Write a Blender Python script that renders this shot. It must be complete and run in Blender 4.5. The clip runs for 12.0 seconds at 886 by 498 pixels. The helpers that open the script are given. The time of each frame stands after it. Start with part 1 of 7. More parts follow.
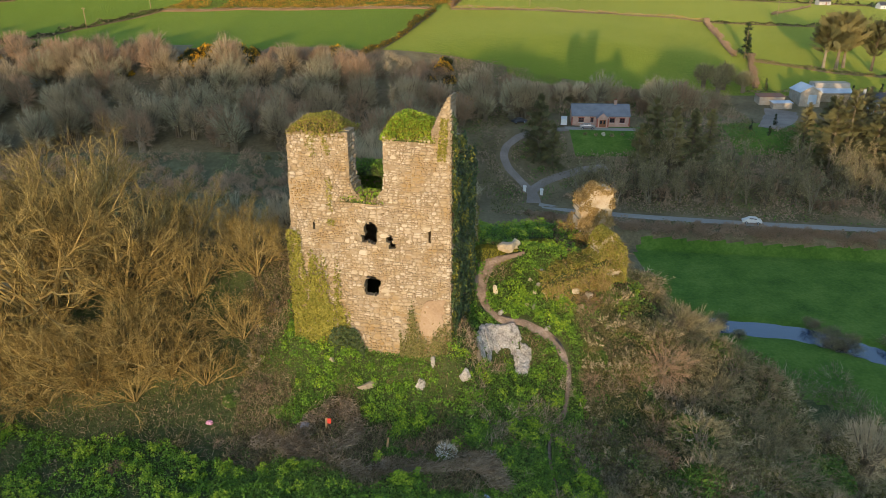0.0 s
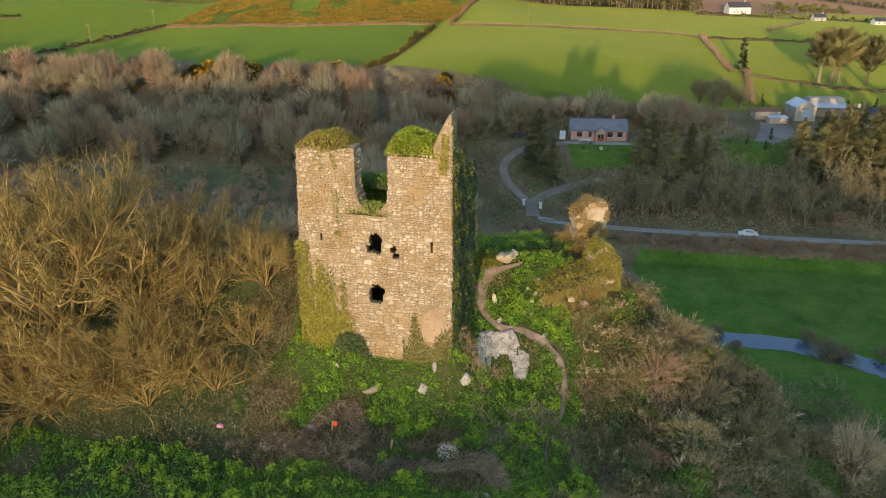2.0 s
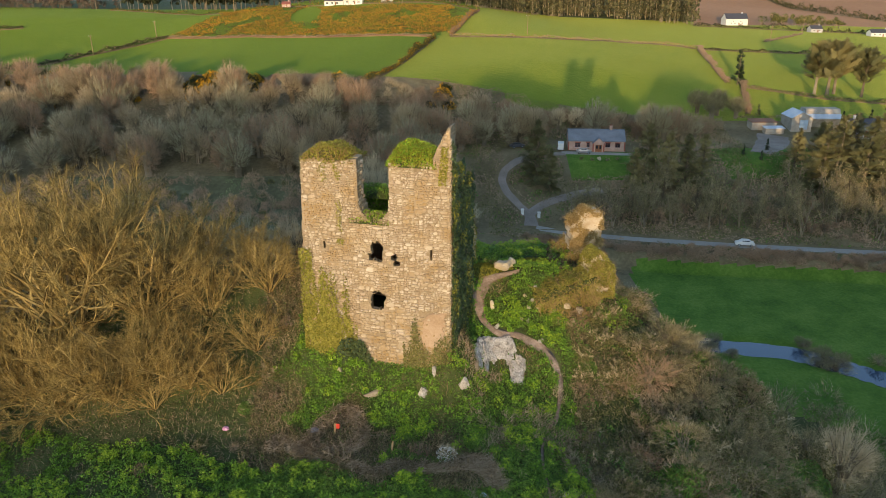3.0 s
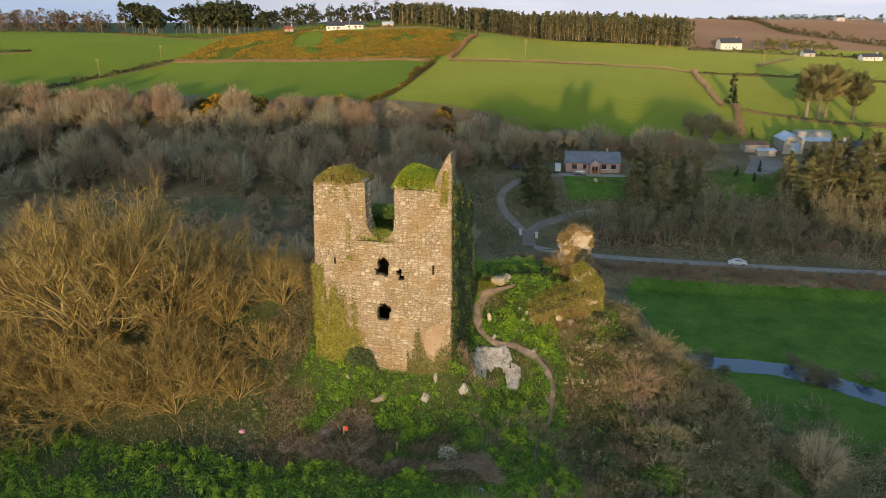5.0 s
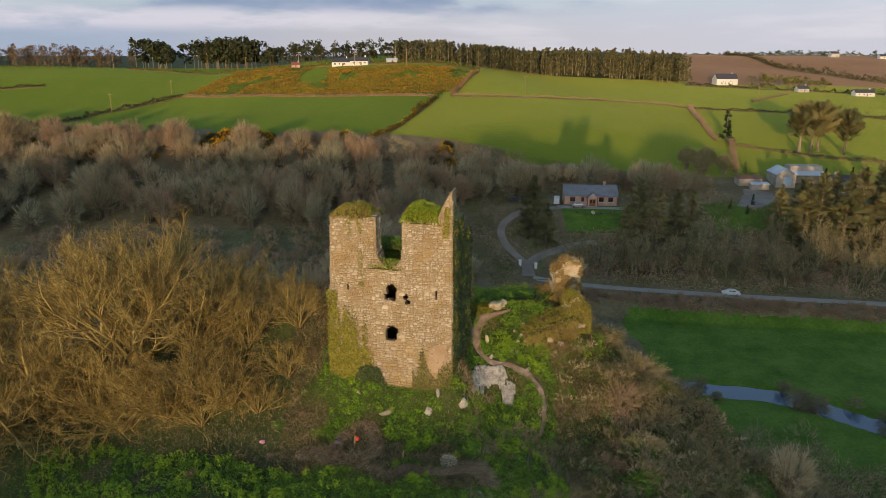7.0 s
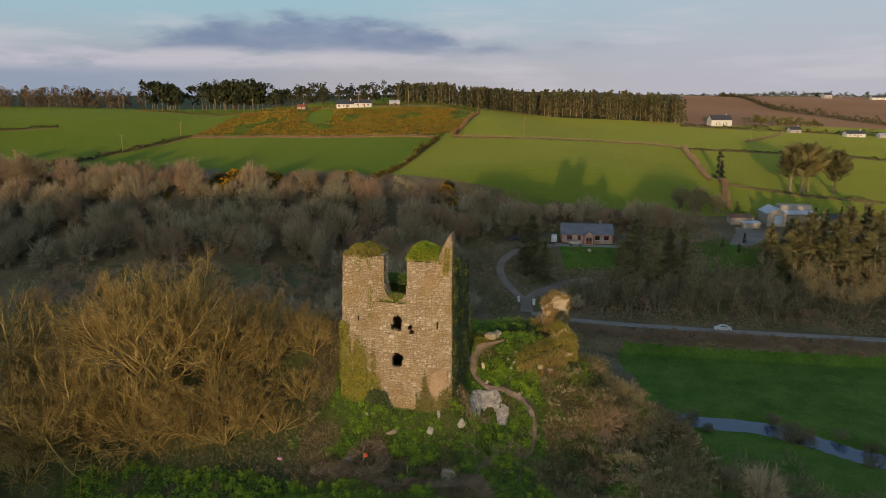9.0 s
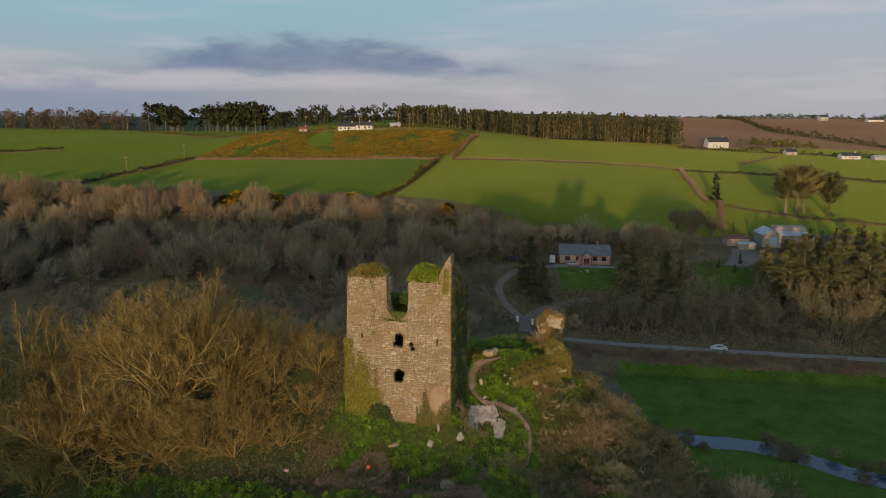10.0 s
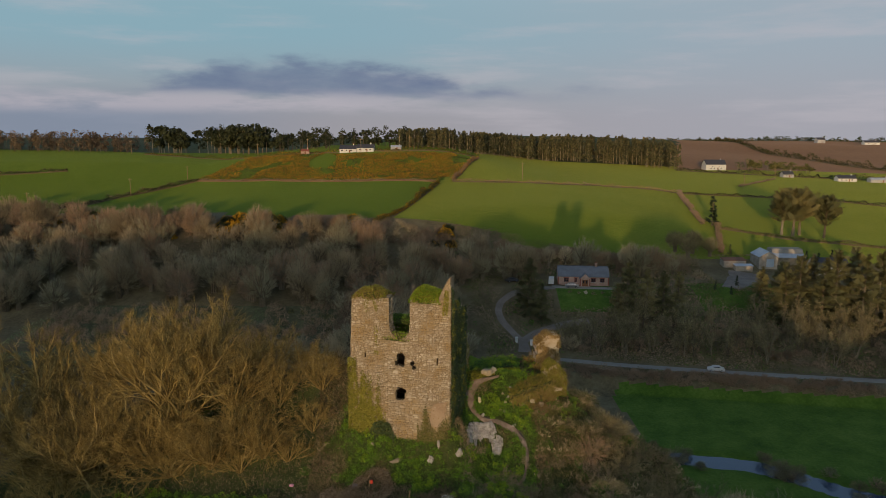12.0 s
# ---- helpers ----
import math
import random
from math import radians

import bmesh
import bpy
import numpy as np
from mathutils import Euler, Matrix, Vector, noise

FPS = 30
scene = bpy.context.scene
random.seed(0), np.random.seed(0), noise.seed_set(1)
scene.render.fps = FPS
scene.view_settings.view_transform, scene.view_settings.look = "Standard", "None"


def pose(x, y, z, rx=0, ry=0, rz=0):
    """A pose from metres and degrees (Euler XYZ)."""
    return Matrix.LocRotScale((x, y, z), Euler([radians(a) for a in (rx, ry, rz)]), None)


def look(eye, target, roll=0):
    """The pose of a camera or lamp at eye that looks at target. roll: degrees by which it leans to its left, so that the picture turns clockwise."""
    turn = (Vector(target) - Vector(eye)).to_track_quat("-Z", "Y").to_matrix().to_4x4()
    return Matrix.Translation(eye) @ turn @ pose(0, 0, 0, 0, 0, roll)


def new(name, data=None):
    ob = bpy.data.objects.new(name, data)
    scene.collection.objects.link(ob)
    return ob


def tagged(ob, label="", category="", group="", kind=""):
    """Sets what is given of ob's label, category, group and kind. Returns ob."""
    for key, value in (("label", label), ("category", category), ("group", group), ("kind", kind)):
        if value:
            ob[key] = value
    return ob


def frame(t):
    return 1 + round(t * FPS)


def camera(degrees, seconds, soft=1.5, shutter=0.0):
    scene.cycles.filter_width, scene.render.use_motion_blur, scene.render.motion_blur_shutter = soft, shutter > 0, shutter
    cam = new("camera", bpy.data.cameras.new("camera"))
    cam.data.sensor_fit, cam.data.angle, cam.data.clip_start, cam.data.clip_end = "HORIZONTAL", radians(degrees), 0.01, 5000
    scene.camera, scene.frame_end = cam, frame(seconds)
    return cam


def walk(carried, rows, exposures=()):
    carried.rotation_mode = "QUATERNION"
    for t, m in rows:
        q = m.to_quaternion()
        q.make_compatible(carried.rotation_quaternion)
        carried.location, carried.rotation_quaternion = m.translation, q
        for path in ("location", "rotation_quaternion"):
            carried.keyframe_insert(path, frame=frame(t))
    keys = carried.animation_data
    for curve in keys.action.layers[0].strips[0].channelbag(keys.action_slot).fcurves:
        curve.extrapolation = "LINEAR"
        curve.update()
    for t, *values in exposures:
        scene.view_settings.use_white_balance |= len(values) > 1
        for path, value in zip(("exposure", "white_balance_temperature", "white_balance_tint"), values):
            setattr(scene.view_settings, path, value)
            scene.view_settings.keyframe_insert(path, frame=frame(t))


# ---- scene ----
# exposure drifts down as the picture takes in more sky
EXPO = [(0, 1.58, 7250, 10), (2.5, 1.56, 7300, 10), (5.5, 1.32, 7700, 11), (7, 1.06, 8000, 12), (9.5, 0.6, 8050, 13), (12, 0.32, 7950, 13)]
cam = camera(64.49, 12.0, 0.8)
walk(cam, [
    (0, look((-0.381, -36.490, 19.210), (-0.386, -17.983, 11.628), -0.14)),
    (0.5, look((-0.436, -36.863, 19.340), (-0.437, -18.329, 11.824), -0.16)),
    (1, look((-0.472, -37.289, 19.451), (-0.470, -18.718, 12.028), -0.15)),
    (1.5, look((-0.487, -37.816, 19.568), (-0.485, -19.209, 12.235), -0.17)),
    (2, look((-0.475, -38.411, 19.749), (-0.473, -19.761, 12.526), -0.14)),
    (2.5, look((-0.483, -39.063, 19.961), (-0.463, -20.360, 12.874), -0.11)),
    (3, look((-0.466, -39.818, 20.163), (-0.446, -21.069, 13.199), -0.11)),
    (5, look((-0.585, -43.585, 21.197), (-0.543, -24.641, 14.785), -0.05)),
    (5.5, look((-0.615, -44.803, 21.533), (-0.582, -25.792, 15.321), -0.03)),
    (6, look((-0.642, -46.112, 21.888), (-0.627, -27.037, 15.878), -0.03)),
    (6.5, look((-0.635, -47.520, 22.312), (-0.635, -28.376, 16.523), 0.02)),
    (7, look((-0.617, -48.960, 22.738), (-0.627, -29.752, 17.166), 0.06)),
    (9, look((-0.549, -55.396, 24.451), (-0.594, -35.921, 19.900), 0.09)),
    (9.5, look((-0.502, -57.037, 24.885), (-0.551, -37.499, 20.612), 0.11)),
    (10, look((-0.510, -58.564, 25.250), (-0.555, -38.965, 21.264), 0.14)),
    (10.5, look((-0.559, -59.764, 25.546), (-0.594, -40.115, 21.817), 0.16)),
    (11, look((-0.553, -60.495, 25.828), (-0.585, -40.818, 22.247), 0.17)),
    (11.5, look((-0.506, -60.976, 25.921), (-0.545, -41.280, 22.448), 0.19)),
    (12, look((-0.504, -61.318, 25.983), (-0.554, -41.609, 22.581), 0.21)),
], EXPO)

# ---- sky, clouds and the low evening sun behind the camera ----
SUN_AZ = radians(13.7)     # the way the light travels, to the right of +Y
SUN_EL = radians(3.9)
world = bpy.data.worlds.new("evening_sky")
scene.world = world
world.use_nodes = True
wt = world.node_tree
wt.nodes.clear()


def wnode(kind, **props):
    n = wt.nodes.new(kind)
    for k, v in props.items():
        n.inputs[k].default_value = v
    return n


def wmath(op, a, b=0.0, c=None):
    n = wt.nodes.new("ShaderNodeMath")
    n.operation = op
    for i, v in enumerate((a, b, c)):
        if v is None:
            continue
        if isinstance(v, (int, float)):
            n.inputs[i].default_value = v
        else:
            wt.links.new(v, n.inputs[i])
    return n.outputs[0]


def wstep(v, lo, hi):
    n = wt.nodes.new("ShaderNodeMapRange")
    n.interpolation_type = "SMOOTHSTEP"
    n.inputs["From Min"].default_value, n.inputs["From Max"].default_value = lo, hi
    wt.links.new(v, n.inputs["Value"])
    return n.outputs[0]


def wmix(f, a, b):
    n = wt.nodes.new("ShaderNodeMix")
    n.data_type = "RGBA"
    if isinstance(f, (int, float)):
        n.inputs[0].default_value = f
    else:
        wt.links.new(f, n.inputs[0])
    for s, v in ((n.inputs[6], a), (n.inputs[7], b)):
        if isinstance(v, tuple):
            s.default_value = (*v, 1)
        else:
            wt.links.new(v, s)
    return n.outputs[2]


SKY = 0.15
w_sky = wt.nodes.new("ShaderNodeTexSky")
w_sky.sky_type, w_sky.sun_disc = "NISHITA", False
w_sky.sun_elevation, w_sky.sun_rotation = radians(9.6), math.pi + SUN_AZ
w_sky.air_density, w_sky.dust_density, w_sky.ozone_density = 1.0, 0.6, 2.5
co = wt.nodes.new("ShaderNodeTexCoord")
sep = wt.nodes.new("ShaderNodeSeparateXYZ")
wt.links.new(co.outputs["Generated"], sep.inputs[0])
DX, DY, DZ = sep.outputs[0], sep.outputs[1], sep.outputs[2]


def cloud_noise(sx, sz, scale, detail, shift):
    m = wt.nodes.new("ShaderNodeMapping")
    m.inputs["Scale"].default_value, m.inputs["Location"].default_value = (sx, sx, sz), shift
    wt.links.new(co.outputs["Generated"], m.inputs["Vector"])
    n = wnode("ShaderNodeTexNoise", Scale=scale, Detail=detail, Roughness=0.55)
    wt.links.new(m.outputs[0], n.inputs["Vector"])
    return n.outputs[0]


def lum(r, g, b):
    """Cloud colours, given at the strength of the background."""
    return (1.25 * r / SKY, 1.3 * g / SKY, 1.45 * b / SKY)


# veil of high cloud over the lower sky ahead, thinning upward
veil = wmath("MULTIPLY", wstep(DZ, 0.42, 0.14), wstep(DY, -0.35, 0.35))
low = wstep(DZ, 0.13, 0.0)
veil_col = wmix(low, lum(0.135, 0.25, 0.31), lum(0.185, 0.197, 0.225))
right = wstep(DX, -0.25, 0.5)
veil_col = wmix(wmath("MULTIPLY", right, 0.55), veil_col, lum(0.225, 0.25, 0.30))
streak = cloud_noise(1.6, 11.0, 2.6, 6, (0.4, 0.0, 0.2))
veil_col = wmix(wmath("MULTIPLY", wstep(streak, 0.48, 0.72), 0.4), veil_col, lum(0.29, 0.295, 0.335))
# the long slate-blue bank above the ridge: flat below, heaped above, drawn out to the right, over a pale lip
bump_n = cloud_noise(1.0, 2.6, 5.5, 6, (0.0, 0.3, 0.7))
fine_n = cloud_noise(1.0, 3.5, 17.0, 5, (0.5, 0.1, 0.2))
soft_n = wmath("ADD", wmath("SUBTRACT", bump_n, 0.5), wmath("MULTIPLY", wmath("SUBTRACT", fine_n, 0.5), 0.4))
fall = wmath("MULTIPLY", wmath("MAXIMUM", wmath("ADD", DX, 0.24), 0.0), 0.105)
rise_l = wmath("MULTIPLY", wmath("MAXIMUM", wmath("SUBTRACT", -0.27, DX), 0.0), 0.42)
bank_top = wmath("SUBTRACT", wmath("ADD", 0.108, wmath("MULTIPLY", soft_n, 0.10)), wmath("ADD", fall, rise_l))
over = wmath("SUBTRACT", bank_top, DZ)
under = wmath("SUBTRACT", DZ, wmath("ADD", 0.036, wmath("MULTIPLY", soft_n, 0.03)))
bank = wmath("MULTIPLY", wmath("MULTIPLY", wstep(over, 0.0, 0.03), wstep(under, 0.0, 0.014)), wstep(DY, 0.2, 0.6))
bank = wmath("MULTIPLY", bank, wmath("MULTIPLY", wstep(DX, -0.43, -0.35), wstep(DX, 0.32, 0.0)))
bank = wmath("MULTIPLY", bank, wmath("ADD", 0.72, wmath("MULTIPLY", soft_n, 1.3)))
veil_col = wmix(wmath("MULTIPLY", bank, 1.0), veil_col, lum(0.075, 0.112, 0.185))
haze = wmath("MULTIPLY", wstep(DX, -0.1, -0.45), wstep(DZ, 0.06, 0.012))
veil_col = wmix(wmath("MULTIPLY", haze, 0.7), veil_col, lum(0.10, 0.15, 0.22))
puff = cloud_noise(1.0, 5.0, 9.0, 5, (0.2, 0.0, 0.0))
lip = wmath("MULTIPLY", wmath("MULTIPLY", wstep(puff, 0.36, 0.62), wstep(DX, 0.25, -0.2)), wmath("MULTIPLY", wstep(DZ, 0.012, 0.030), wstep(DZ, 0.056, 0.036)))
veil_col = wmix(wmath("MULTIPLY", lip, 0.7), veil_col, lum(0.26, 0.265, 0.31))
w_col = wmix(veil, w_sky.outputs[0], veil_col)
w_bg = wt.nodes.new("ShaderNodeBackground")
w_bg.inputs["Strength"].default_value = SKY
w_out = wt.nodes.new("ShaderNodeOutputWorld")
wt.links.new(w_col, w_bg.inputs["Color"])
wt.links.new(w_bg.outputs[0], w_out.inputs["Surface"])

sun_data = bpy.data.lights.new("sun", "SUN")
sun_data.energy, sun_data.angle, sun_data.color = 1.42, radians(0.6), (1.0, 0.735, 0.455)
sun = new("sun", sun_data)
sun_from = Vector((-math.sin(SUN_AZ) * math.cos(SUN_EL), -math.cos(SUN_AZ) * math.cos(SUN_EL), math.sin(SUN_EL)))
sun.matrix_world = look(sun_from * 300, (0, 0, 0))

# ---- materials ----
def material(name, rough=0.9, metal=0.0, spec=0.2):
    m = bpy.data.materials.new(name)
    m.use_nodes = True
    b = m.node_tree.nodes["Principled BSDF"]
    b.inputs["Roughness"].default_value, b.inputs["Metallic"].default_value = rough, metal
    b.inputs["Specular IOR Level"].default_value = spec
    return m, m.node_tree, b


def noise_node(nt, scale, detail=4.0, rough=0.6, vec=None, kind="ShaderNodeTexNoise"):
    n = nt.nodes.new(kind)
    n.inputs["Scale"].default_value = scale
    if kind == "ShaderNodeTexNoise":
        n.inputs["Detail"].default_value, n.inputs["Roughness"].default_value = detail, rough
    if vec is None:
        g = nt.nodes.new("ShaderNodeNewGeometry")
        vec = g.outputs["Position"]
    nt.links.new(vec, n.inputs["Vector"])
    return n


def ramp(nt, fac, stops):
    r = nt.nodes.new("ShaderNodeValToRGB")
    e = r.color_ramp.elements
    while len(e) < len(stops):
        e.new(0.5)
    for i, (p, c) in enumerate(stops):
        e[i].position, e[i].color = p, (*c, 1)
    nt.links.new(fac, r.inputs["Fac"])
    return r.outputs["Color"]


def mix(nt, fac, a, b, mode="MIX"):
    m = nt.nodes.new("ShaderNodeMix")
    m.data_type, m.blend_type = "RGBA", mode
    if isinstance(fac, (int, float)):
        m.inputs[0].default_value = fac
    else:
        nt.links.new(fac, m.inputs[0])
    for s, v in ((m.inputs[6], a), (m.inputs[7], b)):
        if isinstance(v, tuple):
            s.default_value = (*v, 1)
        else:
            nt.links.new(v, s)
    return m.outputs[2]


def mathn(nt, op, a, b=None):
    m = nt.nodes.new("ShaderNodeMath")
    m.operation = op
    for i, v in enumerate((a, b)):
        if v is None:
            continue
        if isinstance(v, (int, float)):
            m.inputs[i].default_value = v
        else:
            nt.links.new(v, m.inputs[i])
    return m.outputs[0]


def bump(nt, bsdf, h, strength=0.4, dist=0.05):
    b = nt.nodes.new("ShaderNodeBump")
    b.inputs["Strength"].default_value, b.inputs["Distance"].default_value = strength, dist
    nt.links.new(h, b.inputs["Height"])
    nt.links.new(b.outputs[0], bsdf.inputs["Normal"])


def two_scale(name, lo, mid, hi, big, small, rough=0.9, bump_s=0.4, bump_d=0.05, per=None, spec=0.2):
    """Colour from two noises (scales in 1/m), with relief; per: 'object' or 'island' adds a random shift of tone."""
    m, nt, b = material(name, rough, 0, spec)
    n1, n2 = noise_node(nt, big, 3), noise_node(nt, small, 5, 0.7)
    f = mathn(nt, "ADD", mathn(nt, "MULTIPLY", n1.outputs[0], 0.5), mathn(nt, "MULTIPLY", n2.outputs[0], 0.5))
    if per == "island":
        g = nt.nodes.new("ShaderNodeNewGeometry")
        f = mathn(nt, "ADD", f, mathn(nt, "MULTIPLY", mathn(nt, "SUBTRACT", g.outputs["Random Per Island"], 0.5), 0.36))
    if per == "object":
        g = nt.nodes.new("ShaderNodeObjectInfo")
        f = mathn(nt, "ADD", f, mathn(nt, "MULTIPLY", mathn(nt, "SUBTRACT", g.outputs["Random"], 0.5), 0.36))
    c = ramp(nt, f, [(0.3, lo), (0.5, mid), (0.7, hi)])
    nt.links.new(c, b.inputs["Base Color"])
    if bump_s:
        bump(nt, b, n2.outputs[0], bump_s, bump_d)
    return m


def flat(name, col, rough=0.6, metal=0.0, var=0.12, scale=3.0):
    lo = tuple(c * (1 - var) for c in col)
    hi = tuple(min(1, c * (1 + var)) for c in col)
    m = two_scale(name, lo, col, hi, scale * 0.3, scale * 4, rough, 0.15, 0.01, None, 0.4)
    m.node_tree.nodes["Principled BSDF"].inputs["Metallic"].default_value = metal
    return m


def sheen(m, tint, weight=1.0, rough=0.45):
    """Upright blades and fuzz that catch low light."""
    b = m.node_tree.nodes["Principled BSDF"]
    b.inputs["Sheen Weight"].default_value, b.inputs["Sheen Roughness"].default_value = weight, rough
    b.inputs["Sheen Tint"].default_value = (*tint, 1)
    return m


M_PASTURE = two_scale("pasture_grass", (0.056, 0.112, 0.013), (0.081, 0.142, 0.018), (0.117, 0.178, 0.027), 0.02, 0.9, 0.95, 1.0, 0.5, None, 0.04)
sheen(M_PASTURE, (0.72, 0.68, 0.14), 0.44)
M_ROUGH = two_scale("rough_grass", (0.03, 0.045, 0.014), (0.058, 0.074, 0.024), (0.11, 0.10, 0.046), 0.25, 2.2, 0.95, 0.8, 0.2)
M_SCRUB = two_scale("scrub_floor", (0.09, 0.068, 0.036), (0.165, 0.128, 0.068), (0.25, 0.20, 0.11), 0.12, 1.1, 0.95, 0.8, 0.3)
M_PLOUGH = two_scale("ploughed_earth", (0.17, 0.085, 0.045), (0.22, 0.115, 0.06), (0.28, 0.15, 0.085), 0.01, 0.3, 0.95, 0.3, 0.1)
# greener pasture of the left fields, darkened in place of weaker sun
M_PASTURE_L = two_scale("weak_sun_pasture", (0.04, 0.092, 0.012), (0.057, 0.115, 0.016), (0.08, 0.142, 0.022), 0.02, 0.9, 0.95, 1.0, 0.5, None, 0.04)
sheen(M_PASTURE_L, (0.6, 0.72, 0.12), 0.24)
M_MEADOW = two_scale("lush_meadow_grass", (0.03, 0.08, 0.008), (0.078, 0.15, 0.018), (0.15, 0.225, 0.04), 0.14, 1.6, 0.95, 0.8, 0.3)
M_RUSSET = two_scale("russet_gorse_floor", (0.13, 0.08, 0.022), (0.20, 0.12, 0.03), (0.29, 0.18, 0.045), 0.08, 0.8, 0.95, 0.8, 0.4)
M_MARSH = two_scale("marsh_grass", (0.07, 0.07, 0.036), (0.115, 0.115, 0.06), (0.18, 0.18, 0.10), 0.1, 0.8, 0.95, 0.6, 0.3)
sheen(M_PLOUGH, (0.6, 0.35, 0.2), 0.15)
M_STONE = two_scale("limestone_rubble", (0.30, 0.25, 0.17), (0.42, 0.36, 0.26), (0.55, 0.48, 0.36), 0.35, 5.0, 0.9, 0.5, 0.03, "object")

# ---- the lie of the land: castle crag, valley floor, far slope, unseen sun-blocking rise behind ----
def vnoise(x, y, s, seed=0.0):
    """Smooth value noise on arrays, about -1 to 1, cell size s."""
    x, y = np.asarray(x, float) / s + seed * 17.3, np.asarray(y, float) / s + seed * 9.7
    xi, yi = np.floor(x), np.floor(y)
    fx, fy = x - xi, y - yi
    fx, fy = fx * fx * (3 - 2 * fx), fy * fy * (3 - 2 * fy)

    def h(a, b):
        v = np.sin(a * 127.1 + b * 311.7 + 3.1) * 43758.5453
        return (v - np.floor(v)) * 2 - 1
    return (h(xi, yi) * (1 - fx) + h(xi + 1, yi) * fx) * (1 - fy) + (h(xi, yi + 1) * (1 - fx) + h(xi + 1, yi + 1) * fx) * fy


def smooth_max(a, b, k):
    h = np.clip(0.5 + 0.5 * (a - b) / k, 0, 1)
    return b * (1 - h) + a * h + k * h * (1 - h)


STREAM = [(30, 84), (40, 80.5), (47, 78.5), (53, 77), (64, 74.5), (71, 69.2), (77, 63.5), (90, 56), (130, 44), (300, 30)]


def line_far(x, y, pts):
    """Distance from x, y to a line of way points."""
    best = np.full(np.shape(x), 1e3)
    for (ax, ay), (bx, by) in zip(pts[:-1], pts[1:]):
        dx, dy = bx - ax, by - ay
        t = np.clip(((x - ax) * dx + (y - ay) * dy) / (dx * dx + dy * dy), 0, 1)
        best = np.minimum(best, np.hypot(x - ax - t * dx, y - ay - t * dy))
    return best


def height(x, y):
    """Ground height at x, y (numbers or arrays)."""
    x, y = np.asarray(x, float), np.asarray(y, float)
    # far side of the valley: a left and a right profile, blended across
    left = np.interp(y, [-60, 60, 120, 140, 165, 188, 200, 260, 290, 335, 420, 600, 1200, 4500],
                     [-30, -34, -35, -33, -24, -11, -8, -3, 1, 11, 13, 14, 6, -40])
    yr = y + 0.155 * np.clip(x - 40, -10, 110) * np.clip((y - 75) / 25, 0, 1) * np.clip((155 - y) / 25, 0, 1)
    right = np.interp(yr, [-60, 60, 114, 117.5, 128, 140, 162, 180, 200, 235, 262, 320, 420, 445, 620, 720, 1000, 4500],
                      [-43, -42.5, -42.3, -38.8, -38.3, -35, -26, -25, -21.5, -14, -9, -3, 0, 1, 17, 18, 14, -40])
    w = np.clip((x + 45 - 70 * np.clip((y - 185) / 50, 0, 1) * (1 - 0.5 * np.clip((y - 270) / 60, 0, 1))) / 95, 0, 1)
    w = w * w * (3 - 2 * w)
    left = left - 5 * np.clip((-x - 85) / 50, 0, 1) * np.clip((y - 205) / 50, 0, 1) + 2 * np.exp(-((x + 20) / 40) ** 2) * np.clip((y - 200) / 50, 0, 1)
    far = left * (1 - w) + right * w
    far = far - np.clip((x - 60) / 100, 0, 2.5) * 2.5 * np.clip((y - 190) / 60, 0, 1)
    # the crag
    spine = np.interp(y, [-900, -420, -230, -140, -60, -20, -7, -2, 1.5, 4, 7.5, 13, 18, 26, 45, 62, 85],
                      [2, 4, 10, -13, -12, -8.2, -6.4, -6.2, -4.4, -2.2, 1.2, 0.8, -1.5, -6, -20, -34, -46])
    side = np.interp(x, [-400, -160, -90, -55, -38, -24, -12, -6, 7, 10, 14, 18, 27, 42, 55, 120, 400],
                     [-22, -24, -26, -16, -7, -2.2, -0.8, 0, 0, -0.6, -4.5, -9, -21, -35, -42, -46, -30])
    shoulder = np.interp(x, [7, 10, 14, 18, 22, 27, 35, 45, 55, 120, 400], [0, -0.2, -0.8, -2.2, -4.6, -9.5, -20, -33, -42, -46, -30])
    front_side = np.clip((9 - y) / 6, 0, 1) * np.clip((y + 70) / 25, 0, 1) * (x > 7)
    side = side * (1 - front_side) + shoulder * front_side
    near = np.clip((y + 170) / 120, 0.0, 1)
    crag = spine + side * near
    # unseen hills either side of a col behind the viewpoint, shaped to block sun
    lift = np.where(x < -85, np.clip((-85 - x) / 25, 0, 1), 0) * np.clip((-y - 110) / 70, 0, 1)
    crag = crag + 11 * np.clip((x - 0.244 * y - 16) / 9, 0, 1) * (1 - np.clip((x - 0.244 * y - 40) / 16, 0, 1)) * np.clip((-y - 95) / 90, 0, 1) + 8 * lift
    crag = crag - 16 * np.clip((x - 0.244 * y - 55) / 14, 0, 1) * np.clip((-y - 110) / 60, 0, 1)
    crag = crag + np.clip((-y - 110) / 60, 0, 1) * 2.5 * vnoise(x, y, 22, 8)
    z = smooth_max(crag, far, 4.0)
    z = z - 1.3 * np.exp(-(line_far(x, y, STREAM) / 2.7) ** 4)
    d = np.hypot(x, y - 5)
    rough = np.clip((d - 6) / 30, 0, 1)
    z = z + 0.35 * vnoise(x, y, 5.5, 1) * np.clip(1.2 - d / 90, 0, 1) + 0.12 * vnoise(x, y, 1.7, 2) * np.clip(1.2 - d / 60, 0, 1)
    z = z + rough * np.clip(1 - (y - 60) / 60, 0, 1) * 0.6 * vnoise(x, y, 14, 3) * np.clip(1 - x / 40, 0.0, 1)
    z = z + np.clip((y - 200) / 200, 0, 1) * 1.6 * vnoise(x, y, 90, 4)
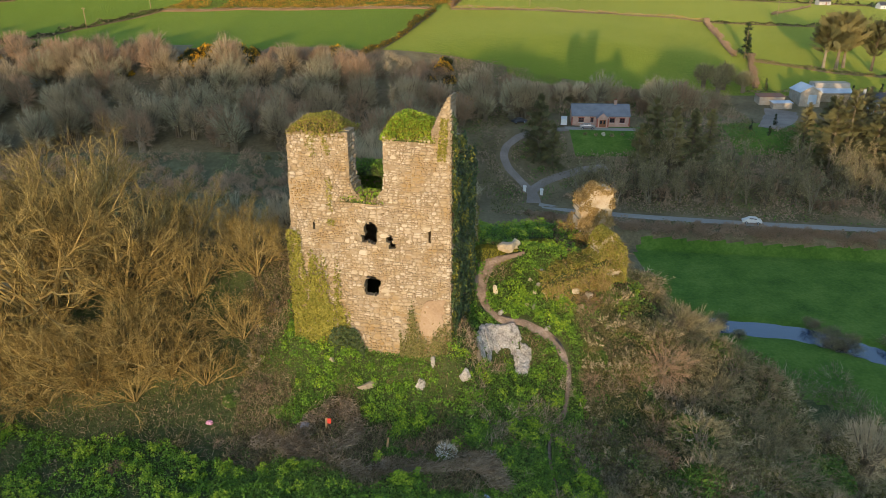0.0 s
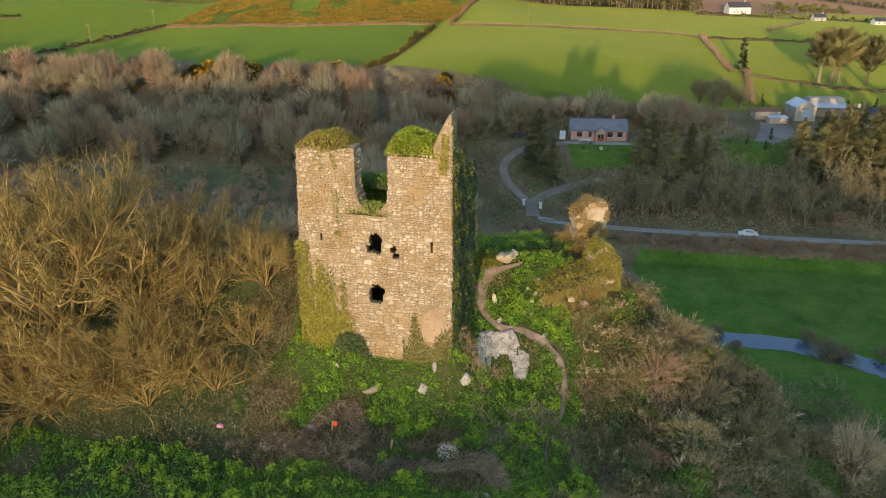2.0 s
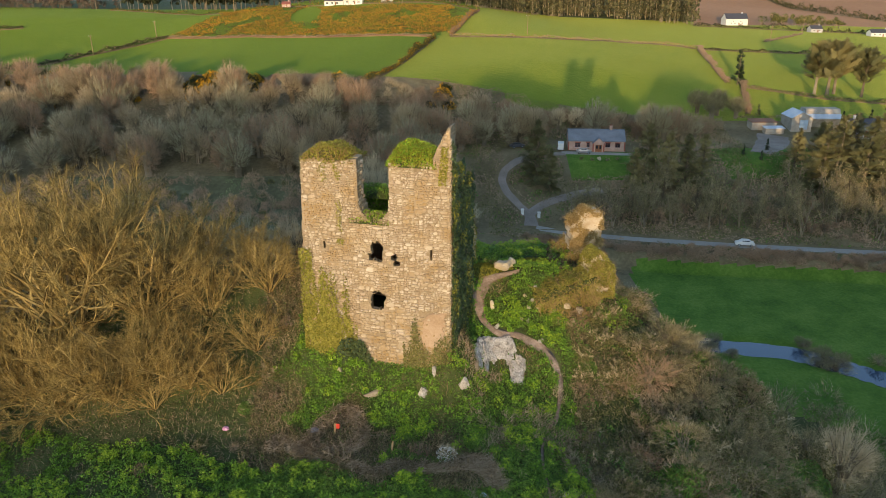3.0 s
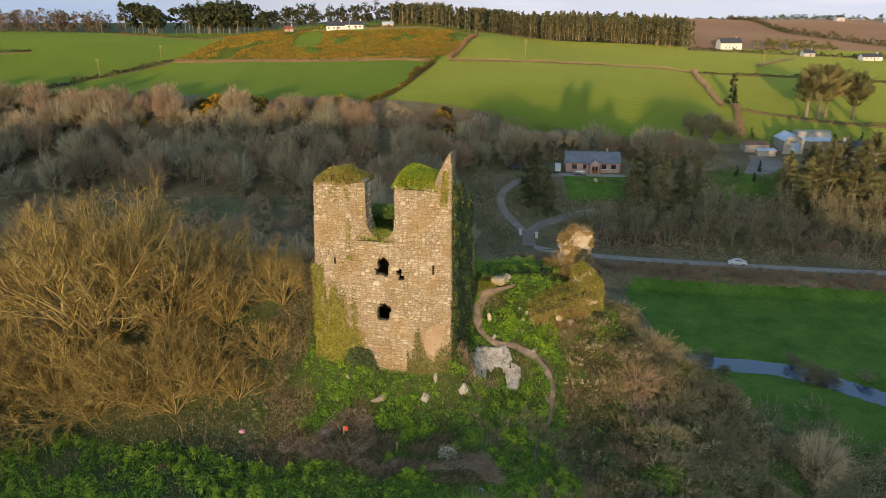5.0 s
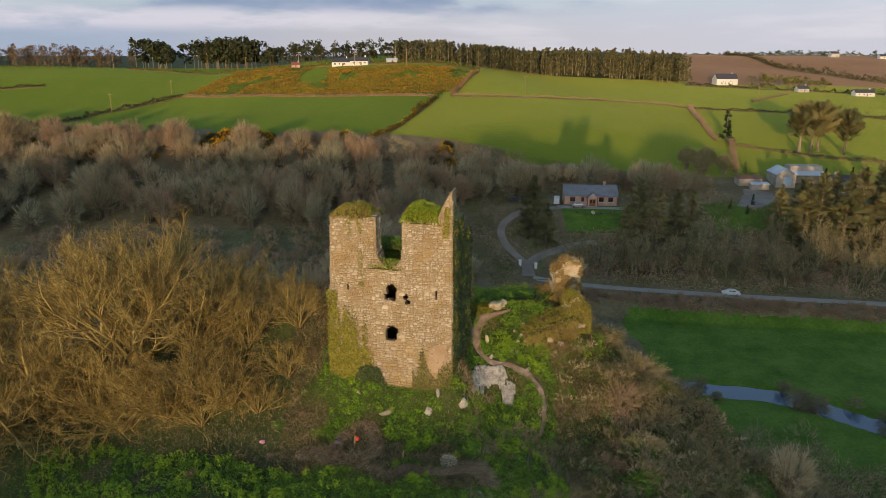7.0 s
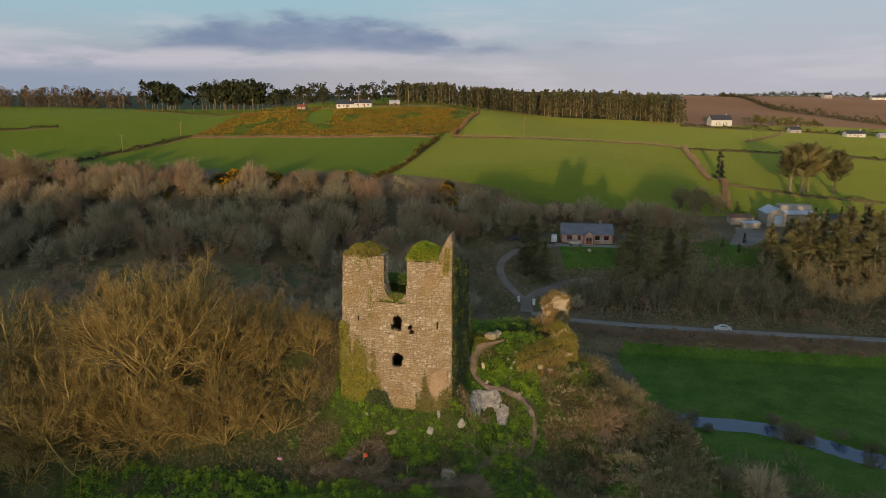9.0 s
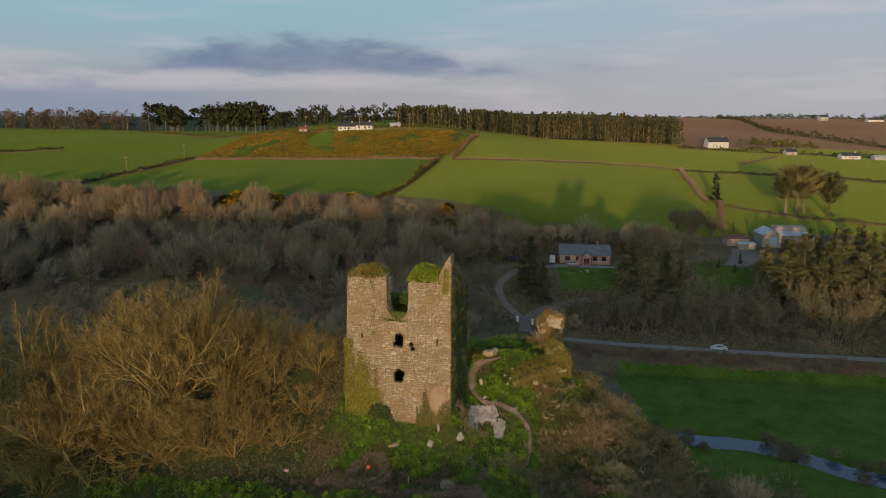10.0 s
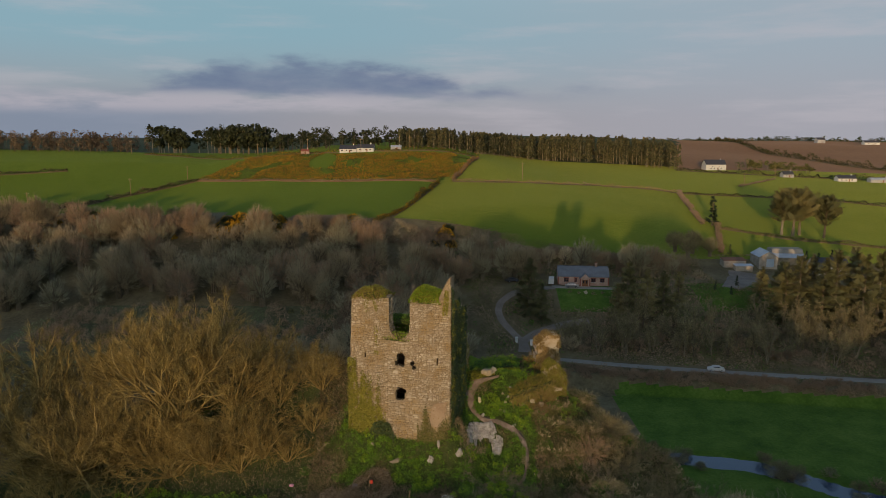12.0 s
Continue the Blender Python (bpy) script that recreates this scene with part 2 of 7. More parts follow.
    # talus against the tower foot, highest at its right corner
    u, w = 0.9676 * x - 0.2524 * y, 0.2524 * x + 0.9676 * y
    foot = np.interp(u, [-12, -10, -3, -1.2, 0.3, 1.2, 2.2], [0, 1.1, 1.3, 1.9, 3.2, 1.8, 0])
    z = z + foot * np.exp(-(np.clip(-w, 0, 20) / 1.0) ** 2) * np.exp(-(np.clip(w - 1.0, 0, 20) / 2.2) ** 2)
    return z


def hz(x, y):
    return float(height(x, y))


# ---- helpers for things and parts ----
def link_mesh(name, verts, faces, mats, parent=None, label="", smooth=False, matidx=None):
    me = bpy.data.meshes.new(name)
    me.from_pydata(verts, [], faces)
    for m in (mats if isinstance(mats, (list, tuple)) else [mats]):
        me.materials.append(m)
    if matidx is not None:
        me.polygons.foreach_set("material_index", np.asarray(matidx, dtype=np.int32))
    if smooth:
        me.polygons.foreach_set("use_smooth", np.ones(len(me.polygons), dtype=bool))
    me.update()
    ob = new(name, me)
    if parent is not None:
        ob.parent = parent
    if label:
        ob["label"] = label
    return ob


def part(name, bm, mat, parent, label="", smooth=False):
    """Links a bmesh as one mesh object under a thing or part."""
    me = bpy.data.meshes.new(name)
    bm.to_mesh(me)
    bm.free()
    for m in (mat if isinstance(mat, (list, tuple)) else [mat]):
        me.materials.append(m)
    if smooth:
        me.polygons.foreach_set("use_smooth", np.ones(len(me.polygons), dtype=bool))
    ob = new(name, me)
    ob.parent = parent
    if label:
        ob["label"] = label
    return ob


def empty(name, m=None):
    ob = new(name)
    if m is not None:
        ob.matrix_world = m
    return ob


def box_bm(cx, cy, cz, sx, sy, sz, bevel=0.0, bm=None):
    bm = bm or bmesh.new()
    r = bmesh.ops.create_cube(bm, size=1.0, matrix=Matrix.Translation((cx, cy, cz)) @ Matrix.Diagonal((sx, sy, sz, 1)))
    if bevel:
        ed = list({e for v in r["verts"] for e in v.link_edges})
        bmesh.ops.bevel(bm, geom=ed, offset=bevel, segments=1, affect="EDGES")
    return bm


# ---- the ground: one sheet out to the horizon ----
def gorse_area(x, y):
    top = np.interp(x, [-127, -110, -79, -40, 13, 18], [300, 345, 338, 328, 332, 335])
    bot = np.interp(x, [-127, -79, -40, -4, 9, 18], [300, 282, 276, 275, 300, 334])
    clear = ((x + 66) / 7) ** 2 + ((y - 318) / 16) ** 2 < 1
    return (y > bot) & (y < top) & ~clear


def field_kind(x, y):
    """0 rough, 1 pasture, 2 scrub floor, 3 ploughed, 4 marsh, 5 meadow, 6 gorse floor."""
    k = np.zeros(x.shape, int)
    edge = 203 + 5 * vnoise(x, x * 0, 25, 6) - 0.06 * x
    k[(y > 55) & (y <= 400)] = 2
    k[(x < -22) & (y > 20) & (y < 60)] = 2
    k[(y > edge) & (y < 460)] = 1
    k[(x > 44 + 3 * vnoise(y, y * 0, 12, 7) + np.clip((72 - y) / 1.6, 0, 26)) & (y > 28) & (y < 116.2 - 0.155 * (x - 40))] = 5
    k[gorse_area(x, y)] = 6
    k[(x > 36) & (x < 62) & (y > 153) & (y < 166)] = 5
    k[(x > 80) & (x < 110) & (y > 152) & (y < 170)] = 5
    # left fields take the pasture darkened for weaker sun
    k[(y > edge) & (y < 460) & (x < np.interp(y, [195, 270, 336], [-26, -4, 18]))] = 7
    k[(y > 460)] = 0
    k[(x > 160 + 0.33 * (y - 435)) & (y > 432) & (y < 1000)] = 3
    k[(x < -28) & (x > -110) & (y > 112) & (y < 150)] = 4
    return k


def grid_line(lo, hi, fine_lo, fine_hi, step, grow):
    a = list(np.arange(fine_lo, fine_hi + 1e-6, step))
    s, p = step, fine_hi
    while p < hi:
        s = min(s * grow, 220)
        p += s
        a.append(p)
    s, p, left = step, fine_lo, []
    while p > lo:
        s = min(s * grow, 220)
        p -= s
        left.append(p)
    return np.array(left[::-1] + a)


gx = grid_line(-3800, 3800, -13, 13, 0.42, 1.028)
gy = grid_line(-2500, 4300, -10, 14, 0.42, 1.024)
gy = np.unique(np.concatenate([gy, np.arange(97.13, 119, 0.65)]))
GX, GY = np.meshgrid(gx, gy)
GZ = height(GX, GY)
nx, ny = len(gx), len(gy)
gv = np.stack([GX.ravel(), GY.ravel(), GZ.ravel()], 1)
ii = (np.arange(ny - 1)[:, None] * nx + np.arange(nx - 1)[None, :]).ravel()
gf = np.stack([ii, ii + 1, ii + nx + 1, ii + nx], 1)
cxm, cym = gv[gf, 0].mean(1), gv[gf, 1].mean(1)
ground = link_mesh("ground", gv.tolist(), gf.tolist(), [M_ROUGH, M_PASTURE, M_SCRUB, M_PLOUGH, M_MARSH, M_MEADOW, M_RUSSET, M_PASTURE_L], smooth=True,
                   matidx=field_kind(cxm, cym))
tagged(ground, "green pasture, scrub and rough grass over a castle hill", "ground", kind="structure")


# ---- plant builders (arrays of vertices and faces) ----
class Heap:
    """Collects vertices and faces of one mesh."""

    def __init__(self):
        self.v, self.f, self.n = [], [], 0

    def add(self, v, f):
        v = np.asarray(v, float).reshape(-1, 3)
        self.v.append(v)
        self.f += (np.asarray(f) + self.n).tolist()
        self.n += len(v)

    def verts(self):
        return np.concatenate(self.v).tolist() if self.v else []

    def link(self, name, mat, parent=None, label="", smooth=False):
        return link_mesh(name, self.verts(), self.f, mat, parent, label, smooth)

    def mesh(self, name, mat, smooth=False):
        me = bpy.data.meshes.new(name)
        me.from_pydata(self.verts(), [], self.f)
        me.materials.append(mat)
        if smooth:
            me.polygons.foreach_set("use_smooth", np.ones(len(me.polygons), dtype=bool))
        me.update()
        return me


def unit(v):
    return v / (np.linalg.norm(v, axis=-1, keepdims=True) + 1e-9)


def frames(n, rng):
    """Two unit vectors across each direction n, turned at random."""
    r = rng.normal(size=n.shape)
    a = unit(np.cross(n, r))
    return a, np.cross(n, a)


def leaves(heap, p, n, size, rng, jitter=0.7, long=1.6, tri=False):
    """A small folded leaf at each point p, facing about n."""
    p, n = np.asarray(p, float), np.asarray(n, float)
    n = unit(n + rng.normal(size=n.shape) * jitter)
    a, b = frames(n, rng)
    s = size * rng.uniform(0.6, 1.35, (len(p), 1))
    w = s / long
    if tri:
        v = np.stack([p - a * w * 0.5, p + a * w * 0.5, p + b * s], 1)
        f = np.arange(len(p) * 3).reshape(-1, 3)
    else:
        v = np.stack([p - b * s * 0.5, p + a * w * 0.5 + n * s * 0.12, p + b * s * 0.5, p - a * w * 0.5 + n * s * 0.12], 1)
        f = np.arange(len(p) * 4).reshape(-1, 4)
    heap.add(v.reshape(-1, 3), f)


def blades(heap, p, d, length, width, rng, jitter=0.25):
    """Thin tapering blades or twigs from p along d: one triangle each."""
    p, d = np.asarray(p, float), unit(np.asarray(d, float) + rng.normal(size=np.shape(d)) * jitter)
    a, _ = frames(d, rng)
    l = length * rng.uniform(0.6, 1.3, (len(p), 1))
    v = np.stack([p - a * width * 0.5, p + a * width * 0.5, p + d * l], 1)
    heap.add(v.reshape(-1, 3), np.arange(len(p) * 3).reshape(-1, 3))


def tube(heap, pts, rad, sides=4):
    pts = np.asarray(pts, float)
    m = len(pts)
    t = unit(np.gradient(pts, axis=0))
    ref = np.array([0.31, 0.17, 0.93]) if abs(t[0][2]) < 0.9 else np.array([0.93, 0.31, 0.17])
    a = unit(np.cross(t, ref))
    b = np.cross(t, a)
    ang = np.arange(sides) * 2 * np.pi / sides
    ring = np.cos(ang)[None, :, None] * a[:, None] + np.sin(ang)[None, :, None] * b[:, None]
    v = pts[:, None] + ring * np.asarray(rad, float)[:, None, None]
    i = np.arange(m - 1)[:, None] * sides
    j = np.arange(sides)[None]
    k = (np.arange(sides)[None] + 1) % sides
    f = np.stack([i + j, i + k, i + sides + k, i + sides + j], -1).reshape(-1, 4)
    heap.add(v.reshape(-1, 3), f)


def limb_path(rng, p, d, length, segs, wobble, up):
    pts = [p]
    for _ in range(segs):
        d = unit(d + rng.normal(size=3) * wobble + np.array([0, 0, up]))
        p = p + d * length / segs
        pts.append(p)
    return np.array(pts), d


def grow(rng, wood, twigs, p, d, length, rad, level, spec, bw=0.014):
    """spec: list of (children, length ratio, spread, segs, wobble, up, sides) a level; the last level makes twigs."""
    kids, ratio, spread, segs, wobble, up, sides = spec[level]
    pts, d2 = limb_path(rng, p, d, length, segs, wobble, up)
    rr = np.linspace(rad, rad * 0.45, len(pts))
    tube(wood if level < 2 else twigs, pts, rr, sides)
    if level + 1 >= len(spec):
        x = (0.25 + 0.75 * (np.arange(kids) + rng.uniform(0, 1, kids)) / kids) * (len(pts) - 1)
        i = np.minimum(x.astype(int), len(pts) - 2)
        step = pts[i + 1] - pts[i]
        c = unit(unit(step) + rng.normal(size=(kids, 3)) * spread)
        blades(twigs, pts[i] + step * (x - i)[:, None], c, length * ratio * 0.95, bw, rng, 0.05)
        return
    for k in range(kids):
        u = 0.25 + 0.75 * (k + rng.uniform(0, 1)) / kids
        x = u * (len(pts) - 1)
        i = min(int(x), len(pts) - 2)
        q = pts[i] + (pts[i + 1] - pts[i]) * (x - i)
        c = unit(unit(pts[i + 1] - pts[i]) + rng.normal(size=3) * spread)
        L = length * ratio * rng.uniform(0.65, 1.25) * (1.1 - 0.35 * u)
        grow(rng, wood, twigs, q, c, L, max(rad * 0.6 * (1.15 - 0.5 * u), 0.009), level + 1, spec, bw)


def dome(rng, n, r, h, up=0.25):
    """Points and outward directions over an uneven dome with a few lobes, base at z = 0."""
    d = unit(rng.normal(size=(n, 3)))
    d[:, 2] = np.abs(d[:, 2]) + rng.uniform(-0.25, 0.0, n)
    d = unit(d)
    lob = unit(rng.normal(size=(7, 3)) + np.array([0, 0, 0.6]))
    bulge = 0.72 + 0.28 * np.max(np.clip(d @ lob.T, 0, 1) ** 6, axis=1)
    depth = 1 - 0.35 * rng.uniform(0, 1, n) ** 2
    p = d * np.array([r, r, h]) * (bulge * depth)[:, None]
    p[:, 2] = np.maximum(p[:, 2], 0.03 * h)
    return p, unit(d + np.array([0, 0, up]))


def thing_from(name, parts_list, m, label, category, group="", kind=""):
    """A thing out of shared meshes: parts_list of (part name, mesh)."""
    e = empty(name, m)
    for nm, me in parts_list:
        o = new(nm, me)
        o.parent = e
    return tagged(e, label, category, group, kind)


def place(x, y, s=1.0, rz=0.0, sink=0.05, sz=None):
    return Matrix.Translation((x, y, hz(x, y) - sink)) @ Matrix.Rotation(rz, 4, "Z") @ Matrix.Diagonal((s, s, sz or s, 1))


M_BARK = two_scale("bare_bark", (0.10, 0.078, 0.05), (0.17, 0.135, 0.09), (0.26, 0.215, 0.15), 0.8, 7.0, 0.9, 0.4, 0.02, "object")
M_TWIG = two_scale("bare_twigs", (0.25, 0.195, 0.12), (0.41, 0.325, 0.205), (0.56, 0.46, 0.30), 0.12, 2.0, 0.85, 0, 0, "object")
# gold of low sun and dark of inner gaps put into the twig tones
M_TWIG_G = two_scale("sunlit_golden_twigs", (0.09, 0.063, 0.020), (0.225, 0.159, 0.053), (0.465, 0.34, 0.118), 0.3, 2.0, 0.85, 0, 0, "island")
M_TWIG_R = two_scale("reddish_scrub_twigs", (0.19, 0.122, 0.076), (0.28, 0.185, 0.117), (0.38, 0.26, 0.17), 0.15, 2.0, 0.9, 0, 0, "object")
M_TWIG_P = two_scale("pale_budding_twigs", (0.10, 0.088, 0.045), (0.215, 0.185, 0.096), (0.40, 0.35, 0.195), 0.3, 2.0, 0.85, 0, 0, "island")
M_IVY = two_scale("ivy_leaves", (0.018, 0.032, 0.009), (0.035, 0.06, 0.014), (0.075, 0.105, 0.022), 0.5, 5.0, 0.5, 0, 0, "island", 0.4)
# olive ivy, its sunlit brightness put into the base colour
M_IVY_OLIVE = two_scale("sunlit_olive_ivy", (0.12, 0.115, 0.018), (0.20, 0.185, 0.032), (0.30, 0.27, 0.06), 0.6, 5.0, 0.7, 0, 0, "island")
M_LUSH = two_scale("alexanders_leaves", (0.055, 0.125, 0.012), (0.115, 0.235, 0.018), (0.20, 0.34, 0.03), 0.35, 4.0, 0.55, 0, 0, "island", 0.3)
M_FLOWER = two_scale("alexanders_flower_heads", (0.12, 0.22, 0.018), (0.20, 0.31, 0.024), (0.32, 0.41, 0.045), 0.35, 4.0, 0.7, 0, 0, "island")
M_GRASS = two_scale("grass_blades", (0.05, 0.095, 0.014), (0.085, 0.14, 0.022), (0.145, 0.195, 0.042), 0.3, 3.0, 0.7, 0, 0, "island")
M_COVER = two_scale("low_hill_leaves", (0.035, 0.08, 0.010), (0.08, 0.155, 0.018), (0.15, 0.235, 0.034), 0.5, 4.0, 0.6, 0, 0, "island", 0.3)
M_BRAMBLE = two_scale("bramble_leaves", (0.065, 0.052, 0.026), (0.125, 0.10, 0.05), (0.20, 0.17, 0.08), 0.6, 4.0, 0.8, 0, 0, "island")
M_STRAW = two_scale("straw", (0.21, 0.16, 0.105), (0.33, 0.26, 0.18), (0.46, 0.375, 0.275), 0.5, 4.0, 0.85, 0, 0, "island")
M_DRY = two_scale("dead_grass", (0.17, 0.125, 0.07), (0.27, 0.20, 0.12), (0.38, 0.29, 0.185), 0.4, 3.0, 0.85, 0, 0, "island")
M_SHRUB = two_scale("shrub_leaves", (0.06, 0.062, 0.018), (0.12, 0.115, 0.034), (0.21, 0.185, 0.07), 0.25, 2.0, 0.75, 0, 0, "island")
M_DARKLEAF = two_scale("dark_evergreen", (0.012, 0.026, 0.010), (0.026, 0.045, 0.016), (0.05, 0.07, 0.024), 0.2, 2.0, 0.6, 0, 0, "object", 0.3)
M_CONIFER = two_scale("conifer_needles", (0.09, 0.093, 0.04), (0.16, 0.148, 0.064), (0.24, 0.205, 0.09), 0.15, 2.0, 0.8, 0, 0, "object")
M_GORSE = two_scale("gorse_spines", (0.022, 0.028, 0.008), (0.045, 0.05, 0.013), (0.085, 0.075, 0.02), 0.2, 2.0, 0.8, 0, 0, "object")
M_BLOOM = two_scale("gorse_blossom", (0.30, 0.14, 0.008), (0.45, 0.22, 0.010), (0.58, 0.32, 0.02), 0.2, 2.0, 0.8, 0, 0, "island")
M_WHITE_BLOOM = two_scale("white_blossom", (0.5, 0.48, 0.4), (0.65, 0.63, 0.55), (0.8, 0.78, 0.7), 0.5, 3.0, 0.8, 0, 0, "island")

M_TAWNY = two_scale("tawny_dead_ivy", (0.17, 0.115, 0.045), (0.27, 0.185, 0.075), (0.37, 0.27, 0.12), 0.6, 5.0, 0.85, 0, 0, "island")
# bark lightened in its base colour so the limbs look sunlit
M_TRUNK_G = two_scale("sunlit_golden_bark", (0.14, 0.102, 0.038), (0.275, 0.20, 0.076), (0.43, 0.322, 0.13), 0.8, 6.0, 0.9, 0.4, 0.02, "island")

# ---- the ruined tower: local x along the front (right corner at 0), y into it, z up ----
TW = Matrix.Rotation(radians(-14.62), 4, "Z")
# mortar colour taken darker to stand for shadow in the open joints
M_MORTAR = two_scale("weathered_shaded_mortar", (0.16, 0.118, 0.072), (0.27, 0.208, 0.135), (0.40, 0.32, 0.22), 0.4, 6.0, 0.95, 0.6, 0.04)


def stone_material():
    m, nt, b = material("rubble_masonry", 0.88, 0, 0.2)
    geo = nt.nodes.new("ShaderNodeNewGeometry")
    info = nt.nodes.new("ShaderNodeObjectInfo")
    rnd = mathn(nt, "FRACT", mathn(nt, "ADD", geo.outputs["Random Per Island"], info.outputs["Random"]))
    fine = noise_node(nt, 9.0, 5, 0.7)
    tone = mathn(nt, "ADD", mathn(nt, "ADD", mathn(nt, "MULTIPLY", rnd, 0.5), 0.12), mathn(nt, "MULTIPLY", fine.outputs[0], 0.3))
    c = ramp(nt, tone, [(0.10, (0.17, 0.12, 0.075)), (0.30, (0.30, 0.235, 0.16)), (0.62, (0.42, 0.35, 0.26)), (0.92, (0.60, 0.54, 0.45))])
    # ochre weathering and lichen in large patches
    big = noise_node(nt, 0.55, 4, 0.6)
    c = mix(nt, ramp(nt, big.outputs[0], [(0.44, (0, 0, 0)), (0.62, (0.8, 0.8, 0.8))]), c, (0.29, 0.19, 0.08))
    lich = noise_node(nt, 2.6, 5, 0.75)
    c = mix(nt, ramp(nt, lich.outputs[0], [(0.58, (0, 0, 0)), (0.68, (0.55, 0.55, 0.55))]), c, (0.52, 0.48, 0.41))
    dark = noise_node(nt, 1.3, 6, 0.8)
    c = mix(nt, ramp(nt, dark.outputs[0], [(0.26, (0.7, 0.7, 0.7)), (0.38, (0, 0, 0))]), c, (0.14, 0.095, 0.055))
    nt.links.new(c, b.inputs["Base Color"])
    bump(nt, b, fine.outputs[0], 0.6, 0.02)
    return m


M_RUBBLE = stone_material()
M_ROCK = two_scale("pale_limestone_rock", (0.10, 0.085, 0.07), (0.34, 0.32, 0.295), (0.58, 0.555, 0.52), 2.4, 9.0, 0.9, 1.0, 0.08)
M_RENDER = two_scale("pinkish_render", (0.24, 0.16, 0.10), (0.33, 0.235, 0.155), (0.42, 0.32, 0.23), 0.6, 6.0, 0.9, 0.4, 0.02)


def front_top(x):
    """Ragged top of the front wall at x."""
    n = 0.16 * float(vnoise(x, 0.0, 0.33, 11)) + 0.08 * float(vnoise(x, 0.0, 0.12, 12))
    if x < -5.85 + 0.5 * n:
        return 10.45 + n
    if x < -3.85 + 0.6 * n:
        return 6.75 + 0.9 * abs((x + 4.75) / 1.0) ** 3 * 0.9 + n
    if x < -1.05:
        return 10.45 + n
    return 10.6 + 2.05 * min(1, max(0, (x + 1.12) / 1.0)) ** 0.8 + 0.8 * n


HOLES = ((-4.72, 4.74, 0.40, 0.60), (-5.12, 4.36, 0.22, 0.22), (-3.62, 4.42, 0.20, 0.26), (-3.44, 4.06, 0.22, 0.17), (-4.80, 1.36, 0.42, 0.66), (-4.50, 1.62, 0.26, 0.26), (-5.05, 0.98, 0.20, 0.24))


def in_front(x, z, grow_by=0.0):
    if x < -9.5 + (z - 10.4) * 0.043 or x > 0:
        return False
    if z > 6.2 and z > front_top(x) - grow_by * 0.3:
        return False
    for hx, hzz, rx, rz in HOLES:
        if abs(x - hx) < 1.3 * (rx + grow_by) and abs(z - hzz) < 1.3 * (rz + grow_by):
            w = 1 + 0.5 * float(vnoise(x, z, 0.15, 14)) + 0.4 * float(vnoise(x, z, 0.34, 15))
            if abs((x - hx) / (rx + grow_by)) ** 3.6 + abs((z - hzz) / (rz + grow_by)) ** 3.6 < w:
                return False
    for sx, z0, z1 in ((-8.24, 4.62, 5.13), (-1.215, 4.52, 5.18)):
        if abs(x - sx) < 0.055 + grow_by and z0 - grow_by < z < z1 + grow_by:
            return False
    return True


def cell_wall(test, xs, zs, y0, y1):
    """A wall of small cells between y0 and y1 where test(x, z) holds: front, back and reveals, closed."""
    bm = bmesh.new()
    inside = {(i, j) for i in range(len(xs) - 1) for j in range(len(zs) - 1) if test((xs[i] + xs[i + 1]) / 2, (zs[j] + zs[j + 1]) / 2)}
    cache = {}

    def vert(i, j, back):
        k = (i, j, back)
        if k not in cache:
            wob = min(0.035, 0.3 * (xs[1] - xs[0])) * math.sin(i * 12.9 + j * 78.2)
            cache[k] = bm.verts.new((xs[i] + wob * 0.6, (y1 if back else y0) + wob * 0.4, zs[j] + wob))
        return cache[k]
    for i, j in inside:
        bm.faces.new([vert(i, j, 0), vert(i + 1, j, 0), vert(i + 1, j + 1, 0), vert(i, j + 1, 0)])
        bm.faces.new([vert(i, j, 1), vert(i, j + 1, 1), vert(i + 1, j + 1, 1), vert(i + 1, j, 1)])
        for di, dj, a, b in ((-1, 0, (i, j + 1), (i, j)), (1, 0, (i + 1, j), (i + 1, j + 1)), (0, -1, (i, j), (i + 1, j)), (0, 1, (i + 1, j + 1), (i, j + 1))):
            if (i + di, j + dj) not in inside:
                bm.faces.new([vert(*a, 0), vert(*a, 1), vert(*b, 1), vert(*b, 0)])
    return bm


tower = empty("ruined_tower", TW)
tagged(tower, "roofless ruined limestone tower house with broken top and ivy", "tower")
front = part("front_wall", cell_wall(in_front, np.linspace(-10.2, 0, 146), np.linspace(-5.2, 13.0, 258), 0.06, 0.42), M_MORTAR, tower)


def in_core(x, z):
    """The inner leaf of the front wall: cut wider and lower behind the holes so they look dark."""
    return in_front(x, z) and not any(abs(x - hx) < rx + 0.3 and hzz - rz - 0.8 < z < hzz + rz + 0.25 for hx, hzz, rx, rz in HOLES)


part("inner_leaf", cell_wall(in_core, np.linspace(-10.2, 0, 86), np.linspace(-5.2, 13.0, 150), 0.423, 1.25), M_MORTAR, tower)


def side_top(y, base):
    return base + 0.35 * float(vnoise(y, 3.0, 0.5, 21))


def right_test(y, z):
    top = 12.5 - 2.6 * min(1, y / 0.9) if y < 0.9 else (9.9 if y < 3.2 else 8.6)
    return z < side_top(y, top)


def left_test(y, z):
    return z < side_top(y, 10.3 if y < 3.5 else 8.8)


def turned_wall(name, test, ys, zs, x0, x1):
    bm = cell_wall(test, ys, zs, x0, x1)
    bmesh.ops.transform(bm, matrix=Matrix(((0, 1, 0, 0), (1, 0, 0, 0), (0, 0, 1, 0), (0, 0, 0, 1))), verts=bm.verts)
    bmesh.ops.reverse_faces(bm, faces=bm.faces)
    return part(name, bm, M_MORTAR, tower)


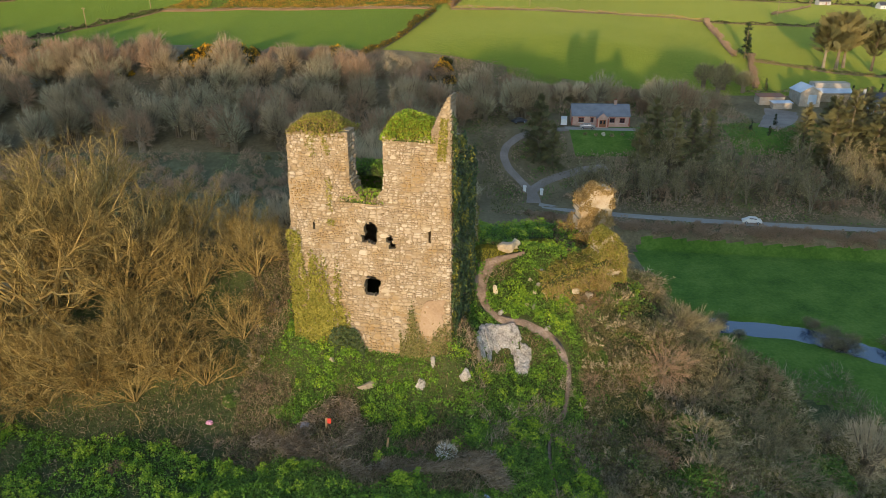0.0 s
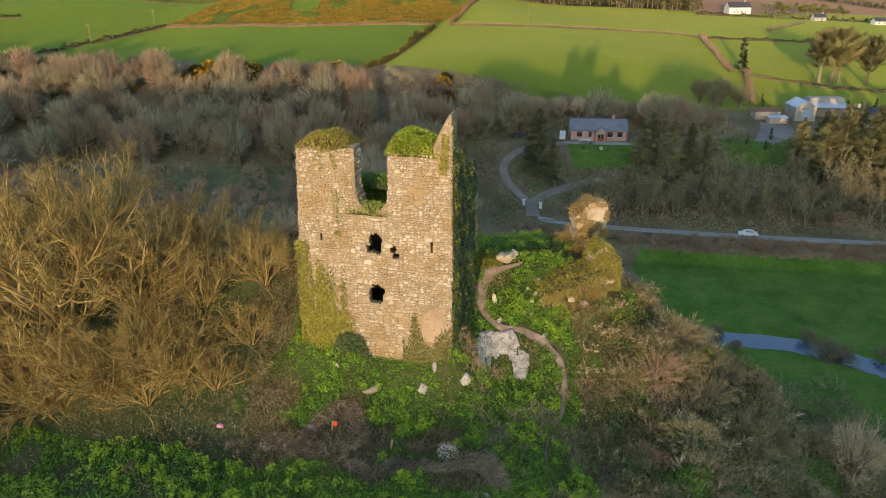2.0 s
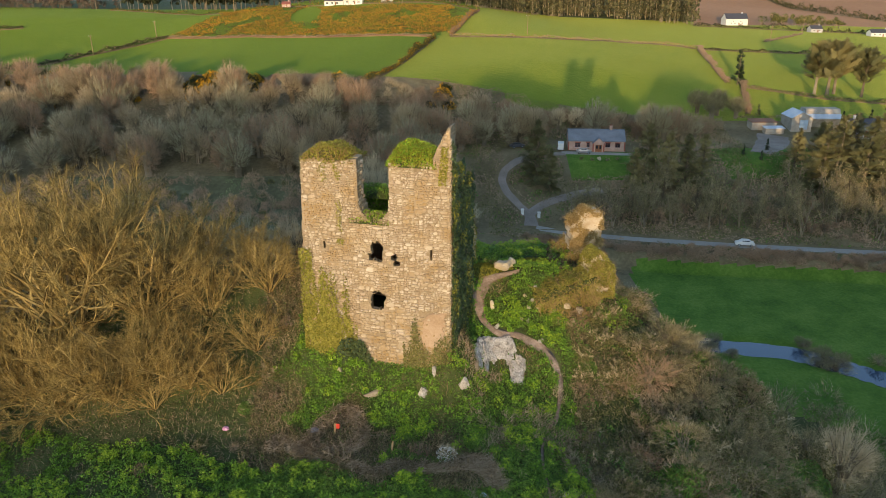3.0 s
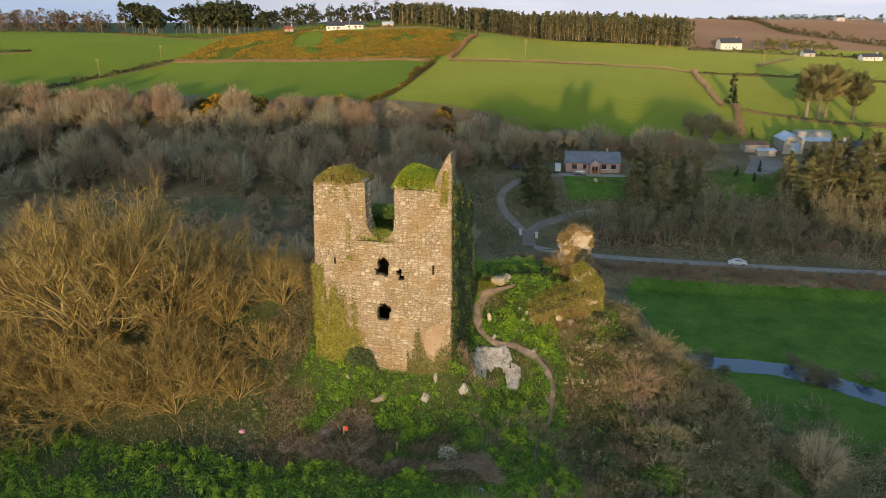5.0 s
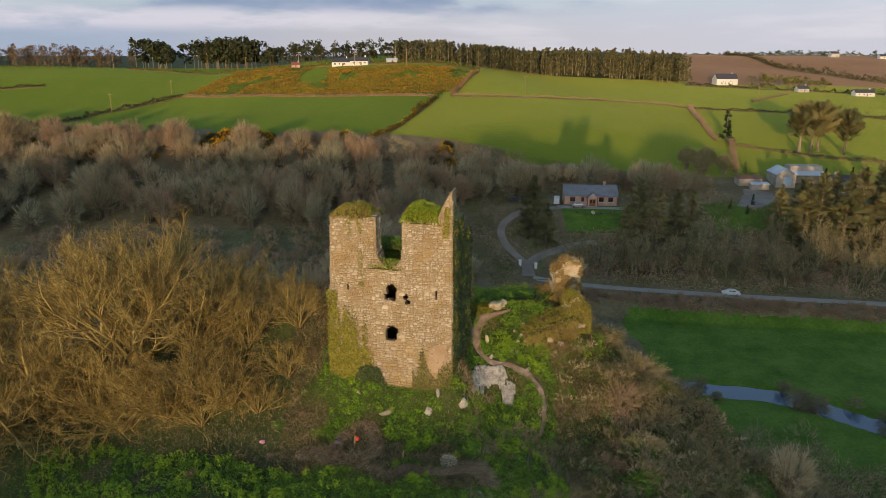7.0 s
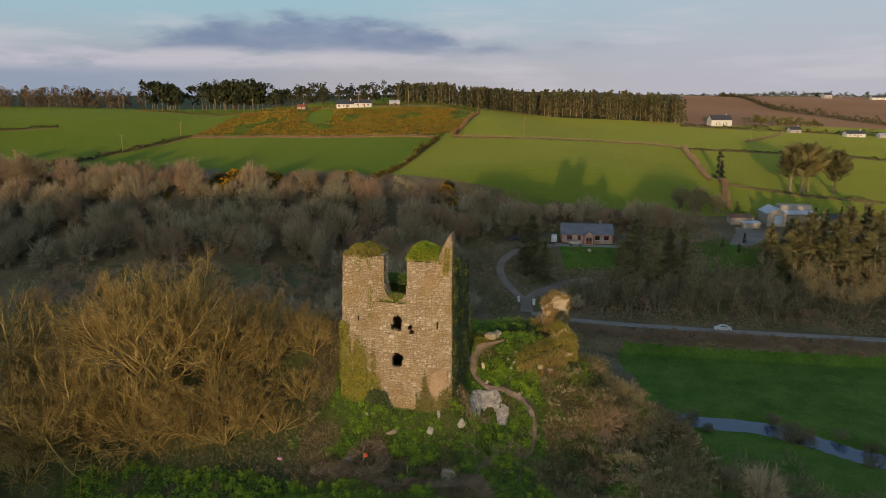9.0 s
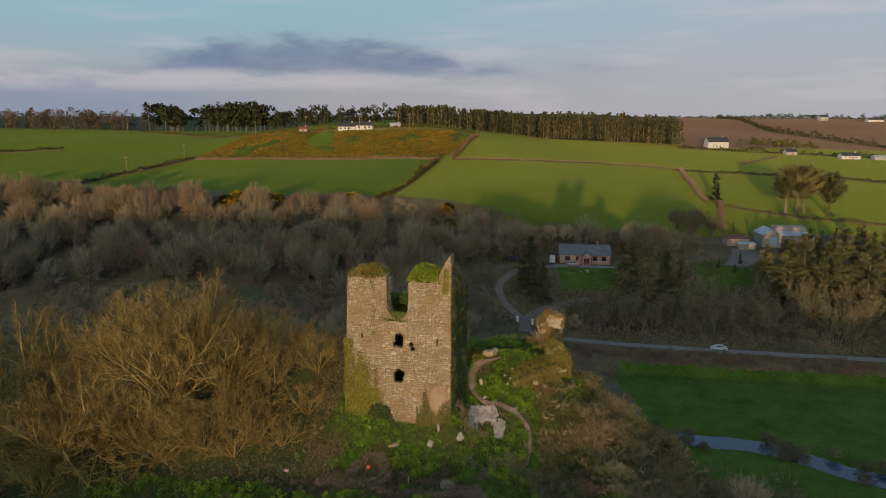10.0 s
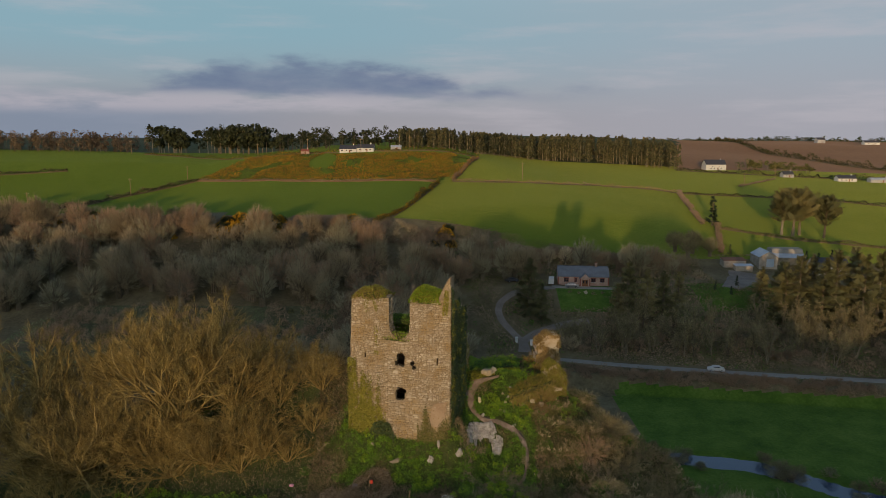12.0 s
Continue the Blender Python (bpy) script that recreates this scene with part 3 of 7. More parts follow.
turned_wall("right_wall", right_test, np.linspace(1.253, 5.6, 22), np.linspace(-4.5, 12.6, 70), -1.2, -0.02)
turned_wall("left_wall", left_test, np.linspace(1.253, 5.6, 22), np.linspace(-5.2, 11, 66), -9.75, -8.5)
part("back_wall", cell_wall(lambda x, z: z < 7.4 + 0.3 * float(vnoise(x, 1.0, 0.6, 23)), np.linspace(-8.497, -1.203, 30), np.linspace(-5, 8, 50), 4.5, 5.6), M_MORTAR, tower)
part("inner_floor", box_bm(-4.85, 2.875, 5.2, 7.28, 3.2, 0.5), M_MORTAR, tower, "collapsed vault floor with rubble")


def stone_mesh(rng, w, h, proud):
    """A rough rubble stone: six-sided outline, back edge in the wall, front face rounded off and uneven."""
    ang = np.array([0.15, 0.30, 0.5, 0.65, 0.82, 1.0]) * 2 * np.pi + rng.uniform(-0.25, 0.25, 6)
    c, s_ = np.cos(ang), np.sin(ang)
    k = 1 / np.maximum(np.abs(c), np.abs(s_)) ** 0.8 * rng.uniform(0.84, 1.06, 6)
    x, z = c * k * w / 2, s_ * k * h / 2
    b = np.stack([x, np.full(6, 0.06), z], 1)
    m = np.stack([x * 1.01, np.full(6, -proud * 0.3), z * 1.01], 1)
    f = np.stack([x * 0.74, -proud + rng.uniform(-0.012, 0.012, 6), z * 0.70], 1)
    faces = []
    for o, q in ((0, 6), (6, 12)):
        faces += [(o + i, q + i, q + (i + 1) % 6, o + (i + 1) % 6) for i in range(6)]
    faces += [(12, 17, 16, 15), (12, 15, 14, 13)]
    return np.concatenate([b, m, f]), faces


rng = np.random.default_rng(5)
STONES = []
x_strip = -10.4
while x_strip < -0.05:
    strip = min(rng.uniform(0.45, 1.1), -x_strip)
    z = -4.6 - rng.uniform(0, 0.3)
    while z < 12.9:
        h = rng.choice([0.09, 0.13, 0.17, 0.22, 0.30], p=[0.22, 0.32, 0.28, 0.14, 0.04]) * rng.uniform(0.85, 1.15)
        if z < 1.0 and -6.8 < x_strip < -1.8:
            h *= 1.45
        x, end = x_strip + rng.uniform(-0.12, 0.12), x_strip + strip
        while x < end:
            w = h * rng.uniform(0.8, 2.2)
            if x + w > -0.02 or end - x - w < 0.12:
                w = min(end + 0.05, -0.0) - x
            hh = h * (1 if rng.uniform() < 0.75 else rng.uniform(0.55, 0.9))
            if w > 0.08 and in_front(x + w / 2, z + h / 2, 0.05) and in_front(x + 0.04, z + h - 0.03) and in_front(x + w - 0.06, z + h - 0.03):
                STONES.append((x + w / 2, z + hh / 2 + rng.uniform(-0.02, 0.02), w - 0.012, hh - 0.008, rng.uniform(0.012, 0.075)))
            x += w
        z += h
    x_strip += strip
# rendered patch low on the right: stones buried there
STONES = [s for s in STONES if not (-1.9 < s[0] < -0.25 and -1.5 < s[1] < 1.1 + 0.4 * vnoise(s[0], s[1], 0.8, 31) and rng.uniform() < 0.8)]


def add_stones(items, name, wall, turn=None):
    heap = Heap()
    for sx, sz, w, h, pr in items:
        v, f = stone_mesh(rng, w, h, pr)
        v = v + np.array([sx, 0.05, sz])
        if turn is not None:
            v = turn(v)
        heap.add(v, f)
    return tagged(heap.link(name, M_RUBBLE, wall), kind="stuff")


near_stones = [s for s in STONES if -6.9 < s[0] < -1.9 and -3.6 < s[1] < 0.75][:300]
chosen = set(near_stones)
add_stones([s for s in STONES if s not in chosen], "rubble_facing", front)
# stones on the flank and on the inner cheeks of the gap
flank = []
z = -4.4
while z < 12.2:
    h = rng.uniform(0.15, 0.3)
    y = 0.02
    while y < 5.5:
        w = h * rng.uniform(1.0, 2.4)
        if y + w > 5.6:
            break
        if right_test(y + w / 2, z + h):
            flank.append((y + w / 2, z + h / 2, w - 0.03, h - 0.03, rng.uniform(0.0, 0.05)))
        y += w
    z += h
add_stones(flank, "flank_facing", front, lambda v: np.stack([-v[:, 1] + 0.09, v[:, 0], v[:, 2]], 1))
cheeks = []
z = 7.4
while z < 10.2:
    h = rng.uniform(0.14, 0.3)
    y = 0.05
    while y < 1.0:
        w = h * rng.uniform(1.0, 1.9)
        cheeks.append((y + w / 2, z + h / 2, w - 0.02, h - 0.02, rng.uniform(0.02, 0.14)))
        y += w
    z += h
add_stones(cheeks, "reveal_facing", front, lambda v: np.stack([-5.9 - v[:, 1] + 0.05, v[:, 0], v[:, 2]], 1))
add_stones([(a, b, c, d, e) for a, b, c, d, e in cheeks], "reveal_facing", front, lambda v: np.stack([-3.8 + v[:, 1] - 0.05, v[:, 0], v[:, 2]], 1))

# pink render left on the lower right
bm = bmesh.new()
bmesh.ops.create_grid(bm, x_segments=40, y_segments=60, size=0.5)
for v in bm.verts:
    px, pz = -1.08 + v.co.x * 1.75, -0.25 + v.co.y * 2.7
    edge = max(abs(v.co.x), abs(v.co.y)) * 2
    v.co = (px + 0.12 * float(vnoise(px, pz, 0.4, 33)), -0.005 + 0.03 * float(vnoise(px, pz, 0.5, 34)) + (0.09 if edge > 0.93 else 0), pz + 0.2 * float(vnoise(px, pz, 0.5, 35)))
drop = [f for f in bm.faces if (lambda c: vnoise(c.x, c.z, 0.35, 36) * 0.5 + vnoise(c.x, c.z, 0.9, 37) * 0.6
        < -0.75 + 1.5 * max(abs(c.x + 1.08 - 0.12 * (c.z + 0.25)) / 0.95, abs(c.z + 0.25) / 1.5) ** 2)(f.calc_center_median())]
bmesh.ops.delete(bm, geom=drop, context="FACES")
bmesh.ops.solidify(bm, geom=bm.faces[:], thickness=0.04)
part("render_patch", bm, M_RENDER, front, "pinkish patch of old lime render", True)


# ---- ivy, grass caps and growth on the walls ----
def wall_ivy(name, label, n, x0, x1, z0, z1, keep, size, mat, depth=0.18, plane="front", seed=1):
    r = np.random.default_rng(seed)
    x, zz = r.uniform(x0, x1, n), r.uniform(z0, z1, n)
    k = keep(x, zz) > r.uniform(0, 1, n)
    x, zz = x[k], zz[k]
    out = depth * (0.35 + 0.65 * (0.5 + 0.5 * vnoise(x, zz, 0.6, seed))) * r.uniform(0.3, 1, len(x)) + 0.02
    if plane == "front":
        p = np.stack([x, -out, zz], 1)
        nn = np.tile([0, -1, 0.35], (len(x), 1))
    else:
        p = np.stack([out, x, zz], 1)
        nn = np.tile([1, -0.3, 0.35], (len(x), 1))
    h = Heap()
    leaves(h, p, nn, size, r, 0.6, 1.3)
    return h.link(name, mat, tower, label)


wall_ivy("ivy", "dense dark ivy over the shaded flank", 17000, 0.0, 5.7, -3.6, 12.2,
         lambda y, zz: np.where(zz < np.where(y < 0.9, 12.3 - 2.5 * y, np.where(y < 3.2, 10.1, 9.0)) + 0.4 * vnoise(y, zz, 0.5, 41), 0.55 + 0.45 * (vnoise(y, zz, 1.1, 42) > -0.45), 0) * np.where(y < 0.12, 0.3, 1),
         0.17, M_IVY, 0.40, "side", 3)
wall_ivy("ivy", "rust-brown ivy patches on the flank", 5000, 0.1, 5.4, -2.5, 10.5, lambda y, zz: 1.0 * (vnoise(y, zz, 0.9, 43) > 0.15), 0.15, M_IVY_OLIVE, 0.46, "side", 4)
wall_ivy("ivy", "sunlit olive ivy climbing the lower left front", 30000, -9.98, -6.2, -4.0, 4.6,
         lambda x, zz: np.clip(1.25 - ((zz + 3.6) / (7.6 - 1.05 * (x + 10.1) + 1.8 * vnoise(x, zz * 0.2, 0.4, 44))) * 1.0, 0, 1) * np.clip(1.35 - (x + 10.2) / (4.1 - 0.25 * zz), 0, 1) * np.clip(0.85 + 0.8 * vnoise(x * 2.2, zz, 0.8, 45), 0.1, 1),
         0.14, M_IVY_OLIVE, 0.20, "front", 5)
wall_ivy("ivy", "dark green ivy bush at the wall foot", 4200, -8.0, -5.0, -4.2, -0.9,
         lambda x, zz: 1.0 * (((x + 6.55) / 1.25) ** 2 + ((zz + 3.1) / (1.75 + 0.2 * vnoise(x, zz, 0.4, 46))) ** 2 < 1), 0.14, M_IVY, 0.55, "front", 6)
wall_ivy("ivy", "dull brown and olive growth at the right wall foot", 11000, -3.1, 0.2, -3.9, 1.4,
         lambda x, zz: np.clip(1.2 - (zz + 3.6) / (2.1 + 0.9 * vnoise(x, zz * 0, 0.4, 47) + 2.4 * np.exp(-((x + 2.35) / 0.3) ** 2)), 0, 1), 0.12, M_SHRUB, 0.2, "front", 7)
wall_ivy("ivy", "green streaks on the left turret", 2600, -8.6, -5.6, 5.0, 10.4,
         lambda x, zz: 0.8 * (np.abs(x + 7.3 + 0.16 * (zz - 8) + 0.7 * vnoise(x, zz, 0.9, 48)) < 0.45) * (vnoise(x, zz, 0.45, 49) > -0.1), 0.10, M_IVY_OLIVE, 0.09, "front", 8)
wall_ivy("ivy", "olive ivy by the broken spike", 500, -0.75, -0.1, 9.3, 11.6, lambda x, zz: 1.0 * (np.abs(x + 0.35 - 0.1 * (zz - 10.5)) < 0.24), 0.12, M_IVY_OLIVE, 0.14, "front", 9)


M_FLOWER_DULL = two_scale("olive_wall_plants", (0.13, 0.13, 0.02), (0.22, 0.215, 0.03), (0.32, 0.30, 0.05), 0.35, 4.0, 0.8, 0, 0, "island")


def turf_cap(name, label, x0, x1, y0, y1, zb, h, n, mats, seed, side=0.0):
    """A mound of grass and plants on a wall top: a soil mound and two kinds of growth."""
    r = np.random.default_rng(seed)
    bm = bmesh.new()
    bmesh.ops.create_grid(bm, x_segments=16, y_segments=10, size=0.5)
    for v in bm.verts:
        u, w = v.co.x * 2, v.co.y * 2
        px, py = (x0 + x1) / 2 + u * (x1 - x0) / 2, (y0 + y1) / 2 + w * (y1 - y0) / 2
        e = max(0, 1 - abs(u) ** 3.0) * max(0, 1 - abs(w) ** 3.0)
        v.co = (px, py, zb - 0.12 + h * e * (0.8 + 0.3 * float(vnoise(px, py, 0.8, seed))) * (1 + side * u))
    mound = part(name, bm, M_ROUGH, tower, label, True)
    u, w = r.uniform(-1, 1, n), r.uniform(-1, 1, n)
    e = np.clip(1 - np.abs(u) ** 3, 0, 1) * np.clip(1 - np.abs(w) ** 3, 0, 1)
    px, py = (x0 + x1) / 2 + u * (x1 - x0) / 2 * 1.03, (y0 + y1) / 2 + w * (y1 - y0) / 2 * 1.04
    p = np.stack([px, py, zb - 0.12 + h * e * (0.8 + 0.3 * vnoise(px, py, 0.8, seed)) * (1 + side * u)], 1)
    half = n // 2
    g = Heap()
    blades(g, p[:half], np.tile([0, -0.25, 1], (half, 1)), 0.32, 0.05, r, 0.45)
    g.link("grass", mats[0], mound)
    g = Heap()
    leaves(g, p[half:] + r.uniform(0, 1, (n - half, 1)) * np.array([0, 0, 0.28]), np.tile([0, -0.4, 1], (n - half, 1)), 0.15, r, 0.6)
    g.link("leaves", mats[1], mound)
    return mound


turf_cap("turf_cap", "tawny grass cap on the left turret", -9.5, -6.1, 0.05, 2.5, 10.35, 0.95, 5200, (M_TAWNY, M_FLOWER_DULL), 51, -0.12)
turf_cap("turf_cap", "bright green leafy cap on the right turret", -3.95, -0.85, 0.02, 2.6, 10.35, 1.15, 6500, (M_FLOWER_DULL, M_FLOWER), 52, -0.1)
turf_cap("turf_cap", "leafy growth on the sill of the breach", -6.4, -3.9, -0.05, 1.2, 6.65, 0.55, 1500, (M_DRY, M_FLOWER), 53, -0.2)
turf_cap("turf_cap", "dark ivy over the low back wall", -8.6, -1.2, 3.3, 5.7, 7.3, 0.5, 2400, (M_GRASS, M_LUSH), 54)
r_in = np.random.default_rng(9)
hp = Heap()
n_in = 5200
leaves(hp, np.stack([r_in.uniform(-8.4, -1.3, n_in), 4.45 - r_in.uniform(0, 0.3, n_in), r_in.uniform(4.5, 7.7, n_in)], 1), np.tile([0, -1, 0.3], (n_in, 1)), 0.16, r_in)
hp.link("ivy", M_LUSH, tower, "green ivy inside the back wall")

M_PATH_STONE = two_scale("brown_field_stone", (0.15, 0.12, 0.09), (0.24, 0.20, 0.15), (0.33, 0.28, 0.22), 0.8, 6.0, 0.9, 0.6, 0.03)

# ---- castle hill: outcrops, path, wall fragments ----
def boulder(name, x, y, z, sx, sy, sz, seed, mat, label, rot=0.0, cut=0.45):
    """A weathered block: a lump cut by many random planes, with ledges and cracks."""
    r = np.random.default_rng(seed)
    bm = bmesh.new()
    bmesh.ops.create_icosphere(bm, subdivisions=5 if sx > 0.7 else 4, radius=1.25)
    planes = unit(r.normal(size=(18, 3)) * np.array([1, 1, 0.75]))
    lim = r.uniform(cut, 0.95, 18)
    for v in bm.verts:
        c = np.array(v.co)
        for n, l in zip(planes, lim):
            d = float(c @ n)
            if d > l:
                c = c - n * (d - l)
        q = Vector(c) * 2.6 + Vector((seed, 0, 0))
        crack = abs(noise.noise(q * 0.8)) ** 0.5
        ledge = math.floor((c[2] + 0.15 * noise.noise(q)) * 5) / 5 - c[2]
        c = c * (0.93 + 0.12 * noise.noise(q) + 0.05 * noise.noise(q * 3.1) + 0.10 * crack)
        c[:2] *= 1 + 0.35 * ledge
        v.co = Vector(c)
    e = empty(name, Matrix.Translation((x, y, z)) @ Matrix.Rotation(rot, 4, "Z") @ Matrix.Diagonal((sx, sy, sz, 1)))
    part("rock", bm, mat, e)
    return tagged(e, label, "rock")


def rock_mask(x, y):
    """Above 0 on the bare slab beside the path: three lobes with a green notch between them."""
    a = 1 - ((x - 3.45) / 1.45) ** 2 - ((y - 2.65) / 0.85) ** 2
    b = 1 - ((x - 4.55) / 0.62) ** 2 - ((y - 1.75) / 0.95) ** 2
    c = 1 - ((x - 2.15) / 0.6) ** 2 - ((y - 1.9) / 0.75) ** 2
    m = np.maximum(np.maximum(a, b), c) - 0.9 * np.exp(-((x - 3.5) / 0.35) ** 2 - ((y - 2.1) / 0.22) ** 2)
    return m + 0.28 * vnoise(x, y, 0.45, 95) + 0.16 * vnoise(x, y, 0.17, 96)


def slab(name, x0, x1, y0, y1, mask, rise, label):
    """Bedrock breaking through the slope: a broken, stepped sheet that dips under the soil at its edge."""
    u, w = np.meshgrid(np.linspace(x0, x1, int((x1 - x0) / 0.045)), np.linspace(y0, y1, int((y1 - y0) / 0.045)))
    m = mask(u, w)
    lift = np.clip(m * 2.2, -0.6, 1)
    block = np.floor(3.2 * (vnoise(u, w, 0.8, 97) + 0.5 * vnoise(u, w, 0.3, 98))) / 3.2
    crack = np.clip(1 - np.abs(vnoise(u + 0.4 * w, w, 0.42, 99)) / 0.10, 0, 1)
    z = height(u, w) + rise * lift + 0.13 * block * (lift > 0) - 0.16 * crack * (lift > 0.1) + 0.03 * vnoise(u, w, 0.11, 94)
    n_w, n_u = u.shape
    i = (np.arange(n_w - 1)[:, None] * n_u + np.arange(n_u - 1)[None]).ravel()
    f = np.stack([i, i + 1, i + n_u + 1, i + n_u], 1)
    f = f[m.ravel()[f].max(1) > -0.25]
    e = empty(name)
    bm = bmesh.new()
    me = bpy.data.meshes.new("tmp_slab")
    me.from_pydata(np.stack([u, w, z], -1).reshape(-1, 3).tolist(), [], f.tolist())
    bm.from_mesh(me)
    bpy.data.meshes.remove(me)
    bmesh.ops.delete(bm, geom=[v for v in bm.verts if not v.link_faces], context="VERTS")
    part("rock", bm, M_ROCK, e)
    return tagged(e, label, "rock")


slab("rock_outcrop", 1.2, 5.5, 0.5, 3.9, rock_mask, 0.22, "pale cracked limestone bedrock slab in green plants")
boulder("boulder", 1.75, 0.75, hz(1.75, 0.75) + 0.2, 0.32, 0.25, 0.6, 17, M_PATH_STONE, "brown upright stone at the foot of the slab", 1.1)
boulder("boulder", 0.8, -0.75, hz(0.8, -0.75) + 0.2, 0.36, 0.26, 0.5, 7, M_ROCK, "pale boulder among green plants")
boulder("boulder", -1.7, -0.5, hz(-1.7, -0.5) + 0.2, 0.55, 0.32, 0.6, 8, M_ROCK, "grey leaning boulder among green plants", 0.5)
boulder("boulder", -1.0, -0.1, hz(-1.0, -0.1) + 0.15, 0.2, 0.18, 0.4, 18, M_ROCK, "small grey upright stone among green plants", 0.2)
boulder("boulder", -4.9, -0.1, hz(-4.9, -0.1) + 0.15, 0.75, 0.26, 0.4, 9, M_PATH_STONE, "long brown stone lying in plants", 0.45)
boulder("boulder", 4.0, 7.5, hz(4.0, 7.5) + 0.3, 0.6, 0.5, 0.5, 10, M_STONE, "sunlit fallen masonry block on the hilltop", 0.4, 0.6)
boulder("boulder", 4.6, 8.2, hz(4.6, 8.2) + 0.25, 0.45, 0.4, 0.42, 11, M_STONE, "sunlit fallen masonry block on the hilltop", 1.4, 0.6)
boulder("boulder", 3.05, 5.2, hz(3.05, 5.2) + 0.15, 0.22, 0.2, 0.4, 12, M_STONE, "small upright sunlit stone beside the path")
boulder("boulder", 3.4, 4.1, hz(3.4, 4.1) + 0.1, 0.24, 0.2, 0.26, 13, M_ROCK, "small pale stone beside the path")
for k, (bx, by) in enumerate(((5.4, 5.9), (5.9, 5.6), (5.6, 5.2), (6.2, 6.4), (-7.3, 1.2), (6.3, 3.3), (5.0, 4.5), (5.5, 4.4), (8.0, 6.4), (8.4, 6.1))):
    boulder("stone", bx, by, hz(bx, by) + 0.05, 0.2 + 0.03 * (k % 3), 0.18, 0.18, 20 + k, M_ROCK if k % 2 else M_STONE, "small loose stone on the castle hill", k * 0.7, 0.6)

M_PATH = two_scale("trodden_earth", (0.11, 0.08, 0.055), (0.22, 0.16, 0.12), (0.40, 0.31, 0.25), 1.4, 7.0, 0.95, 0.7, 0.04)
M_TARMAC = two_scale("worn_tarmac", (0.215, 0.195, 0.17), (0.285, 0.262, 0.23), (0.36, 0.335, 0.295), 0.1, 3.0, 0.9, 0.2, 0.01)
M_GRAVEL = two_scale("drive_gravel", (0.15, 0.12, 0.098), (0.23, 0.188, 0.156), (0.32, 0.27, 0.225), 0.2, 4.0, 0.95, 0.4, 0.02)


def ribbon(name, pts, widths, mat, lift, label, kind="structure", step=0.4, edge=0.12, cat="path"):
    """A strip along a line of way points, laid on the ground with an uneven edge."""
    pts = np.asarray(pts, float)
    d = np.concatenate([[0], np.cumsum(np.linalg.norm(np.diff(pts, axis=0), axis=1))])
    s = np.arange(0, d[-1], step)
    k = max(2, int(2.5 / step))
    xy = np.stack([np.interp(s, d, pts[:, 0]), np.interp(s, d, pts[:, 1])], 1)
    for _ in range(k):
        xy[1:-1] = (xy[:-2] + xy[1:-1] * 2 + xy[2:]) / 4
    w = np.interp(s, d, widths)
    t = unit(np.gradient(xy, axis=0))
    nrm = np.stack([-t[:, 1], t[:, 0]], 1)
    cols = 7
    vs = []
    for c in range(cols):
        u = (c / (cols - 1) - 0.5)
        off = u * w * (1 + edge * vnoise(s, s * 0 + c * 3.1, 0.9, 61))
        q = xy + nrm * off[:, None]
        vs.append(np.stack([q[:, 0], q[:, 1], height(q[:, 0], q[:, 1]) + lift * (1 - (2 * abs(u)) ** 4 * 1.6)], 1))
    v = np.stack(vs, 1).reshape(-1, 3)
    i = np.arange(len(s) - 1)[:, None] * cols + np.arange(cols - 1)[None]
    f = np.stack([i, i + cols, i + cols + 1, i + 1], -1).reshape(-1, 4)
    o = link_mesh(name, v.tolist(), f.tolist(), mat, smooth=True)
    return tagged(o, label, cat, kind=kind)


PATH = [(0.9, 6.5), (1.4, 6.3), (1.9, 6.0), (2.15, 5.5), (2.25, 4.8), (2.3, 4.4), (2.8, 4.0), (3.8, 3.65), (4.9, 3.6), (5.7, 3.1), (6.6, 2.8), (7.2, 2.2), (7.4, 1.3), (7.25, 0.0), (6.9, -1.3), (6.3, -2.1), (5.7, -3.3), (5.5, -4.7), (5.5, -7.8), (5.8, -12)]
ribbon("footpath", PATH, [0.6, 0.9, 1.1, 0.95, 0.65, 0.5, 0.5, 0.5, 0.55, 0.7, 0.55, 0.5, 0.45, 0.4, 0.34, 0.28, 0.22, 0.18, 0.15, 0.12], M_PATH, 0.05, "narrow trodden earth path winding through green plants", step=0.15, edge=0.5)
SPUR = [(2.1, 6.1), (2.5, 6.6), (3.1, 6.95), (3.9, 7.2), (5.2, 7.4)]
ribbon("footpath", SPUR, [1.1, 0.9, 0.5, 0.32, 0.2], M_PATH, 0.075, "short bare side path climbing the hilltop turf", step=0.2, edge=0.5)

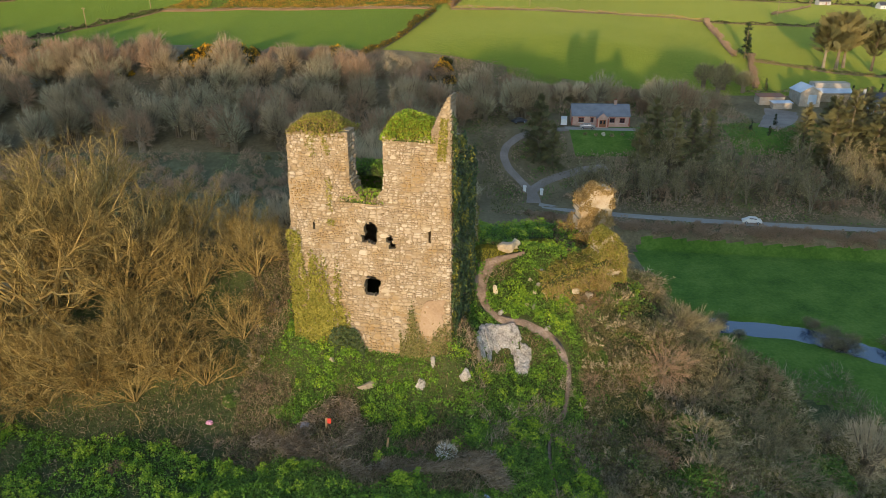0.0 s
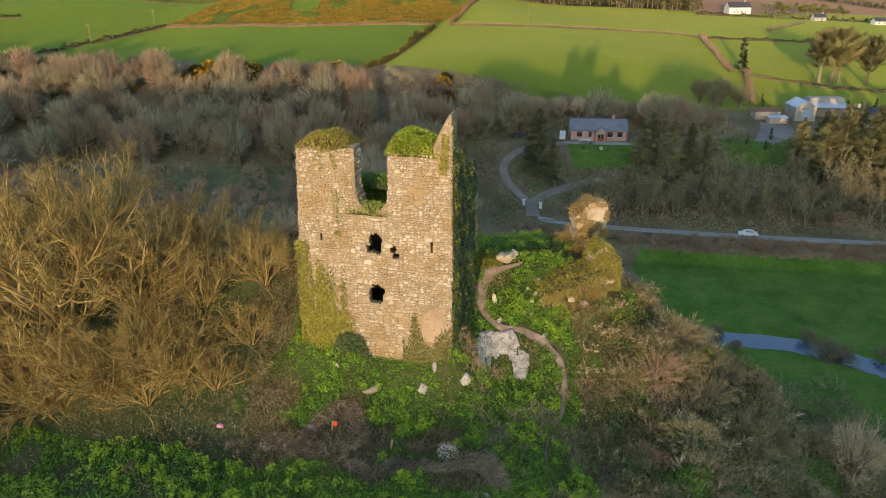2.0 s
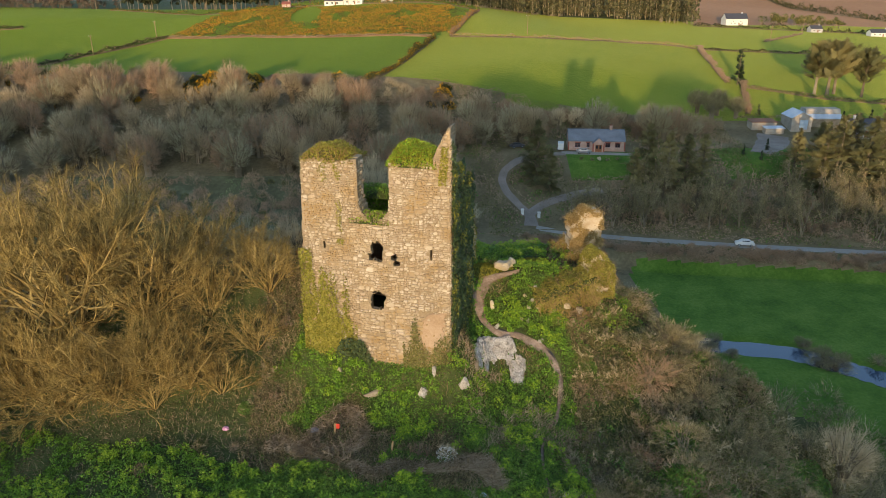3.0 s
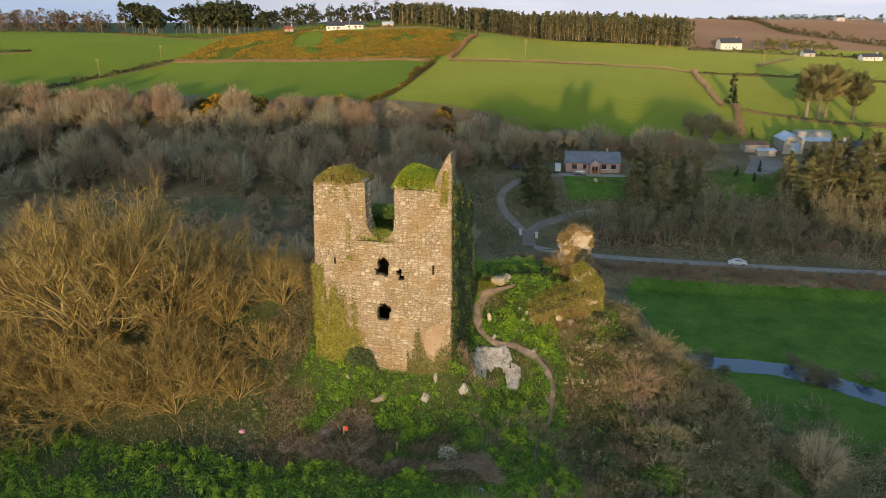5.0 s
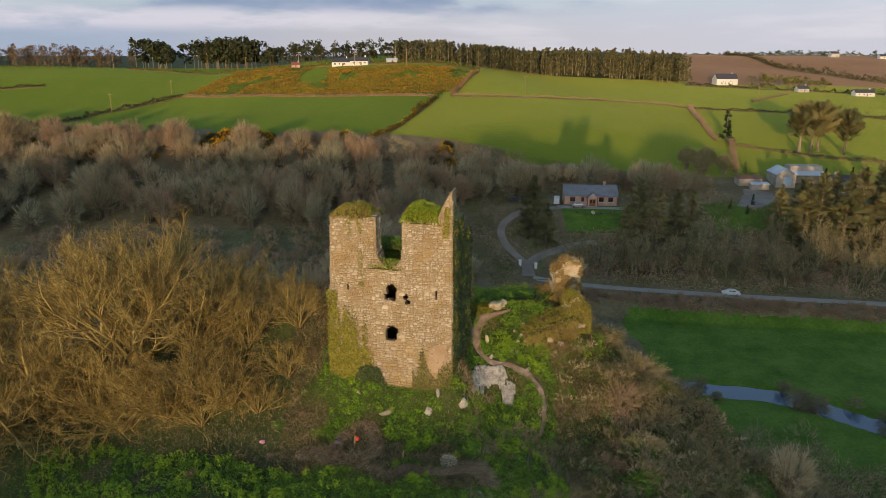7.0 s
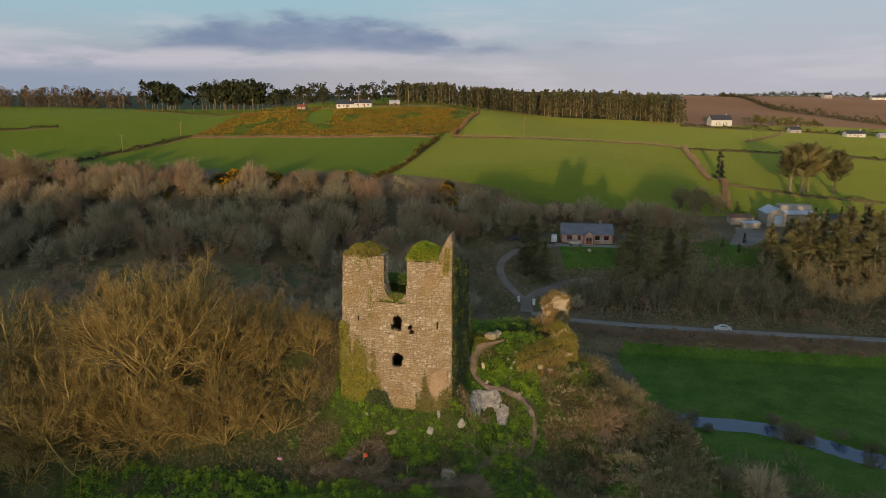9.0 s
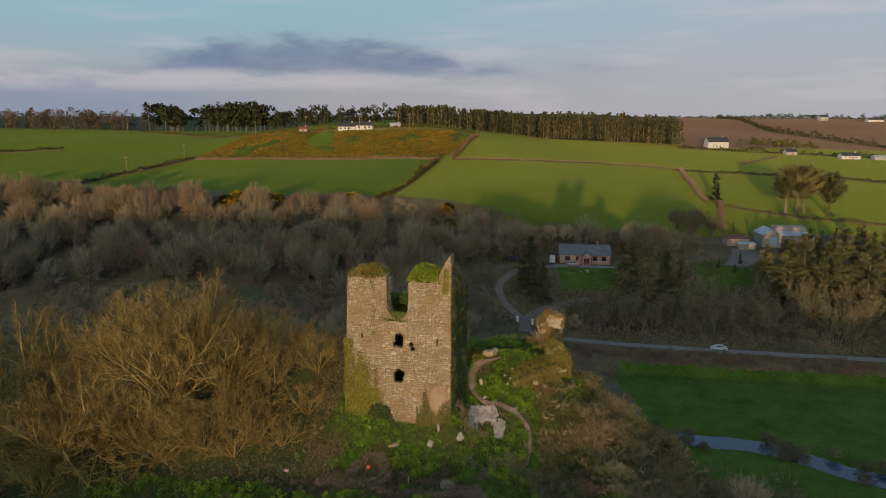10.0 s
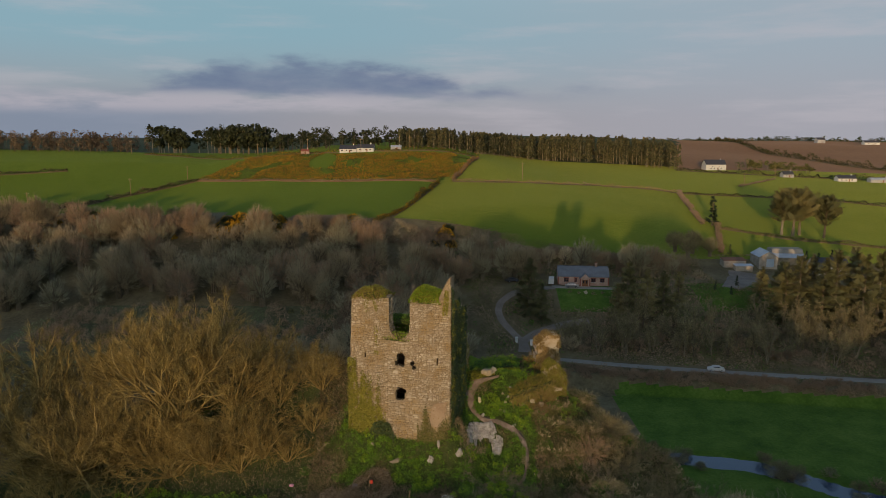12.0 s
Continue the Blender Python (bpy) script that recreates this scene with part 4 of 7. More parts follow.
# wall fragments behind the tower
def fragment(name, x, y, rz, prof, thick, label, seed, ivy_n, ivy_mat, ivy_side, label2, bare=-0.35, deep=0.3, wall_mat=None, stems=0):
    """A standing piece of curtain wall: prof(u) gives its top height over u in 0..1 of its length; returns the thing."""
    length, base, top = prof
    e = empty(name, Matrix.Translation((x, y, hz(x, y) - 0.6)) @ Matrix.Rotation(rz, 4, "Z"))
    n = 26

    def test(u, zz):
        return zz < top(u / length) + 0.25 * float(vnoise(u, zz, 0.45, seed)) and u > base(zz) + 0.15 * float(vnoise(u, zz, 0.3, seed + 1))
    xs, zs = np.linspace(0, length, n), np.linspace(0, 7, 36)
    wall = part("wall", cell_wall(test, xs, zs, -thick / 2, thick / 2), wall_mat or M_RUBBLE, e)
    r = np.random.default_rng(seed)
    u, zz = r.uniform(-0.1, length + 0.1, ivy_n), r.uniform(0, 7, ivy_n)
    lim = np.array([top(min(1, max(0, a / length))) for a in u]) + 0.35
    bl = np.array([base(b) for b in zz]) - 0.2
    k = (zz < lim) & (u > bl)
    side = np.where(r.uniform(0, 1, ivy_n) < ivy_side, -1, 1)
    rim = (zz > lim - 0.6)
    yy = np.where(rim, r.uniform(-1, 1, ivy_n) * (thick / 2 + 0.2), side * (thick / 2 + 0.05 + deep * (0.4 + 0.6 * np.abs(vnoise(u, zz, 0.8, seed + 4))) * r.uniform(0, 1, ivy_n) * 1.6))
    keep = k & (rim | (vnoise(u, zz, 0.7, seed + 2) > bare))
    p = np.stack([u, yy, zz], 1)[keep]
    nn = np.stack([0 * u, side * 1.0, 0.5 + 0 * u], 1)[keep]
    h = Heap()
    leaves(h, p, nn, 0.115, r, 0.6, 1.3)
    m = ivy_n // 3
    u = r.uniform(0, length, m)
    zt = np.array([top(a / length) for a in u]) + 0.25 * vnoise(u, u * 0, 0.45, seed) + r.uniform(-0.05, 0.3, m)
    leaves(h, np.stack([u, r.uniform(-1, 1, m) * (thick / 2 + 0.1), zt], 1), np.tile([0, -0.3, 1], (m, 1)), 0.115, r, 0.6, 1.3)
    h.link("ivy", ivy_mat, e, label2)
    if stems and len(p):
        k = r.integers(0, len(p), stems)
        h = Heap()
        blades(h, p[k] + np.array([0, -0.08, 0.1]), np.tile([0.1, -0.6, -0.5], (stems, 1)), 0.7, 0.035, r, 0.6)
        h.link("tangle", M_TAWNY, e, "pale tangled dead stems")
    return tagged(e, label, "ruin")


fragment("wall_fragment", 9.3, 11.9, radians(8), (2.5, lambda zz: 0.1, lambda u: 3.0 + 1.15 * min(1, 0.25 + 1.5 * u) - 0.35 * u ** 4), 1.3,
         "tall sunlit stump of curtain wall under brown ivy", 63, 13000, M_TAWNY, 0.6, "tawny dead ivy", -0.3, 0.25, None, 700)
fragment("wall_fragment", 9.75, 6.9, radians(14), (1.9, lambda zz: 0.0, lambda u: 2.0 + 1.25 * math.sin(math.pi * min(1, max(0, u * 0.8 + 0.2)))), 1.4,
         "ivy-covered curtain wall stump at the crag edge", 65, 16000, M_IVY_OLIVE, 0.65, "olive ivy", -0.5, 0.35, None, 500)
fragment("wall_fragment", 6.0, 6.1, radians(8), (4.3, lambda zz: 0.0, lambda u: 0.55 + 1.45 * u ** 0.8), 2.0,
         "low overgrown wall bank with exposed stones", 67, 15000, M_IVY_OLIVE, 0.75, "olive and tawny tangled growth", -0.2, 0.6, M_ROUGH, 1500)
for k, (bx, by, bz, bs) in enumerate(((7.3, 4.85, 0.3, 0.3), (8.3, 5.0, 0.65, 0.34), (9.2, 5.2, 0.2, 0.42), (8.7, 4.6, 0.0, 0.26), (6.3, 5.05, 0.25, 0.22), (10.0, 5.9, 0.7, 0.3))):
    boulder("stone", bx, by, hz(bx, by) + bz, bs, bs * 0.8, bs * 0.75, 80 + k, M_STONE, "exposed sunlit wall stone in the bank", k * 0.9, 0.6)
fragment("wall_fragment", 1.0, 9.2, radians(5), (1.0, lambda zz: 0.0, lambda u: 3.0 + 0.9 * math.sin(math.pi * u)), 0.9,
         "small ivy-clad masonry stump behind the tower", 69, 2600, M_IVY_OLIVE, 0.6, "yellow-green ivy", -0.7, 0.3)

# ---- plants over the hill ----
def on_ground(x, y, up=0.0):
    return np.stack([x, y, height(x, y) + up], 1)


def path_far(x, y):
    return np.minimum(line_far(x, y, PATH) + 0.1 - 0.22 * np.clip((np.asarray(y) + 2) / 4, 0, 1) + 0.08 * vnoise(x, y, 0.5, 93), line_far(x, y, SPUR) - 0.05)


def in_tower(x, y, pad=0.15):
    c, s = math.cos(radians(14.62)), math.sin(radians(14.62))
    u, w = c * x - s * y, s * x + c * y
    return (u > -10.0 - pad) & (u < pad) & (w > -pad) & (w < 5.6 + pad)


def on_rock(x, y):
    return rock_mask(x, y) > -0.05


def on_turf(x, y):
    """Short grazed grass on the hilltop behind the path."""
    return (((x - 3.0) / 1.7) ** 2 + ((y - 7.7) / 0.95) ** 2 < 1) | (((x - 6.4) / 1.7) ** 2 + ((y - 9.4) / 0.8) ** 2 < 1)


def lushness(x, y):
    """Where the bright green plants grow: 0..1."""
    a = 0.52 + 0.8 * vnoise(x, y, 1.9, 71) + 0.35 * vnoise(x, y, 6, 72)
    # the lower edge of the brambles: bright plants grow again in front of it, then plain grass
    yb = np.interp(x, [-36, -29, -24.6, -20.6, -15.6, -10.9, -5.8, 2, 8], [2.8, 1.9, 0.0, -0.9, -2.2, -5.0, -7.0, -7.1, -7.3]) + 0.4 * vnoise(x, y, 1.6, 70)
    below = np.clip((yb - y) / 0.7, 0, 1)
    lawn = np.clip((yb - 3.6 - y - 0.25 * (x + 14)) / 1.2, 0, 1) * (x < -11)
    tower_foot = np.exp(-((y - 0.6 + 0.25 * (x + 4)) / 1.5) ** 2) * (x < 8) * (x > -12)
    mid = np.exp(-((y + 1.9) / 0.9) ** 2) * np.clip((x + 6.5) / 1.5, 0, 1) * (x < 4)
    brown = np.exp(-((y + 3.0) / 1.7) ** 2) * ((x < -4.2 + 1.2 * vnoise(x, y, 2, 73)) & (x > -22)) * 1.6 * (1 - below)
    right = np.clip((x - 8.0) / 1.5, 0, 1) * 1.4 * (y < 4.5)
    left = np.clip((-9.5 - x) / 3, 0, 1) * 1.3 * (1 - below)
    bare = 1.3 * np.exp(-((x - 1.1) / 0.9) ** 2 - ((y - 1.6) / 1.8) ** 2) + 0.9 * np.exp(-((x - 7.4) / 1.3) ** 2 - ((y - 5.6) / 0.7) ** 2)
    dead = 0.7 * (BAND(x, y) < 0.8)
    return np.clip(a + 0.5 * tower_foot + 0.25 * mid - brown + 0.85 * below - 0.75 * lawn - right - left - bare + 0.25 * ((x > 1) & (x < 8)) - dead, 0, 1)


def scatter(r, n, x0, x1, y0, y1):
    return r.uniform(x0, x1, n), r.uniform(y0, y1, n)


DRY_LINE = [(-11.2, -2.4), (-9.2, -3.4), (-7.5, -4.6), (-4.9, -5.9), (-2.8, -5.9), (-0.8, -5.6), (1.4, -5.4), (2.6, -6.6)]


def BAND(x, y):
    return line_far(np.asarray(x, float), np.asarray(y, float), DRY_LINE) + 0.5 * vnoise(x, y, 1.4, 78)


r = np.random.default_rng(101)
# alexanders: rounded leafy plants, many with yellow-green heads
px, py = scatter(r, 9500, -34, 13, -14, 17)
keep = (lushness(px, py) > r.uniform(0.18, 0.95, len(px))) & ~in_tower(px, py) & (path_far(px, py) > 0.17) & ~on_rock(px, py) & ~on_turf(px, py)
px, py = px[keep], py[keep]
LUSH_A, LUSH_B = Heap(), Heap()
for x, y in zip(px, py):
    s = r.uniform(0.2, 0.48)
    bright = r.uniform() < 0.20 + 0.5 * float(vnoise(x, y, 1.3, 74))
    core = -14 < x and y < 9
    n = int((46 if core else 24) + 60 * s)
    p, nn = dome(r, n, s, s * (1.3 if bright else 1.0), 0.6)
    g = hz(x, y)
    leaves(LUSH_B if bright and s > 0.4 else LUSH_A, p + np.array([x, y, g]), nn, 0.105 + 0.06 * s, r, 0.55, 1.4)
    if bright:
        for _ in range(int(5 + 9 * s)):
            a, q = r.uniform(0, 6.28), s * 0.8 * r.uniform(0, 1) ** 0.5
            c = np.array([x + q * math.cos(a), y + q * math.sin(a), g + s * 1.25 + r.uniform(-0.05, 0.2) - 0.4 * q])
            leaves(LUSH_B, c + r.normal(size=(7, 3)) * 0.05, np.tile([0, -0.3, 1.0], (7, 1)), 0.085, r, 0.5, 1.1)
tagged(LUSH_A.link("alexanders_plants", M_LUSH), "bright green leafy alexanders covering the hill", "plants", kind="stuff")
tagged(LUSH_B.link("alexanders_flowers", M_FLOWER), "yellow-green flower heads on the alexanders", "flowers", kind="stuff")
# low leaf litter and creeping cover between, close round the tower and thinner beyond
px, py = scatter(r, 90000, -36, 24, -15, 18)
qx, qy = scatter(r, 110000, -13, 9.5, -9, 9)
px, py = np.concatenate([px, qx]), np.concatenate([py, qy])
keep = ~in_tower(px, py, 0) & (path_far(px, py) > 0.17) & (~on_rock(px, py) | (r.uniform(0, 1, len(px)) < 0.04)) & ~on_turf(px, py)
px, py = px[keep], py[keep]
mood = lushness(px, py) + 0.22 * r.normal(size=len(px))
gre = mood > 0.5
h = Heap()
leaves(h, on_ground(px[gre], py[gre], 0.08) + np.array([0, 0, 0.16]) * r.uniform(0, 1, (gre.sum(), 1)), np.tile([0, -0.3, 1], (gre.sum(), 1)), 0.14, r, 0.7)
tagged(h.link("ground_cover", M_COVER), "low green leaves over the hill slope", "plants", kind="stuff")
dry = (mood < 0.22) | (BAND(px, py) < 0.4)
h = Heap()
blades(h, on_ground(px[dry], py[dry]), np.tile([0.1, -0.4, 0.7], (dry.sum(), 1)), 0.42, 0.035, r, 0.8)
tagged(h.link("dead_grass_tufts", M_DRY), "bleached dead grass and bramble stems", "grass", kind="stuff")
mid = ~gre & ~dry
h = Heap()
blades(h, on_ground(px[mid], py[mid]), np.tile([0, -0.2, 1], (mid.sum(), 1)), 0.36, 0.036, r, 0.5)
tagged(h.link("grass_tufts", M_GRASS), "rough green grass on the castle hill", "grass", kind="stuff")
h = Heap()
k = (mood < 0.34) & (r.uniform(0, 1, len(px)) < 0.6) & (vnoise(px, py, 1.1, 76) > -0.1)
leaves(h, on_ground(px[k], py[k], 0.05) + np.array([0, 0, 0.45]) * (r.uniform(0, 1, k.sum()) * (0.4 + 0.6 * np.abs(vnoise(px[k], py[k], 0.9, 77))))[:, None], np.tile([0, -0.4, 1], (k.sum(), 1)), 0.13, r, 0.8, 1.7)
tagged(h.link("bramble_patches", M_BRAMBLE), "dull brown and olive bramble patches", "brambles", kind="stuff")
tx, ty = scatter(r, 30000, 1.0, 8.5, 6.3, 10.4)
k = on_turf(tx, ty) & (path_far(tx, ty) > 0.12) & ~in_tower(tx, ty)
h = Heap()
blades(h, on_ground(tx[k], ty[k]), np.tile([0, -0.3, 1], (k.sum(), 1)), 0.13, 0.03, r, 0.6)
tagged(h.link("hilltop_turf", M_FLOWER_DULL), "short yellow-green grazed turf on the hilltop", "grass", kind="stuff")
tx, ty = scatter(r, 42000, 1.0, 14, -11, 1.5)
k = (vnoise(tx, ty, 1.5, 117) + 0.5 * vnoise(tx, ty, 0.6, 118) > 0.12) & (path_far(tx, ty) > 0.1) & ~on_rock(tx, ty)
h = Heap()
blades(h, on_ground(tx[k], ty[k], 0.05), np.stack([0.5 * vnoise(tx[k], ty[k], 1.2, 119), -0.5 + 0 * tx[k], 0.8 + 0 * tx[k]], 1), 0.6, 0.03, r, 0.45)
tagged(h.link("pale_grass_tufts", M_STRAW), "pale dead grass tufts among the green plants", "grass", kind="stuff")
# bramble litter over the steep slope
px, py = scatter(r, 110000, 7.5, 32, -16, 24)
keep = px > 8.2 + 1.2 * vnoise(py, py * 0, 3, 79)
tone = vnoise(px, py, 2.2, 80) + 0.35 * vnoise(px, py, 0.8, 81)
for nm, mt, sel, lb in (("slope_brambles", M_SHRUB, tone > 0.12, "olive bramble cover on the steep slope"), ("slope_litter", M_BRAMBLE, tone <= -0.22, "brown dead stems and leaves on the slope"), ("slope_ivy", M_COVER, np.abs(tone + 0.05) <= 0.17, "dark green creeping leaves on the slope")):
    h = Heap()
    k = keep & sel
    leaves(h, on_ground(px[k], py[k], 0.1) + np.array([0, 0, 0.7]) * r.uniform(0, 1, (k.sum(), 1)) * (0.55 + 0.45 * vnoise(px[k], py[k], 1.3, 82))[:, None], np.tile([0.1, -0.6, 0.8], (k.sum(), 1)), 0.16, r, 0.7, 1.8)
    tagged(h.link(nm, mt), lb, "brambles", kind="stuff")
# a swathe of flattened dead grass along the fence posts
px, py = scatter(r, 110000, -13, 5, -8, 0)
keep = (BAND(px, py) < 0.65) & (r.uniform(0, 1, len(px)) < 0.55) | ((np.abs(np.hypot(px + 7.2, py + 2.5) - 1.6) < 0.5) & (r.uniform(0, 1, len(px)) < 0.4))
px, py = px[keep], py[keep]
flow = 0.8 * vnoise(px, py, 1.5, 83)
h = Heap()
blades(h, on_ground(px, py, 0.1), np.stack([0.6 + flow, -0.7 + 0 * px, 0.45 + 0.3 * flow], 1), 0.75, 0.04, r, 0.3)
tagged(h.link("dead_grass_bank", M_STRAW), "swathe of flattened straw-coloured dead grass", "grass", kind="stuff")


# ---- shrubs and trees near the castle ----
def shrub_meshes(seed, rad, high, n_leaf, leaf, mat, twig_mat, stems=13, leaf_size=0.05, blade_n=7):
    rr = np.random.default_rng(seed)
    wood, tw, lf = Heap(), Heap(), Heap()
    spec = [(6, 0.5, 0.45, 3, 0.12, 0.02, 3), (5, 0.6, 0.45, 2, 0.16, 0.06, 3), (blade_n, 0.8, 0.4, 1, 0.1, 0.08, 3)]
    for k in range(stems):
        a = 2 * math.pi * (k + rr.uniform(0, 0.8)) / stems
        o = rr.uniform(0.1, 1.35)
        d = unit(np.array([math.cos(a) * o, math.sin(a) * o, 1.0]))
        grow(rr, wood, tw, np.array([math.cos(a), math.sin(a), 0]) * 0.15 * rad, d, high * rr.uniform(0.55, 0.72), 0.02, 0, spec, 0.011)
    out = [("stem", wood.mesh("stem", M_BARK)), ("crown", tw.mesh("crown", twig_mat))]
    if n_leaf:
        p, nn = dome(rr, n_leaf, rad, high * 0.95, 0.4)
        leaves(lf, p, nn, leaf_size, rr, 0.7)
        out.append((leaf, lf.mesh(leaf, mat)))
    return out


def crown_tree(seed, high, rad, n, mat, width=0.06, low=0.12, stems=3, thick=1.0, reach=0.14):
    """A leafless broad tree or bush: a few stems, limbs to a lobed round crown, and sprays of upswept twigs over it."""
    rr = np.random.default_rng(seed)
    wood, tw = Heap(), Heap()
    mid, hr = high * (low + 1) / 2, high * (1 - low) / 2
    lob = unit(rr.normal(size=(8, 3)) + np.array([0, 0, 0.5]))
    size = rr.uniform(0.22, 0.52, 8)

    def shell(d):
        b = 0.60 + np.max(np.clip(d @ lob.T, 0, 1) ** 7 * size, axis=1)
        return d * b[:, None] * np.array([rad, rad, hr])
    top = shell(unit(rr.normal(size=(34, 3)) + np.array([0, 0, 0.35])))
    for k in range(34):
        a = k * 2.4
        foot = np.array([math.cos(a), math.sin(a), 0]) * 0.25 * thick * (k % stems)
        fork = np.array([math.cos(a) * rad * 0.12, math.sin(a) * rad * 0.12, high * rr.uniform(0.18, 0.42)])
        end = top[k] * 0.92 + np.array([0, 0, mid])
        tube(wood, [foot, fork, fork * 0.45 + end * 0.55 + rr.normal(size=3) * 0.2 * thick, end], [0.15 * thick, 0.10 * thick, 0.06 * thick, 0.02 * thick], 4)
    # sprays of twigs fan out from points along the limbs, all pointing away from the fork
    m = n // 18
    d = unit(rr.normal(size=(m, 3)) + np.array([0, 0, 0.12]))
    tip = shell(d) * rr.uniform(0.66, 1.06, (m, 1)) + np.array([0, 0, mid])
    root = np.array([0, 0, high * 0.22])
    base = root + (tip - root) * rr.uniform(0.55, 0.86, (m, 1))
    for a, b in zip(base, tip):
        tube(tw, [a, (a + b) / 2 + rr.normal(size=3) * 0.08 * thick, b], [0.045 * thick, 0.035 * thick, 0.015 * thick], 3)
    w = rr.integers(0, m, n)
    u = rr.uniform(0.0, 1.0, (n, 1))
    p = base[w] + (tip - base)[w] * u
    run = unit((tip - base)[w]) + np.array([0, 0, 0.15])
    blades(tw, p, run, high * reach, width, rr, 0.62)
    return [("trunk", wood.mesh("trunk", M_BARK)), ("crown", tw.mesh("crown", mat))]


M_TWIG_K = two_scale("olive_grey_twigs", (0.21, 0.185, 0.115), (0.36, 0.32, 0.205), (0.50, 0.45, 0.30), 0.15, 2.0, 0.9, 0, 0, "object")


SHRUBS = {
    "olive": [shrub_meshes(200 + k, 0.95, 1.05, 1500, "foliage", M_SHRUB, M_TWIG, 8, 0.065, 5) for k in range(3)],
    "green": [shrub_meshes(210 + k, 0.95, 0.95, 2200, "foliage", M_COVER, M_TWIG, 5, 0.08, 3) for k in range(2)],
    "brown": [crown_tree(220 + k, 1.1, 1.0, 3800, M_TWIG_R, 0.007, -0.3, 3, 0.08, 0.085) for k in range(2)],
    "pale": [crown_tree(230 + k, 1.15, 1.05, 5600, M_TWIG_P, 0.0065, -0.3, 3, 0.08, 0.085) for k in range(4)],
    "gold": [shrub_meshes(236, 1.0, 1.1, 0, "", None, M_TWIG_G, 12, 0.05, 7)],
    "bloom": [shrub_meshes(240, 0.9, 1.0, 900, "blossom", M_WHITE_BLOOM, M_TWIG, 9, 0.07)],
}
SHRUB_LABEL = {"olive": "olive-green leafy shrub on the steep slope", "green": "dark green ivy-leaved bush on the slope", "brown": "leafless reddish-brown scrub bush",
               "pale": "pale grey-green budding blackthorn shrub", "gold": "leafless golden-twigged shrub beside the ruin", "bloom": "small bush with white spring blossom"}


def shrub(kind, x, y, s, sz=None, group="shrubs on the crag"):
    v = SHRUBS[kind]
    k = int(abs(x * 7.3 + y * 3.1)) % len(v)
    return thing_from("shrub", v[k], place(x, y, s, (x * 1.7 + y) % 6.28, 0.1, sz), SHRUB_LABEL[kind], "shrub", group)


r = np.random.default_rng(303)
for k in range(210):
    x, y = 8.2 + 20 * r.uniform(0, 1) ** 1.25, r.uniform(-15, 24)
    if x < 9.5 and y > 3.5 or x < 12.5 and 4.5 < y < 13.5:
        continue
    if path_far(np.array([x]), np.array([y]))[0] < 1.4:
        continue
    kind = r.choice(["olive", "pale", "brown", "green"], p=[0.36, 0.40, 0.1, 0.14] if x > 12 else [0.5, 0.12, 0.2, 0.18])
    s = r.uniform(0.9, 1.7) * (1.5 if x > 13 else 0.8)
    shrub(kind, x, y, s, s * r.uniform(0.85, 1.2))
# the row of pale blackthorn along the shoulder of the hill
for x, y, s in ((14.0, 12.0, 1.3), (15.6, 11.6, 1.6), (17.5, 11.2, 2.0), (13.4, 3.4, 1.6), (15.1, 1.9, 2.2), (16.7, 0.4, 2.4), (17.9, -1.2, 2.5), (19.3, -2.2, 2.6), (20.7, -3.2, 2.6), (22.2, -4.4, 2.7), (23.6, -5.6, 2.7), (18.4, 2.4, 2.4), (20.4, 0.8, 2.2), (15.6, 5.0, 1.6), (14.4, 7.6, 1.5)):
    shrub("pale", x, y, s * 0.95, s * 0.9, "pale blackthorn along the crag")
for kd, x, y, s in (("brown", 11.0, -4.6, 1.5), ("brown", 14.4, -7.2, 1.8), ("green", 13.0, -6.2, 1.5), ("olive", 12.4, -1.6, 1.6), ("olive", 11.6, 1.6, 1.5), ("green", 14.6, -3.4, 1.4), ("olive", 16.6, -5.6, 1.6), ("olive", 9.6, -7.6, 1.2)):
    shrub(kd, x, y, s)
shrub("brown", 21.0, 3.6, 2.0)
for x, y, s in ((8.8, 11.5, 1.25), (9.5, 9.6, 1.1), (10.8, 9.2, 1.2), (6.9, 4.9, 0.7), (8.0, 4.7, 0.8), (9.4, 4.8, 0.8)):
    shrub("gold", x, y, s, s * 1.2, "golden shrubs round the ruin")
for x, y, s, kd in ((-0.15, -4.3, 1.0, "bloom"), (2.3, -4.7, 0.5, "bloom"), (-1.9, -4.2, 1.0, "brown"), (-3.6, -0.1, 0.5, "brown"), (0.0, -1.2, 0.4, "brown"), (-9.6, -2.4, 0.8, "olive"), (-6.6, 0.4, 0.6, "green"), (1.6, -2.4, 0.4, "olive"), (4.2, -3.8, 0.6, "olive"), (10.4, 3.6, 1.3, "olive"), (11.4, 5.6, 1.3, "olive"), (10.8, 1.4, 1.2, "olive"), (8.4, 4.3, 0.6, "olive"), (10.2, 5.0, 0.9, "olive"), (7.4, 4.4, 0.5, "olive"), (9.2, 2.6, 1.0, "olive"), (9.2, 4.6, 1.2, "brown"), (8.6, 0.4, 0.9, "brown")):
    shrub(kd, x, y, s)
for x, y, s, kd in ((-12.2, 2.2, 0.9, "olive"), (-11.6, 0.6, 0.7, "brown"), (-13.5, 0.2, 0.8, "green"), (-16, -2.0, 0.8, "olive"), (-19, -4.2, 0.8, "brown"), (-11.4, 4.6, 0.9, "brown"), (-10.6, -0.6, 0.5, "green"), (-13.6, -2.6, 0.6, "brown")):
    shrub(kd, x, y, s)
